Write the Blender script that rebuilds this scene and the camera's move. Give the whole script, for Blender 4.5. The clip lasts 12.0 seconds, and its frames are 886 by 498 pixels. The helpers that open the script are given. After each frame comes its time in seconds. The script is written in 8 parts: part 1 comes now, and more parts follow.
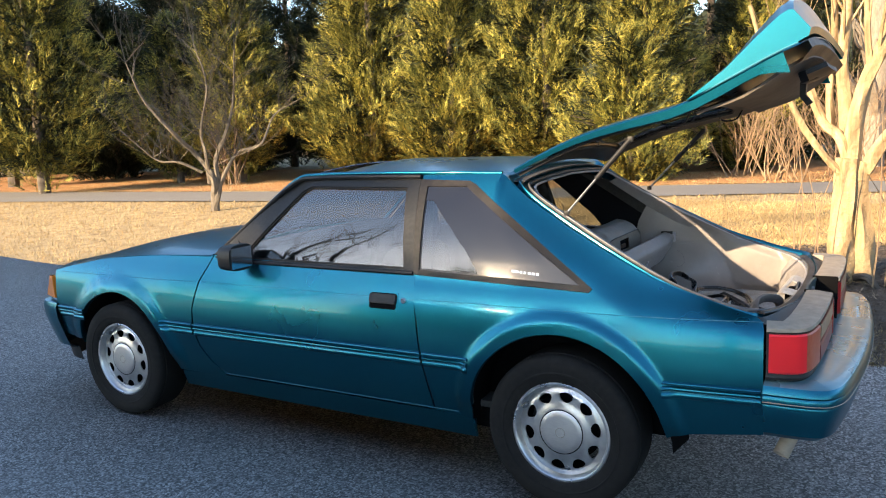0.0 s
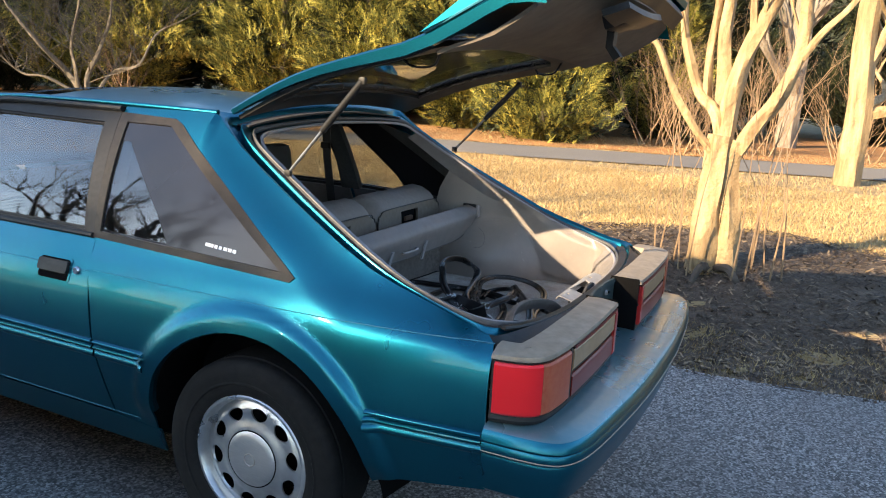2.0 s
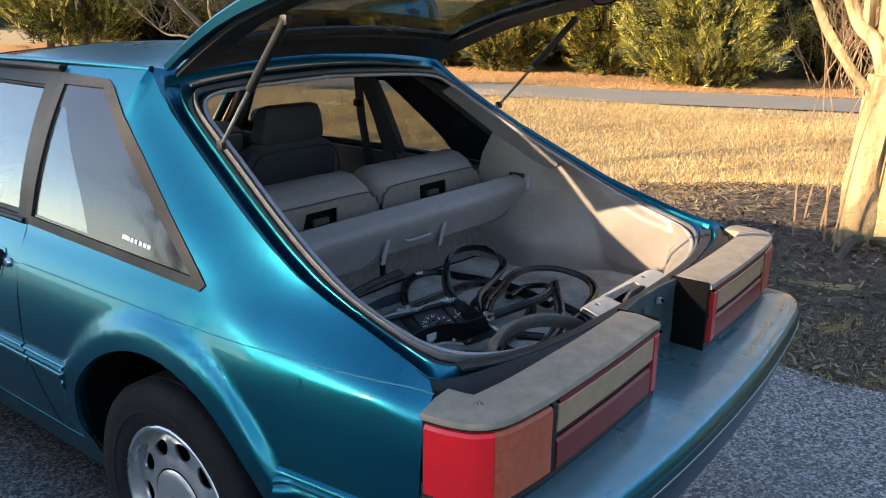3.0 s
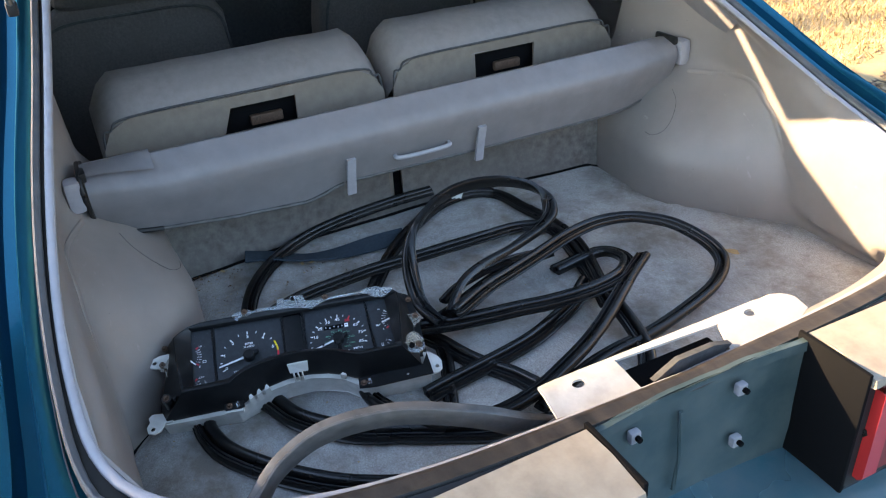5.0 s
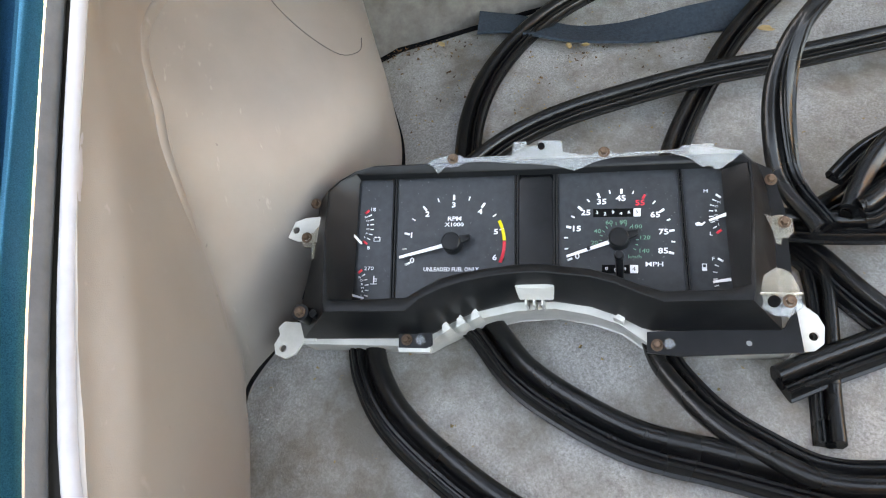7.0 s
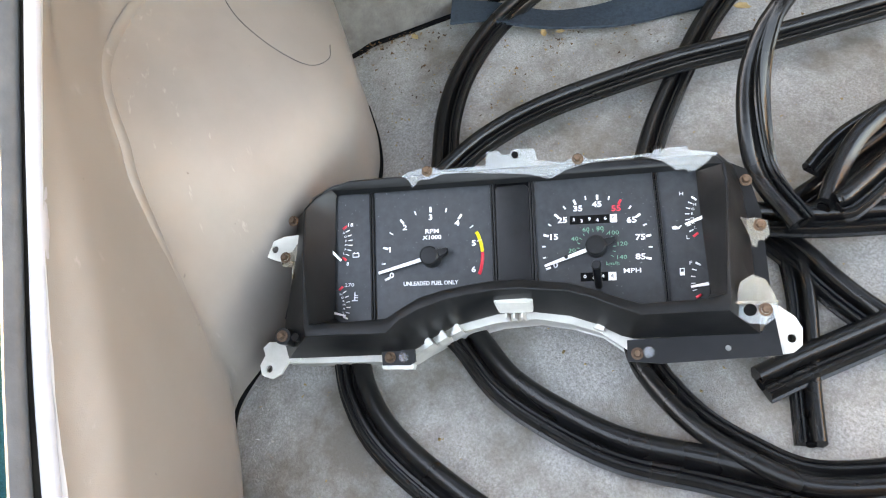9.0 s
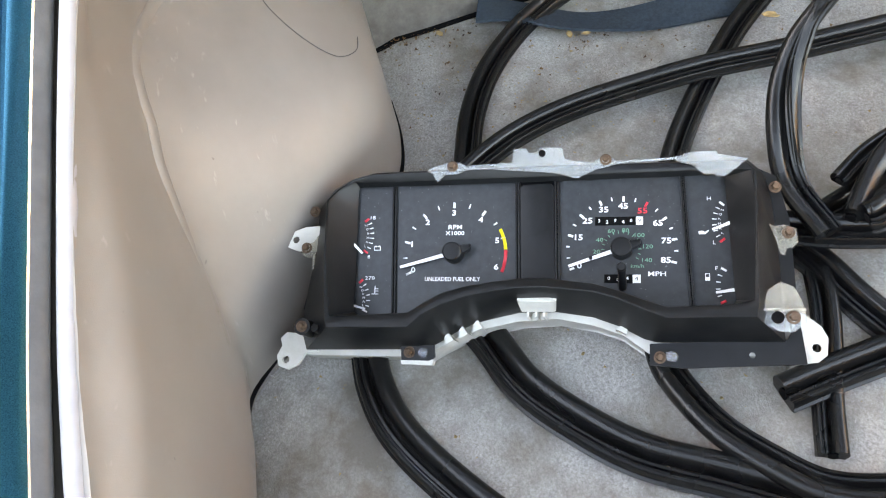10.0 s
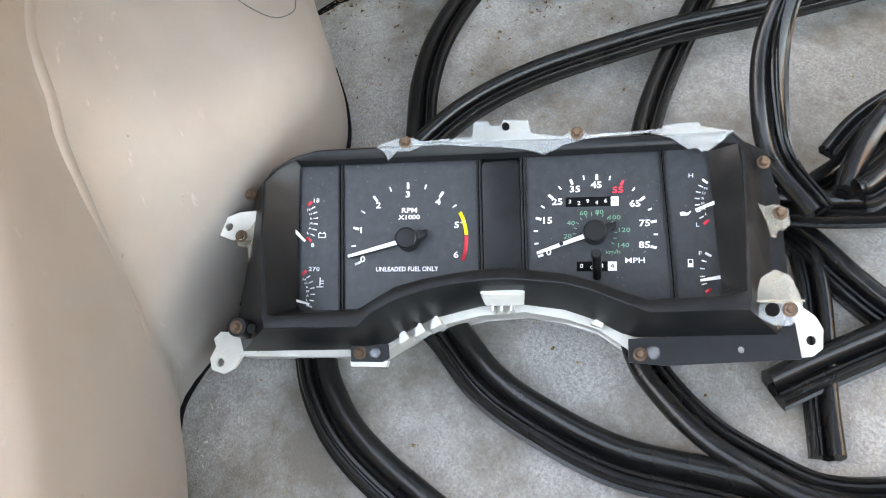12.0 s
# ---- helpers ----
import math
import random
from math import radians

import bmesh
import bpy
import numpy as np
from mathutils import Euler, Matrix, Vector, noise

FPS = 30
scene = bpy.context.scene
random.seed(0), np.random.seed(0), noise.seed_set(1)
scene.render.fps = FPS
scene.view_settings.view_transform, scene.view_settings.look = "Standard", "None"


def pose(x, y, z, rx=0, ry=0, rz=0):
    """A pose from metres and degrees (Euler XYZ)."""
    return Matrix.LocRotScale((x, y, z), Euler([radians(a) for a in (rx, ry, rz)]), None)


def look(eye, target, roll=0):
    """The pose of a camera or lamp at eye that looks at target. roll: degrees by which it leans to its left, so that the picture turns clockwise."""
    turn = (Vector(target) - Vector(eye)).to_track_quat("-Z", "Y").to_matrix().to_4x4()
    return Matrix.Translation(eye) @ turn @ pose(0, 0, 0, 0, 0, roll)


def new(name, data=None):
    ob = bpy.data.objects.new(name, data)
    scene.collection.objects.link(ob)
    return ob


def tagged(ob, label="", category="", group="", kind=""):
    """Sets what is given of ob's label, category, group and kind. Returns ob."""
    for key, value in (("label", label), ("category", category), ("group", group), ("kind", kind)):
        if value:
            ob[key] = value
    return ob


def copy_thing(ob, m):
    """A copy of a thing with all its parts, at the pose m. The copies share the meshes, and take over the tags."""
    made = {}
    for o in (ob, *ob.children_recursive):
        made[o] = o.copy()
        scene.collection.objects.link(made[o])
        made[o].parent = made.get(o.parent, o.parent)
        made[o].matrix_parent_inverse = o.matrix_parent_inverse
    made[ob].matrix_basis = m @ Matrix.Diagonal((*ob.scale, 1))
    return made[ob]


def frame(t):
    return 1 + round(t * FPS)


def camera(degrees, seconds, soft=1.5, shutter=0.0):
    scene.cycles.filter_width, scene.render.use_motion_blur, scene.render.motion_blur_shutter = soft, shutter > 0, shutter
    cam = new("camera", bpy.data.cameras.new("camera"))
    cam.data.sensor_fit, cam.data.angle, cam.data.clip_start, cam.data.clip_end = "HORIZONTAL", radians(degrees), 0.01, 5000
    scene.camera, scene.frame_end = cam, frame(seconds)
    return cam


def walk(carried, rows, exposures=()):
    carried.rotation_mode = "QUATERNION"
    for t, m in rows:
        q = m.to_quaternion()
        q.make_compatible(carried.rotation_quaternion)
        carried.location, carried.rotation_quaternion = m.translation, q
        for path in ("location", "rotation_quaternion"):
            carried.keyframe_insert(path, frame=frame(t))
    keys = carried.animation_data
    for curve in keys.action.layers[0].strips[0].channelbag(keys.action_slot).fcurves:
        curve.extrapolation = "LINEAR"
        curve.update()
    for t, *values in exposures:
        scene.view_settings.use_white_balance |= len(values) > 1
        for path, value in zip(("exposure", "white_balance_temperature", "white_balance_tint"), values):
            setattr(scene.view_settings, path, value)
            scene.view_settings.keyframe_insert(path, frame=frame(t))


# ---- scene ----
cam = camera(57.8, 12.0, soft=1.1)
PATH = [
    (0, (1.139, -3.602, 1.505), (0.138, -1.897, 1.202), -2.3),
    (0.5, (1.23, -3.422, 1.495), (0.189, -1.741, 1.198), -1.2),
    (1, (1.341, -3.168, 1.498), (0.311, -1.489, 1.151), 0.1),
    (1.5, (1.372, -2.856, 1.477), (0.475, -1.111, 1.086), 2.1),
    (2, (1.432, -2.565, 1.465), (0.589, -0.804, 1.034), 3.1),
    (2.5, (1.532, -2.202, 1.468), (0.525, -0.542, 0.989), 1.9),
    (2.7, (1.526, -2.025, 1.45), (0.454, -0.416, 0.938), 1.1),
    (4.3, (1.502, -0.902, 1.433), (0.035, 0.176, 0.605), 1.8),
    (4.5, (1.454, -0.803, 1.429), (-0.034, 0.204, 0.551), 1.4),
    (4.7, (1.385, -0.680, 1.421), (-0.131, 0.200, 0.459), -0.8),
    (5, (1.304, -0.548, 1.401), (-0.256, 0.175, 0.379), -3.9),
    (5.2, (1.185, -0.443, 1.403), (-0.368, 0.085, 0.259), -6.8),
    (5.5, (1.04, -0.427, 1.332), (-0.477, -0.059, 0.081), -7.1),
    (5.8, (0.889, -0.433, 1.339), (-0.473, -0.148, -0.097), -5.6),
    (6, (0.879, -0.419, 1.237), (-0.601, -0.284, -0.101), -9.1),
    (6.5, (0.804, -0.423, 1.208), (-0.571, -0.462, -0.244), -12.7),
    (7, (0.771, -0.42, 1.174), (-0.552, -0.451, -0.325), -13.1),
    (7.2, (0.761, -0.412, 1.181), (-0.52, -0.447, -0.354), -14.0),
    (8.8, (0.736, -0.389, 1.196), (-0.497, -0.448, -0.378), -17.5),
    (9, (0.737, -0.392, 1.201), (-0.497, -0.451, -0.373), -17.3),
    (9.5, (0.734, -0.395, 1.199), (-0.509, -0.456, -0.367), -16.6),
    (10, (0.736, -0.41, 1.197), (-0.504, -0.47, -0.37), -15.1),
    (10.5, (0.75, -0.404, 1.182), (-0.472, -0.455, -0.4), -14.7),
    (11, (0.706, -0.395, 1.152), (-0.467, -0.411, -0.468), -14.4),
    (11.5, (0.663, -0.405, 1.147), (-0.495, -0.372, -0.483), -12.5),
    (12, (0.684, -0.41, 1.15), (-0.475, -0.372, -0.479), -12.3),
]
walk(cam, [(t, look(eye, target, roll)) for t, eye, target, roll in PATH],
     exposures=[(0.0, 1.9, 7100, 11), (2.7, 1.78, 7100, 11), (4.3, 2.18, 6650, 11), (5.0, 3.05, 7700, 13), (5.5, 3.8, 11800, 21), (6.0, 4.25, 13500, 21), (6.5, 4.3, 13900, 20), (7.0, 4.38, 13700, 19), (9.0, 4.70, 13500, 19), (10.0, 4.56, 13500, 19), (12.0, 4.72, 13900, 19)])

# ---- world, sun ----
SUN_DIR = Vector((-0.637, -1.2, 0.492)).normalized()   # from the place towards the sun
world = bpy.data.worlds.new("sky")
scene.world = world
world.use_nodes = True
wn = world.node_tree.nodes
sky = wn.new("ShaderNodeTexSky")
sky.sky_type, sky.sun_disc = "NISHITA", False
sky.sun_elevation = math.asin(SUN_DIR.z)
sky.sun_rotation = math.atan2(SUN_DIR.x, SUN_DIR.y)
sky.air_density, sky.dust_density, sky.ozone_density = 1.0, 0.4, 2.6
wn["Background"].inputs["Strength"].default_value = 0.15
world.node_tree.links.new(sky.outputs[0], wn["Background"].inputs["Color"])
sun_data = bpy.data.lights.new("sun", "SUN")
sun_data.energy, sun_data.angle, sun_data.color = 5.0, radians(0.53), (1.0, 0.80, 0.55)
sun = new("sun", sun_data)
sun.matrix_world = look(SUN_DIR * 40, (0, 0, 0))
scene.view_settings.exposure = 0.9


# ---- materials ----
def principled(name, color=(0.5, 0.5, 0.5), rough=0.6, metal=0.0, coat=0.0, spec=0.5):
    m = bpy.data.materials.new(name)
    m.use_nodes = True
    b = m.node_tree.nodes["Principled BSDF"]
    b.inputs["Base Color"].default_value = (*color, 1)
    b.inputs["Roughness"].default_value = rough
    b.inputs["Metallic"].default_value = metal
    b.inputs["Coat Weight"].default_value = coat
    b.inputs["Coat Roughness"].default_value = 0.04
    b.inputs["Specular IOR Level"].default_value = spec
    return m


def shader(m):
    return m.node_tree.nodes["Principled BSDF"]


def noise_tex(m, scale, detail=4.0, rough=0.55, stretch=None):
    nt = m.node_tree
    tc = nt.nodes.new("ShaderNodeTexCoord")
    n = nt.nodes.new("ShaderNodeTexNoise")
    n.inputs["Scale"].default_value, n.inputs["Detail"].default_value = scale, detail
    n.inputs["Roughness"].default_value = rough
    if stretch:
        mp = nt.nodes.new("ShaderNodeMapping")
        mp.inputs["Scale"].default_value = stretch
        nt.links.new(tc.outputs["Object"], mp.inputs["Vector"])
        nt.links.new(mp.outputs[0], n.inputs["Vector"])
    else:
        nt.links.new(tc.outputs["Object"], n.inputs["Vector"])
    return n.outputs["Fac"]


def ramp(m, fac, stops):
    nt = m.node_tree
    r = nt.nodes.new("ShaderNodeValToRGB")
    e = r.color_ramp.elements
    while len(e) < len(stops):
        e.new(0.5)
    for el, (p, c) in zip(e, stops):
        el.position = p
        el.color = (*c, 1) if len(c) == 3 else c
    nt.links.new(fac, r.inputs["Fac"])
    return r.outputs["Color"]


def mix(m, fac, a, b, mode="MIX"):
    nt = m.node_tree
    x = nt.nodes.new("ShaderNodeMix")
    x.data_type, x.blend_type = "RGBA", mode
    for sock, val in ((x.inputs[0], fac), (x.inputs[6], a), (x.inputs[7], b)):
        if isinstance(val, bpy.types.NodeSocket):
            nt.links.new(val, sock)
        elif isinstance(val, tuple):
            sock.default_value = (*val, 1)
        else:
            sock.default_value = val
    return x.outputs[2]


def bump(m, fac, strength=0.3, dist=0.01):
    nt = m.node_tree
    b = nt.nodes.new("ShaderNodeBump")
    b.inputs["Strength"].default_value, b.inputs["Distance"].default_value = strength, dist
    nt.links.new(fac, b.inputs["Height"])
    nt.links.new(b.outputs[0], shader(m).inputs["Normal"])


def link(m, out, name):
    m.node_tree.links.new(out, shader(m).inputs[name])


def grained(name, dark, light, scale, rough=0.7, coarse=None, bumps=0.3, dist=0.005, metal=0.0, coat=0.0, spec=0.5, stretch=None, fine=None):
    """A surface whose colour wanders between two tones at two scales, with fine relief."""
    m = principled(name, dark, rough, metal, coat, spec)
    a = noise_tex(m, scale, 5, 0.6, stretch)
    c = noise_tex(m, coarse or scale * 0.12, 3, 0.5)
    col = ramp(m, a, [(0.3, dark), (0.7, light)])
    mid = tuple((p + q) / 2 for p, q in zip(dark, light))
    col = mix(m, ramp(m, c, [(0.35, (0, 0, 0)), (0.65, (0.55, 0.55, 0.55))]), col, mid)
    link(m, col, "Base Color")
    rr = ramp(m, c, [(0.3, (max(rough - 0.08, 0.02),) * 3), (0.7, (min(rough + 0.08, 1),) * 3)])
    link(m, rr, "Roughness")
    if bumps:
        bump(m, noise_tex(m, fine or scale * 3, 4, 0.6), bumps, dist)
    return m


def scuffed(name, dark, light, *rest, **kw):
    """Moulded plastic with pale scrape marks and specks of dirt."""
    m = grained(name, dark, light, *rest, **kw)
    old = shader(m).inputs["Base Color"].links[0].from_socket
    where = ramp(m, noise_tex(m, 9, 2, 0.5), [(0.50, (0, 0, 0)), (0.60, (1, 1, 1))])
    marks = ramp(m, noise_tex(m, 55, 3, 0.6, (1.0, 3.5, 0.7)), [(0.64, (0, 0, 0)), (0.76, (0.22, 0.22, 0.22))])
    col = mix(m, mix(m, 1.0, where, marks, "MULTIPLY"), old, (0.55, 0.52, 0.49))
    specks = ramp(m, noise_tex(m, 130, 2, 0.5), [(0.765, (0, 0, 0)), (0.79, (0.5, 0.5, 0.5))])
    link(m, mix(m, specks, col, (0.05, 0.04, 0.03)), "Base Color")
    return m


def teal_paint(name="teal_metallic_paint"):
    m = principled(name, (0.002, 0.14, 0.23), 0.33, 0.95, 0.25)
    fl = noise_tex(m, 1400, 2, 0.5)
    col = ramp(m, fl, [(0.3, (0.001, 0.088, 0.132)), (0.75, (0.004, 0.182, 0.268))])
    dust = noise_tex(m, 4, 3, 0.5)
    col = mix(m, ramp(m, dust, [(0.55, (0, 0, 0)), (0.85, (0.04, 0.04, 0.04))]), col, (0.16, 0.20, 0.20))
    link(m, col, "Base Color")
    link(m, ramp(m, dust, [(0.3, (0.27,) * 3), (0.8, (0.33,) * 3)]), "Roughness")
    shader(m).inputs["Coat Roughness"].default_value = 0.06
    return m


TEAL = teal_paint()
TEAL_DULL = grained("dusty_teal_paint", (0.010, 0.034, 0.040), (0.085, 0.105, 0.100), 16, 0.45, 7, 0.1, 0.002, 0.1)
BLACK_TRIM = grained("black_trim", (0.008, 0.008, 0.009), (0.020, 0.0195, 0.019), 60, 0.48, 4, 0.12, 0.001, spec=0.28)
BROWN_TRIM = grained("faded_window_trim", (0.012, 0.0105, 0.0095), (0.030, 0.025, 0.021), 40, 0.5, 5, 0.1, 0.001, spec=0.22)
LINER = principled("wheel_well_black", (0.004, 0.004, 0.0045), 0.95, spec=0.08)
TYRE = grained("tyre_rubber", (0.004, 0.004, 0.0045), (0.012, 0.0115, 0.011), 45, 0.85, 5, 0.25, 0.002, spec=0.2)
RUBBER = grained("weatherstrip_rubber", (0.003, 0.003, 0.0033), (0.011, 0.011, 0.011), 70, 0.26, 7, 0.22, 0.0012, spec=0.34)
RUBBER_GREY = grained("dusty_grey_rubber", (0.034, 0.033, 0.033), (0.095, 0.090, 0.086), 50, 0.6, 6, 0.25, 0.002)
ALLOY = grained("machined_alloy", (0.44, 0.44, 0.45), (0.62, 0.62, 0.61), 30, 0.33, 6, 0.05, 0.001, 0.9)
CAP_METAL = grained("brushed_cap", (0.42, 0.42, 0.43), (0.62, 0.61, 0.60), 40, 0.38, 6, 0.06, 0.001, 0.9, stretch=(1, 1, 14))
CHROME = principled("chrome", (0.75, 0.75, 0.76), 0.12, 1.0)
STEEL = grained("worn_steel", (0.18, 0.17, 0.16), (0.45, 0.43, 0.40), 60, 0.4, 8, 0.1, 0.001, 0.9)
RUST = grained("rusty_screw", (0.055, 0.030, 0.020), (0.17, 0.10, 0.065), 300, 0.7, 60, 0.4, 0.001, 0.4)


def glass_dark(name, tint, alpha_rough=0.02):
    m = principled(name, tint, alpha_rough, 0.0)
    shader(m).inputs["Transmission Weight"].default_value = 1.0
    shader(m).inputs["IOR"].default_value = 1.6
    shader(m).inputs["Coat Weight"].default_value = 0.4
    shader(m).inputs["Coat IOR"].default_value = 1.6
    shader(m).inputs["Coat Roughness"].default_value = 0.01
    return m


GLASS = glass_dark("tinted_glass", (0.34, 0.37, 0.38))
GLASS_BLACK = principled("blacked_glass", (0.016, 0.016, 0.020), 0.07, 0.0, 0.1, 0.42)
RED_LENS = principled("red_lens", (0.74, 0.010, 0.016), 0.30, 0.0, 0.4)
DUSTY_LENS = grained("dusty_red_lens", (0.36, 0.055, 0.030), (0.44, 0.13, 0.065), 60, 0.36, 8, 0.05, 0.001, 0.0, 0.0, 0.25)
DARK_RED_LENS = principled("dark_red_lens", (0.17, 0.018, 0.010), 0.35, 0.0, 0.0, 0.25)
WORN_RED_LENS = principled("worn_red_lens", (0.36, 0.022, 0.022), 0.34, 0.0, 0.2, 0.3)
AMBER_LENS = principled("amber_lens", (0.70, 0.20, 0.02), 0.15, 0.0, 0.8)
CLEAR_LENS = grained("clear_lamp_lens", (0.28, 0.175, 0.095), (0.38, 0.25, 0.145), 30, 0.34, 6, 0.04, 0.001, 0.0, 0.0, 0.25)
LAMP_BODY = grained("dusty_lamp_housing", (0.19, 0.155, 0.12), (0.32, 0.27, 0.21), 30, 0.55, 5, 0.12, 0.001)
PLASTIC_GREY = grained("grey_interior_plastic", (0.138, 0.128, 0.130), (0.190, 0.177, 0.178), 25, 0.52, 4, 0.22, 0.0008, fine=900)
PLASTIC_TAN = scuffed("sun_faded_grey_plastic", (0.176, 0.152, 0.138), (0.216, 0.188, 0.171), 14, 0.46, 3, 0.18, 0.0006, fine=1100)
VINYL_WHITE = grained("pale_weatherstrip_lip", (0.24, 0.23, 0.245), (0.31, 0.297, 0.314), 50, 0.5, 8, 0.1, 0.001)
FABRIC_GREY = grained("grey_seat_cloth", (0.066, 0.057, 0.053), (0.112, 0.098, 0.092), 160, 0.9, 8, 0.4, 0.002)
FABRIC_PALE = grained("pale_grey_vinyl", (0.150, 0.132, 0.122), (0.200, 0.178, 0.165), 60, 0.6, 6, 0.25, 0.001)
# tan-brown tone puts the light on the rear faces into the seat cloth
FABRIC_TAN = grained("light_toned_seat_back_cloth", (0.135, 0.108, 0.085), (0.190, 0.155, 0.125), 50, 0.85, 5, 0.3, 0.0015)
FABRIC_DARK = grained("dark_interior_cloth", (0.03, 0.03, 0.032), (0.07, 0.068, 0.068), 90, 0.9, 8, 0.3, 0.002)
PINSTRIPE = principled("pale_pinstripe", (0.035, 0.17, 0.235), 0.5, spec=0.2)
# teal with dust, its base lightened for the sky mirrored in the bumper top
DUSTY_SKY_PAD = grained("dusty_sky_toned_bumper_top", (0.050, 0.190, 0.235), (0.190, 0.260, 0.275), 20, 0.27, 4, 0.06, 0.001, 0.55, 0.3)
WHITE_DECAL = principled("white_decal", (0.75, 0.77, 0.80), 0.4)


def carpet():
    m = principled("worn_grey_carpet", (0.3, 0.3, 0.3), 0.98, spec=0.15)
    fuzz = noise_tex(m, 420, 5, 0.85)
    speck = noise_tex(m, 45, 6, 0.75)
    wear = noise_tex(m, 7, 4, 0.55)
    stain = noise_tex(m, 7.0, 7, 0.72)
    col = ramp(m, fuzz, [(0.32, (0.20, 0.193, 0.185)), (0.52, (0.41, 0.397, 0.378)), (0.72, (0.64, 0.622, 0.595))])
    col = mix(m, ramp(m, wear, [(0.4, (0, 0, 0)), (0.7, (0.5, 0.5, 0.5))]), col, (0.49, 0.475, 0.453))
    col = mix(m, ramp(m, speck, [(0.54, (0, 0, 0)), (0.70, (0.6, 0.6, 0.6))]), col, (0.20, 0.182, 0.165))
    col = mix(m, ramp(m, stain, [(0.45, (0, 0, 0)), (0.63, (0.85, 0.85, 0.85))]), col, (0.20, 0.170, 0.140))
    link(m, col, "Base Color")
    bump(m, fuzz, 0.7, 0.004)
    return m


CARPET = carpet()


def asphalt():
    m = principled("asphalt", (0.05, 0.05, 0.05), 0.92)
    st = noise_tex(m, 100, 3, 0.75)
    patch = noise_tex(m, 1.1, 5, 0.6)
    cells = m.node_tree.nodes.new("ShaderNodeTexVoronoi")
    cells.inputs["Scale"].default_value = 120
    m.node_tree.links.new(m.node_tree.nodes["Texture Coordinate"].outputs["Object"], cells.inputs["Vector"])
    grey = m.node_tree.nodes.new("ShaderNodeRGBToBW")
    m.node_tree.links.new(cells.outputs["Color"], grey.inputs[0])
    col = ramp(m, grey.outputs[0], [(0.25, (0.090, 0.087, 0.084)), (0.50, (0.250, 0.242, 0.234)), (0.68, (0.40, 0.387, 0.371)), (0.85, (0.62, 0.60, 0.57))])
    col = mix(m, ramp(m, st, [(0.45, (0.45, 0.45, 0.45)), (0.55, (0, 0, 0))]), col, (0.05, 0.048, 0.047))
    col = mix(m, ramp(m, patch, [(0.4, (0, 0, 0)), (0.75, (0.35, 0.35, 0.35))]), col, (0.21, 0.200, 0.190))
    link(m, col, "Base Color")
    bump(m, st, 0.25, 0.003)
    return m


ASPHALT = asphalt()
LAWN = grained("dormant_lawn", (0.19, 0.122, 0.055), (0.42, 0.315, 0.16), 5, 0.95, 0.5, 0.3, 0.02, fine=90)
MULCH = grained("bark_mulch", (0.05, 0.036, 0.026), (0.17, 0.125, 0.09), 26, 0.95, 2.0, 0.9, 0.03, fine=55)
ROAD = grained("old_road_asphalt", (0.135, 0.122, 0.108), (0.205, 0.188, 0.168), 60, 0.9, 1.2, 0.4, 0.005)
PALE_BARK = grained("pale_smooth_bark", (0.14, 0.080, 0.034), (0.48, 0.345, 0.18), 7, 0.7, 1.4, 0.8, 0.02, stretch=(2.4, 2.4, 0.35), fine=24)
GREY_BARK = grained("grey_bark", (0.14, 0.115, 0.09), (0.32, 0.27, 0.21), 12, 0.9, 2.5, 0.6, 0.012, stretch=(2, 2, 0.5))
DARK_BARK = grained("dark_bark", (0.05, 0.04, 0.03), (0.13, 0.10, 0.075), 12, 0.9, 2.5, 0.6, 0.012)


def foliage(name, dark, mid, light):
    m = principled(name, mid, 0.65, spec=0.25)
    nt = m.node_tree
    geo = nt.nodes.new("ShaderNodeNewGeometry")
    col = ramp(m, geo.outputs["Random Per Island"], [(0.0, dark), (0.55, mid), (1.0, light)])
    big = noise_tex(m, 0.9, 3, 0.5)
    col = mix(m, ramp(m, big, [(0.4, (0, 0, 0)), (0.7, (0.6, 0.6, 0.6))]), col, dark)
    link(m, col, "Base Color")
    shader(m).inputs["Subsurface Weight"].default_value = 0.0
    return m


JUNIPER = foliage("golden_juniper_leaves", (0.024, 0.034, 0.010), (0.215, 0.205, 0.042), (0.58, 0.47, 0.098))
CEDAR = foliage("dark_cedar_leaves", (0.020, 0.030, 0.012), (0.085, 0.095, 0.026), (0.20, 0.185, 0.05))
# near-black needles, with the shade of the woods put into their colour
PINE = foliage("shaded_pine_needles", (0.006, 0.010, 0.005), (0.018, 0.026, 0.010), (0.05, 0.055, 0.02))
GRASS = foliage("dry_grass_blades", (0.25, 0.16, 0.07), (0.44, 0.31, 0.14), (0.60, 0.45, 0.23))
STRAW = grained("orange_pine_straw", (0.30, 0.13, 0.045), (0.52, 0.26, 0.10), 14, 0.95, 1.0, 0.8, 0.03, fine=70)
PILE = principled("grey_carpet_fibres", (0.4, 0.4, 0.4), 0.95, spec=0.1)
fibre = PILE.node_tree.nodes.new("ShaderNodeNewGeometry").outputs["Random Per Island"]
fibre = ramp(PILE, fibre, [(0.0, (0.27, 0.254, 0.234)), (0.25, (0.38, 0.360, 0.332)), (0.65, (0.47, 0.447, 0.414)), (1.0, (0.58, 0.556, 0.520))])
link(PILE, mix(PILE, ramp(PILE, noise_tex(PILE, 7.0, 7, 0.72), [(0.45, (0, 0, 0)), (0.63, (0.85, 0.85, 0.85))]), fibre, (0.20, 0.170, 0.140)), "Base Color")
STEM = grained("dry_stems", (0.16, 0.10, 0.06), (0.34, 0.23, 0.13), 20, 0.85, 3, 0.2, 0.002)


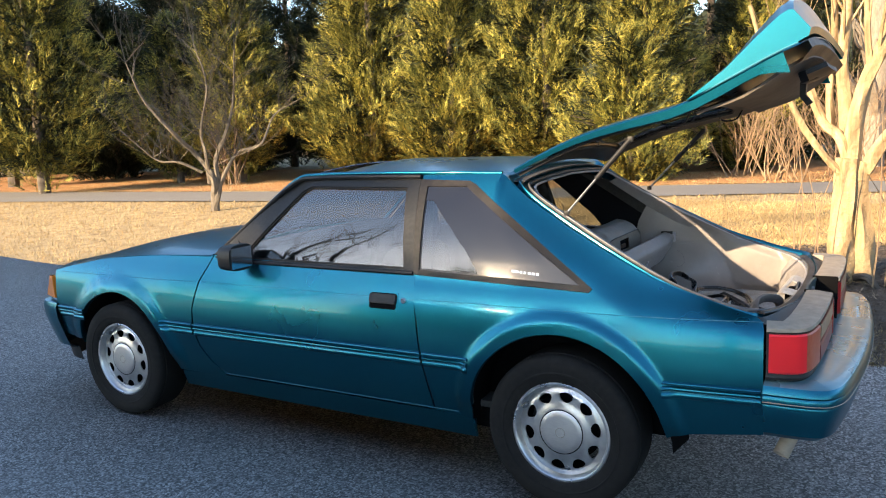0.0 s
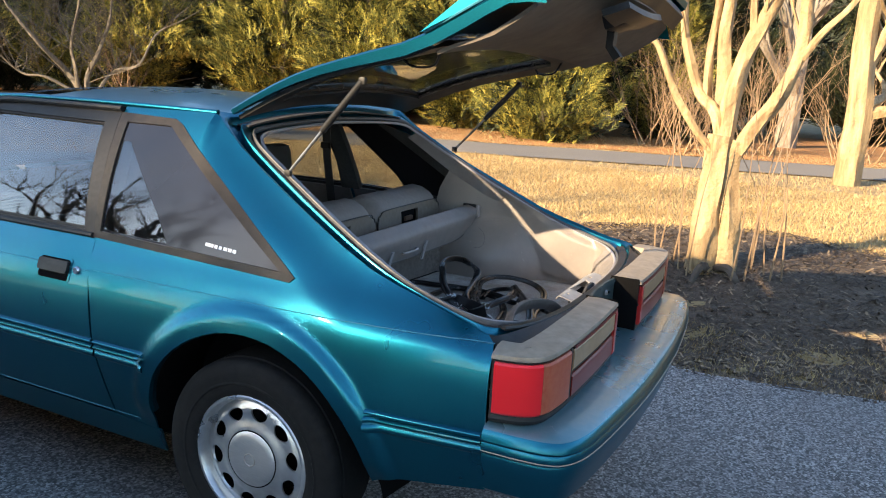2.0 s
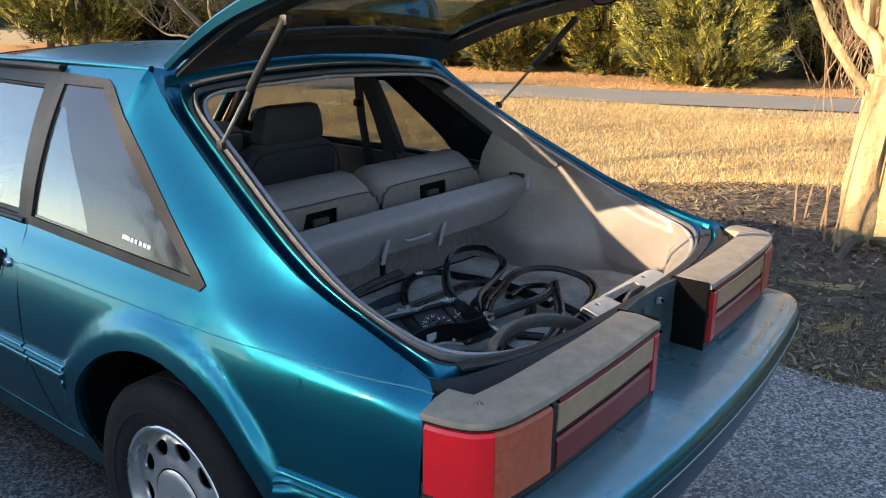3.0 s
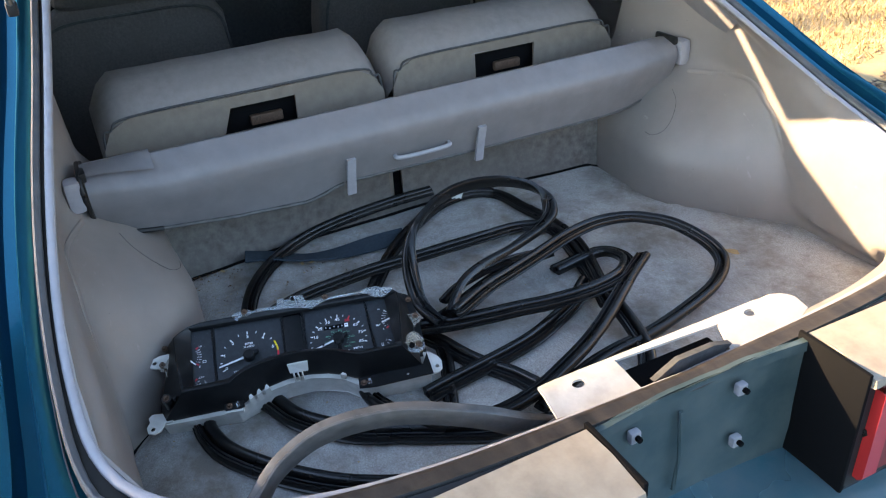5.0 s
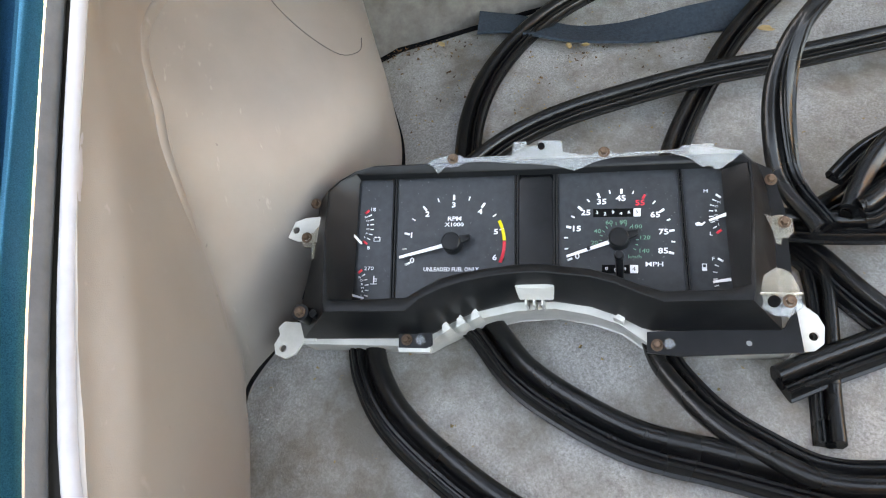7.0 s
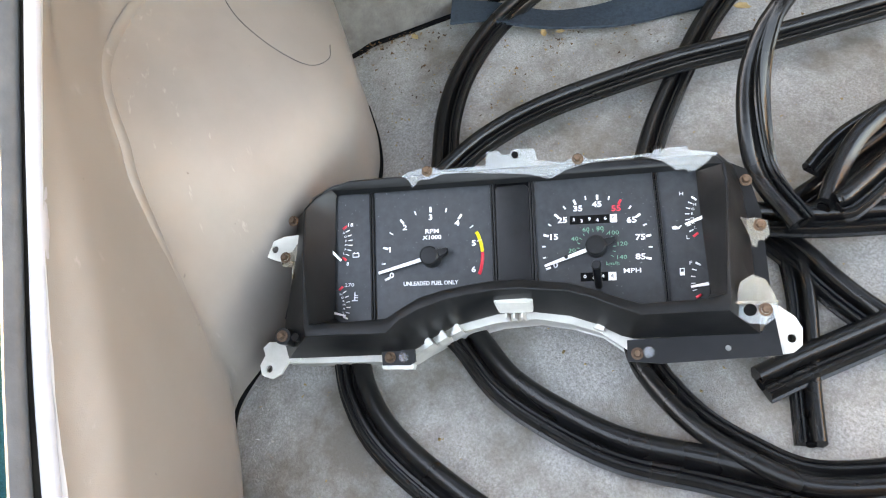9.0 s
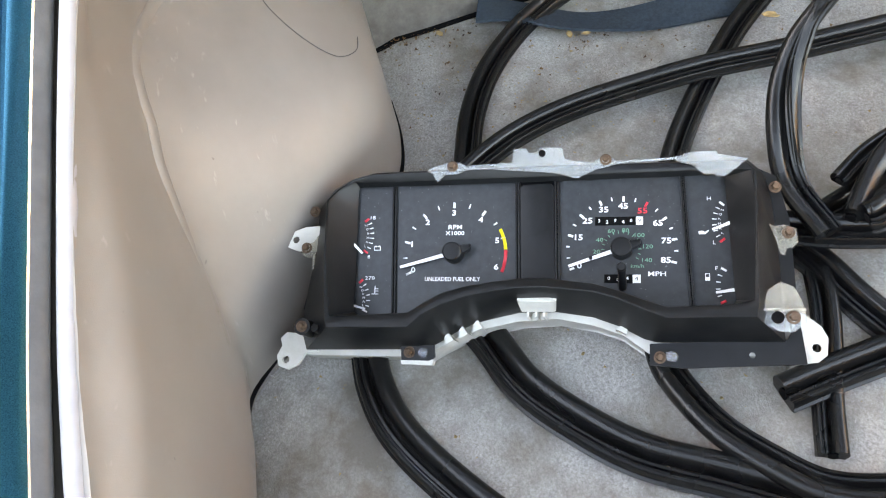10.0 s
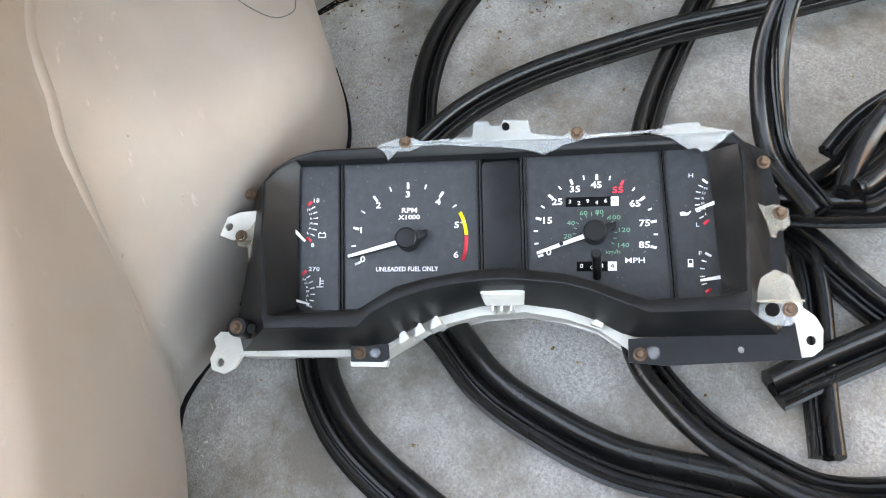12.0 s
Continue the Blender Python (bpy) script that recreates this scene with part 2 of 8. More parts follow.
# ---- mesh helpers ----
from mathutils.geometry import delaunay_2d_cdt


def part(name, bm, mat, parent=None, label="", sharp=38):
    me = bpy.data.meshes.new(name)
    bm.to_mesh(me)
    bm.free()
    for p in me.polygons:
        p.use_smooth = True
    if sharp:
        me.set_sharp_from_angle(angle=radians(sharp))
    me.materials.append(mat)
    ob = new(name, me)
    if parent is not None:
        ob.parent = parent
    if label:
        ob["label"] = label
    return ob


def thing(name, label, category, at=(0, 0, 0), group="", kind=""):
    ob = new(name)
    ob.location = at
    ob.empty_display_size = 0.1
    return tagged(ob, label, category, group, kind)


def under(ob, parent):
    """Parent ob and keep its numbers as world numbers."""
    ob.parent = parent
    ob.matrix_parent_inverse = Matrix.Translation(parent.location).inverted()
    return ob


def inside(p, poly):
    x, y = p
    hit = False
    j = len(poly) - 1
    for i in range(len(poly)):
        xi, yi = poly[i]
        xj, yj = poly[j]
        if (yi > y) != (yj > y) and x < (xj - xi) * (y - yi) / (yj - yi) + xi:
            hit = not hit
        j = i
    return hit


def densify(poly, step):
    out = []
    for i, a in enumerate(poly):
        b = poly[(i + 1) % len(poly)]
        n = max(1, int(math.dist(a, b) / step))
        out += [(a[0] + (b[0] - a[0]) * k / n, a[1] + (b[1] - a[1]) * k / n) for k in range(n)]
    return out


def near_edge(p, pts, d):
    return any((p[0] - q[0]) ** 2 + (p[1] - q[1]) ** 2 < d * d for q in pts)


def sheet(outline, fn, step=0.05, holes=(), thick=0.0, flip=False):
    """A curved panel: a flat outline with holes, meshed inside and laid onto the surface fn(u, v)."""
    loops = [densify(l, step) for l in (outline, *holes)]
    verts, edges = [], []
    for l in loops:
        s = len(verts)
        verts += [Vector(p) for p in l]
        edges += [(s + i, s + (i + 1) % len(l)) for i in range(len(l))]
    border = [tuple(v) for v in verts]
    us, vs = [p[0] for p in outline], [p[1] for p in outline]
    u = min(us) + step * 0.5
    while u < max(us):
        v = min(vs) + step * 0.5
        while v < max(vs):
            p = (u, v)
            if inside(p, outline) and not any(inside(p, h) for h in holes) and not near_edge(p, border, step * 0.55):
                verts.append(Vector(p))
            v += step
        u += step
    vo, _, fo, *_ = delaunay_2d_cdt(verts, edges, [], 1, 1e-6)
    bm = bmesh.new()
    bv = [bm.verts.new(fn(p.x, p.y)) for p in vo]
    for f in fo:
        c = sum((Vector(vo[i]) for i in f), Vector((0, 0))) / len(f)
        if inside(c, outline) and not any(inside(c, h) for h in holes):
            try:
                bm.faces.new([bv[i] for i in (reversed(f) if flip else f)])
            except ValueError:
                pass
    loose = [v for v in bm.verts if not v.link_faces]
    bmesh.ops.delete(bm, geom=loose, context="VERTS")
    if thick:
        bmesh.ops.solidify(bm, geom=bm.faces[:], thickness=thick)
    bmesh.ops.recalc_face_normals(bm, faces=bm.faces[:])
    return bm


def smooth_line(pts, per=6, closed=False):
    """Catmull-Rom through points."""
    P = [Vector(p) for p in pts]
    n = len(P)
    out = []
    for i in range(n if closed else n - 1):
        a = P[(i - 1) % n] if closed or i > 0 else P[0] * 2 - P[1]
        b, c = P[i], P[(i + 1) % n]
        d = P[(i + 2) % n] if closed or i + 2 < n else P[-1] * 2 - P[-2]
        for k in range(per):
            t = k / per
            out.append(0.5 * (2 * b + (c - a) * t + (2 * a - 5 * b + 4 * c - d) * t * t + (3 * b - a - 3 * c + d) * t ** 3))
    if not closed:
        out.append(P[-1])
    return out


def sweep(line, profile, up=(0, 0, 1), closed=False, cap=True, twist=None, bm=None):
    """Carries a closed profile of (side, up) offsets along a line."""
    bm = bm or bmesh.new()
    L = [Vector(p) for p in line]
    n, rings = len(L), []
    up0 = Vector(up)
    for i, p in enumerate(L):
        t = (L[(i + 1) % n] - L[i - 1]) if closed else (L[min(i + 1, n - 1)] - L[max(i - 1, 0)])
        t.normalize()
        s = t.cross(up0)
        if s.length < 1e-4:
            s = t.cross(Vector((0, 1, 0)))
        s.normalize()
        w = s.cross(t)
        a = twist(i / max(n - 1, 1)) if twist else 0
        ca, sa = math.cos(a), math.sin(a)
        rings.append([bm.verts.new(p + s * (x * ca - y * sa) + w * (x * sa + y * ca)) for x, y in profile])
    m = len(profile)
    for i in range(n if closed else n - 1):
        A, B = rings[i], rings[(i + 1) % n]
        for j in range(m):
            bm.faces.new((A[j], A[(j + 1) % m], B[(j + 1) % m], B[j]))
    if cap and not closed:
        bm.faces.new(rings[0][::-1])
        bm.faces.new(rings[-1])
    bmesh.ops.recalc_face_normals(bm, faces=bm.faces[:])
    return bm


def circle(r, n=10, sy=1.0):
    return [(r * math.cos(2 * math.pi * k / n), r * sy * math.sin(2 * math.pi * k / n)) for k in range(n)]


def tube(line, r, n=10, sy=1.0, bm=None, up=(0, 0, 1)):
    return sweep(line, circle(r, n, sy), up, bm=bm)


def lathe(profile, n=48, axis="y", center=(0, 0, 0), bm=None, closed=False):
    """Turns a profile of (radius, along) round an axis."""
    bm = bm or bmesh.new()
    c, rings = Vector(center), []
    for r, a in profile:
        ring = []
        for k in range(n):
            t = 2 * math.pi * k / n
            if axis == "y":
                ring.append(bm.verts.new(c + Vector((r * math.cos(t), a, r * math.sin(t)))))
            else:
                ring.append(bm.verts.new(c + Vector((r * math.cos(t), r * math.sin(t), a))))
        rings.append(ring)
    m = len(profile)
    for i in range(m if closed else m - 1):
        A, B = rings[i], rings[(i + 1) % m]
        for k in range(n):
            bm.faces.new((A[k], A[(k + 1) % n], B[(k + 1) % n], B[k]))
    bmesh.ops.remove_doubles(bm, verts=bm.verts[:], dist=1e-6)
    bmesh.ops.recalc_face_normals(bm, faces=bm.faces[:])
    return bm


def box(size, at=(0, 0, 0), bevel=0.0, rot=None, seg=2, bm=None):
    b = bmesh.new()
    bmesh.ops.create_cube(b, size=1.0)
    for v in b.verts:
        v.co = Vector((v.co.x * size[0], v.co.y * size[1], v.co.z * size[2]))
    if bevel:
        bmesh.ops.bevel(b, geom=b.edges[:], offset=bevel, segments=seg, affect="EDGES", profile=0.6)
    M = Matrix.Translation(at) @ (rot or Matrix.Identity(4))
    bmesh.ops.transform(b, matrix=M, verts=b.verts[:])
    if bm is None:
        return b
    return join(bm, b)


def join(bm, other):
    me = bpy.data.meshes.new("tmp")
    other.to_mesh(me)
    other.free()
    bm.from_mesh(me)
    bpy.data.meshes.remove(me)
    return bm


def mirrored(bm):
    b = bm.copy()
    for v in b.verts:
        v.co.y = -v.co.y
    bmesh.ops.reverse_faces(b, faces=b.faces[:])
    return b


def extrude_poly(poly, h0, h1, fn=None, bevel=0.0):
    """A flat outline given thickness; fn maps (x, y, h) to the world."""
    bm = bmesh.new()
    lo = [bm.verts.new((x, y, h0)) for x, y in poly]
    hi = [bm.verts.new((x, y, h1)) for x, y in poly]
    n = len(poly)
    bm.faces.new(lo[::-1])
    bm.faces.new(hi)
    for i in range(n):
        bm.faces.new((lo[i], lo[(i + 1) % n], hi[(i + 1) % n], hi[i]))
    if bevel:
        bmesh.ops.bevel(bm, geom=[e for e in bm.edges], offset=bevel, segments=2, affect="EDGES", profile=0.6)
    if fn:
        for v in bm.verts:
            v.co = fn(*v.co)
    bmesh.ops.recalc_face_normals(bm, faces=bm.faces[:])
    return bm


def lerp_table(table, x):
    if x <= table[0][0]:
        return table[0][1]
    for (a, p), (b, q) in zip(table, table[1:]):
        if x <= b:
            t = (x - a) / (b - a)
            return p + (q - p) * t
    return table[-1][1]


def smooth_table(table, x):
    """Cubic through a table, for curves without kinks."""
    n = len(table)
    if x <= table[0][0]:
        return table[0][1]
    if x >= table[-1][0]:
        return table[-1][1]
    i = max(k for k in range(n - 1) if table[k][0] <= x)
    (x0, y0), (x1, y1) = table[i], table[i + 1]

    def slope(k):
        a, b = table[max(k - 1, 0)], table[min(k + 1, n - 1)]
        return (b[1] - a[1]) / (b[0] - a[0])
    h = x1 - x0
    t = (x - x0) / h
    return (2 * t ** 3 - 3 * t * t + 1) * y0 + (t ** 3 - 2 * t * t + t) * h * slope(i) + (3 * t * t - 2 * t ** 3) * y1 + (t ** 3 - t * t) * h * slope(i + 1)


def sstep(a, b, x):
    t = min(1, max(0, (x - a) / (b - a)))
    return t * t * (3 - 2 * t)


# ---- ground ----
def terrain(x, y):
    """Height of the ground: level at the drive, rising gently into the lawn, with a low mound round the pale tree."""
    edge = drive_edge(x)
    d = y - edge
    z = -0.03 + 0.20 * sstep(0.0, 5.0, d)
    z += 0.22 * sstep(0.1, 1.6, d) * math.exp(-(((x - 0.8) / 2.6) ** 2 + ((y - 3.4) / 1.9) ** 2))
    z += 0.010 * noise.noise((x * 0.8, y * 0.8, 0)) * sstep(0.2, 2, d)
    return z


def drive_edge(x):
    return lerp_table([(-60, 6.5), (-14, 3.3), (-8, 2.45), (-3, 2.1), (1, 1.62), (3, 1.9), (60, 8)], x)


def grid_mesh(xs, ys, fn):
    bm = bmesh.new()
    V = [[bm.verts.new(fn(x, y)) for x in xs] for y in ys]
    for j in range(len(ys) - 1):
        for i in range(len(xs) - 1):
            bm.faces.new((V[j][i], V[j][i + 1], V[j + 1][i + 1], V[j + 1][i]))
    return bm


xs = [-900, -300, -120, -60, -40, -30] + list(np.arange(-24, 10, 0.4)) + [12, 16, 24, 40, 80, 200, 900]
ys = [-900, -300, -100, -40, -20, -10, -6] + list(np.arange(-4, 20, 0.4)) + [22, 26, 34, 60, 150, 400, 900]
tagged(part("ground", grid_mesh(xs, ys, lambda x, y: (x, y, terrain(x, y))), LAWN), "dry straw-coloured dormant lawn", "lawn", kind="structure")
# drive
bm = bmesh.new()
dx = [-60, -40, -25, -16] + list(np.arange(-12, 6.1, 0.5)) + [10, 20, 40]
A = [bm.verts.new((x, drive_edge(x) + 0.04 * noise.noise((x * 1.7, 0, 3)), 0.0)) for x in dx]
B = [bm.verts.new((x, -14, 0.0)) for x in dx]
for i in range(len(dx) - 1):
    bm.faces.new((B[i], B[i + 1], A[i + 1], A[i]))
r = bmesh.ops.extrude_face_region(bm, geom=bm.faces[:])
bmesh.ops.translate(bm, verts=[v for v in r["geom"] if isinstance(v, bmesh.types.BMVert)], vec=(0, 0, -0.08))
bmesh.ops.recalc_face_normals(bm, faces=bm.faces[:])
tagged(part("road", bm, ASPHALT, sharp=0), "dark coarse asphalt driveway", "driveway", kind="structure")
# the far lane across the lawn
xs2 = list(np.arange(-60, 30.1, 1.0))


def lane_mid(x):
    return lerp_table([(-60, 5.0), (-20, 8.2), (-10, 9.2), (-4, 10.6), (1, 12.2), (10, 15.0), (30, 21)], x)


def lane_pt(x, k):
    y = lane_mid(x) + k
    return (x, y, terrain(x, y) + 0.02)


bm = bmesh.new()
R = [[bm.verts.new(lane_pt(x, k)) for k in (-1.1, -0.4, 0.4, 1.1)] for x in xs2]
for a, b in zip(R, R[1:]):
    for j in range(3):
        bm.faces.new((a[j], b[j], b[j + 1], a[j + 1]))
tagged(part("far_lane", bm, ROAD, sharp=0), "pale asphalt lane crossing the dry lawn", "road", kind="structure")

# fallen pine straw beyond the lane
bm = bmesh.new()
R = []
for x in np.arange(-30, 12.1, 0.5):
    w = 1.0 + 0.5 * noise.noise((x * 0.6, 1, 0)) + 0.25 * noise.noise((x * 2.1, 4, 0))
    R.append([bm.verts.new((x, lane_mid(x) + 1.2 + w0, terrain(x, lane_mid(x) + 1.2 + w0) + 0.012)) for w0 in (0.9 - 0.7 * w, 1.6, 3.0, 4.6 + w, 9.0)])
for a, b in zip(R, R[1:]):
    for j in range(4):
        bm.faces.new((a[j], b[j], b[j + 1], a[j + 1]))
tagged(part("pine_straw", bm, STRAW, sharp=0), "orange-brown fallen pine straw under the trees", "ground", kind="structure")


# ---- the car: shape of its surfaces ----
AXLE_F, AXLE_Z, WHEEL_R = -2.553, 0.312, 0.315
SIDE = [(0.18, 0.742), (0.24, 0.770), (0.33, 0.804), (0.45, 0.838), (0.56, 0.858), (0.68, 0.852), (0.76, 0.838), (0.82, 0.815), (0.88, 0.783),
        (1.0, 0.742), (1.12, 0.690), (1.22, 0.636), (1.29, 0.590), (1.33, 0.555)]


def arch_r(x, z, cx, cz):
    return math.hypot(x - cx, z - cz)


RAIL = [(-0.335, 1.300, 0.566), (-0.22, 1.208, 0.602), (-0.10, 1.135, 0.626), (0.0, 1.079, 0.646), (0.11, 1.023, 0.670), (0.224, 0.966, 0.691), (0.323, 0.920, 0.703), (0.413, 0.889, 0.708), (0.497, 0.865, 0.711), (0.576, 0.841, 0.715), (0.64, 0.824, 0.723), (0.70, 0.812, 0.736), (0.74, 0.806, 0.745)]


def half_width(x, z):
    """Half-width of the body: the side's section, rolling inwards to the edge of the rear opening."""
    y = side_width(x, z)
    if x > -0.335:
        ze = lerp_table([(p[0], p[1]) for p in RAIL], x)
        band = max(0.055, min(0.15, ze - 0.772))
        if z > ze - band:
            k = sstep(ze - band, ze + 0.02, min(z, ze)) / sstep(-band, 0.02, 0.0)
            y += (lerp_table([(p[0], p[2]) for p in RAIL], x) - side_width(x, ze)) * k
    return y


def side_width(x, z):
    y = smooth_table(SIDE, z)
    low = 1 - sstep(0.9, 1.25, z)
    if x > 0.1:
        y -= 0.05 * ((x - 0.1) / 0.64) ** 1.6 * low
    if x < -2.0:
        y -= 0.042 * ((-2.0 - x) / 1.1) ** 1.7
    for cx, r0 in ((0.01, 0.40), (-2.525, 0.385)):
        r = arch_r(x, z, cx, AXLE_Z)
        y += 0.020 * (1 - sstep(r0 + 0.050, r0 + 0.080, r)) * sstep(0.30, 0.42, z)
    return y


def left(x, z):
    return Vector((x, -half_width(x, z), z))


def arc(cx, cz, r, a0, a1, n):
    return [(cx + r * math.cos(radians(a0 + (a1 - a0) * k / n)), cz + r * math.sin(radians(a0 + (a1 - a0) * k / n))) for k in range(n + 1)]


def both(name, bm, mat, parent, label=""):
    """A panel on the left side and its mirror image on the right."""
    m = mirrored(bm)
    a = part(name, bm, mat, parent, label)
    return a, part(name, m, mat, parent, label)


car = thing("car", "teal metallic hatchback car with its rear hatch raised", "car")

# lower body panels
FENDER_TOP = [(-3.10, 0.775), (-2.95, 0.808), (-2.7, 0.855), (-2.37, 0.892), (-2.1, 0.905), (-1.845, 0.915)]
DOOR_FRONT = [(-1.845, 0.915), (-1.905, 0.79), (-1.945, 0.65), (-1.945, 0.55), (-1.925, 0.46), (-1.875, 0.385), (-1.80, 0.315)]
DOOR_REAR = [(-0.655, 0.885), (-0.622, 0.70), (-0.600, 0.535), (-0.580, 0.36), (-0.578, 0.315)]
g = 0.004
fender = [(-3.075, 0.40), (-2.93, 0.39)] + arc(-2.525, AXLE_Z, 0.385, 168, 12, 20)[0:] + [(-2.13, 0.30), (-1.815, 0.30)] + [(x - g, z) for x, z in DOOR_FRONT[::-1]] + FENDER_TOP[::-1][1:] + [(-3.085, 0.60)]
both("fender", sheet(fender, left, 0.03, thick=0.006), TEAL, car)
door_poly = [(x + g, z) for x, z in DOOR_FRONT[::-1]] + [(x - g, z) for x, z in DOOR_REAR]
door = [d for d in both("door", sheet(door_poly, left, 0.05, thick=0.006), TEAL, car, "closed teal door")]
rocker = [(-2.13, 0.21), (-0.40, 0.20), (-0.385, 0.292), (-0.575, 0.307), (-1.79, 0.307), (-2.12, 0.293)]
both("rocker_panel", sheet(rocker, left, 0.06, thick=0.006), TEAL, car)

# quarter panel with its window opening and sail pillar
QWIN = [(-0.717, 1.278), (-0.475, 1.272), (-0.440, 1.258), (0.125, 0.880), (0.112, 0.866), (-0.668, 0.888)]
OPEN_EDGE = [(x, z) for x, z, y in RAIL[:-1]]
quarter = ([(x + g, z) for x, z in DOOR_REAR[::-1]][:-1] + [(-0.668, 0.888), (-0.705, 1.20), (-0.715, 1.296)] + OPEN_EDGE + [(0.722, 0.798), (0.731, 0.77), (0.735, 0.60), (0.735, 0.405), (0.50, 0.375), (0.43, 0.36)]
           + arc(0.01, AXLE_Z, 0.40, 5, 176, 26) + [(-0.40, 0.294), (-0.57, 0.310)])
quarter_hole = [(-0.652, 0.899), (-0.684, 1.262), (-0.480, 1.262), (0.102, 0.878)]
both("quarter_panel", sheet(quarter, left, 0.016, holes=[quarter_hole], thick=0.006), TEAL, car)
for cx, r in ((0.01, 0.40), (-2.525, 0.385)):
    arc_pts = arc(cx, AXLE_Z, r, 172, 6, 28)
    l0 = [left(x, z) for x, z in arc_pts]
    l1 = [left(cx + (x - cx) * 0.99, AXLE_Z + (z - AXLE_Z) * 0.99) + Vector((0, 0.012, 0)) for x, z in arc_pts]
    l2 = [left(cx + (x - cx) * 1.01, AXLE_Z + (z - AXLE_Z) * 1.01) + Vector((0, 0.035, 0)) for x, z in arc_pts]
    bm = bmesh.new()
    rr = [[bm.verts.new(p) for p in l] for l in (l0, l1, l2)]
    for a, b in zip(rr, rr[1:]):
        for k in range(len(a) - 1):
            bm.faces.new((a[k], a[k + 1], b[k + 1], b[k]))
    both("wheel_arch_lip", bm, TEAL, car)

# wheel wells
for cx, r in ((0.01, 0.43), (-2.525, 0.41)):
    pts = arc(cx, AXLE_Z, r, 186, -6, 24)
    bm = bmesh.new()
    A = [bm.verts.new(left(cx + (x - cx) * 0.955, AXLE_Z + (z - AXLE_Z) * 0.955) + Vector((0, 0.014, 0))) for x, z in pts]
    B = [bm.verts.new((x, -0.585, z)) for x, z in pts]
    for i in range(len(pts) - 1):
        bm.faces.new((A[i], A[i + 1], B[i + 1], B[i]))
    bm.faces.new(B)
    both("wheel_well", bm, LINER, car)
# underbody
part("underbody", box((2.7, 1.40, 0.10), (-1.62, 0, 0.27), 0.03), LINER, car)
part("rear_underbody", box((0.30, 1.10, 0.08), (0.56, 0, 0.47), 0.03), LINER, car)

# side mouldings
def side_strip(x0, x1, z0, z1, lift, n=24, slope=0.0):
    bm = bmesh.new()
    rows = []
    b = min(0.006, (z1 - z0) * 0.3)
    zs = [z0, z0 + b, (z0 + z1) / 2, z1 - b, z1]
    lf = [0.0005, lift, lift * 1.15, lift, 0.0005]
    for k in range(n + 1):
        x = x0 + (x1 - x0) * k / n
        dz = slope * (x - x0)
        rows.append([bm.verts.new(left(x, z + dz) + Vector((0, -l, 0))) for z, l in zip(zs, lf)])
    for a, b in zip(rows, rows[1:]):
        for j in range(4):
            bm.faces.new((a[j], a[j + 1], b[j + 1], b[j]))
    bm.faces.new(rows[0])
    bm.faces.new(rows[-1][::-1])
    bmesh.ops.recalc_face_normals(bm, faces=bm.faces[:])
    return bm


for x0, x1 in ((-2.165, -1.952), (-1.938, -0.604), (-0.594, -0.375), (0.405, 0.728), (-3.07, -2.81)):
    for z0, z1, lift in ((0.514, 0.538, 0.005), (0.543, 0.560, 0.008), (0.565, 0.578, 0.009)):
        both("side_moulding", side_strip(x0, x1, z0, z1, lift), TEAL, car)
    both("moulding_pinstripe", side_strip(x0, x1, 0.5390, 0.5412, 0.004), PINSTRIPE, car, "thin pale pinstripe")
both("upper_pinstripe", side_strip(-3.05, -1.925, 0.770, 0.7722, 0.0012, slope=0.012), PINSTRIPE, car)
both("upper_pinstripe", side_strip(-1.90, -0.64, 0.788, 0.7902, 0.0012), PINSTRIPE, car)
both("upper_pinstripe", side_strip(-0.62, 0.725, 0.792, 0.7942, 0.0012, slope=0.004), PINSTRIPE, car)
both("sill_pinstripe", side_strip(-1.80, -0.46, 0.318, 0.3205, 0.002), PINSTRIPE, car)

# greenhouse trim and glass
DOOR_GLASS = [(-1.665, 0.905), (-1.360, 1.226), (-1.315, 1.247), (-0.775, 1.243), (-0.715, 0.905)]
frame_outer = [(-1.835, 0.905), (-1.40, 1.278), (-1.34, 1.296), (-0.722, 1.296), (-0.668, 0.886), (-1.2, 0.884)]
both("door_window_frame", sheet(frame_outer, lambda x, z: left(x, z) + Vector((0, -0.003, 0)), 0.03, holes=[DOOR_GLASS], thick=0.012), BLACK_TRIM, car)
inner = [(-1.645, 0.915), (-1.355, 1.217), (-1.311, 1.238), (-0.783, 1.234), (-0.726, 0.915)]
ring_out = DOOR_GLASS
both("glass_channel", sheet(ring_out, lambda x, z: left(x, z) + Vector((0, 0.004, 0)), 0.03, holes=[inner], thick=0.006), BROWN_TRIM, car)
both("door_glass", sheet(ring_out, lambda x, z: left(x, z) + Vector((0, 0.012, 0)), 0.05, thick=0.004), GLASS, car, "dark tinted side glass")
q_in = [(-0.643, 0.909), (-0.675, 1.250), (-0.484, 1.250), (0.074, 0.888)]
both("quarter_window_frame", sheet(QWIN, lambda x, z: left(x, z) + Vector((0, -0.004, 0)), 0.03, holes=[q_in], thick=0.010), BROWN_TRIM, car)
q_see = [(-0.638, 0.914), (-0.665, 1.19), (-0.630, 1.19), (-0.42, 0.98), (-0.365, 0.906)]
both("quarter_glass", sheet(q_in, lambda x, z: left(x, z) + Vector((0, 0.002, 0)), 0.04, holes=[q_see], thick=0.003), GLASS_BLACK, car, "blacked-out quarter window glass")
both("quarter_glass_clear", sheet(q_see, lambda x, z: left(x, z) + Vector((0, 0.004, 0)), 0.04, thick=0.004), GLASS, car)
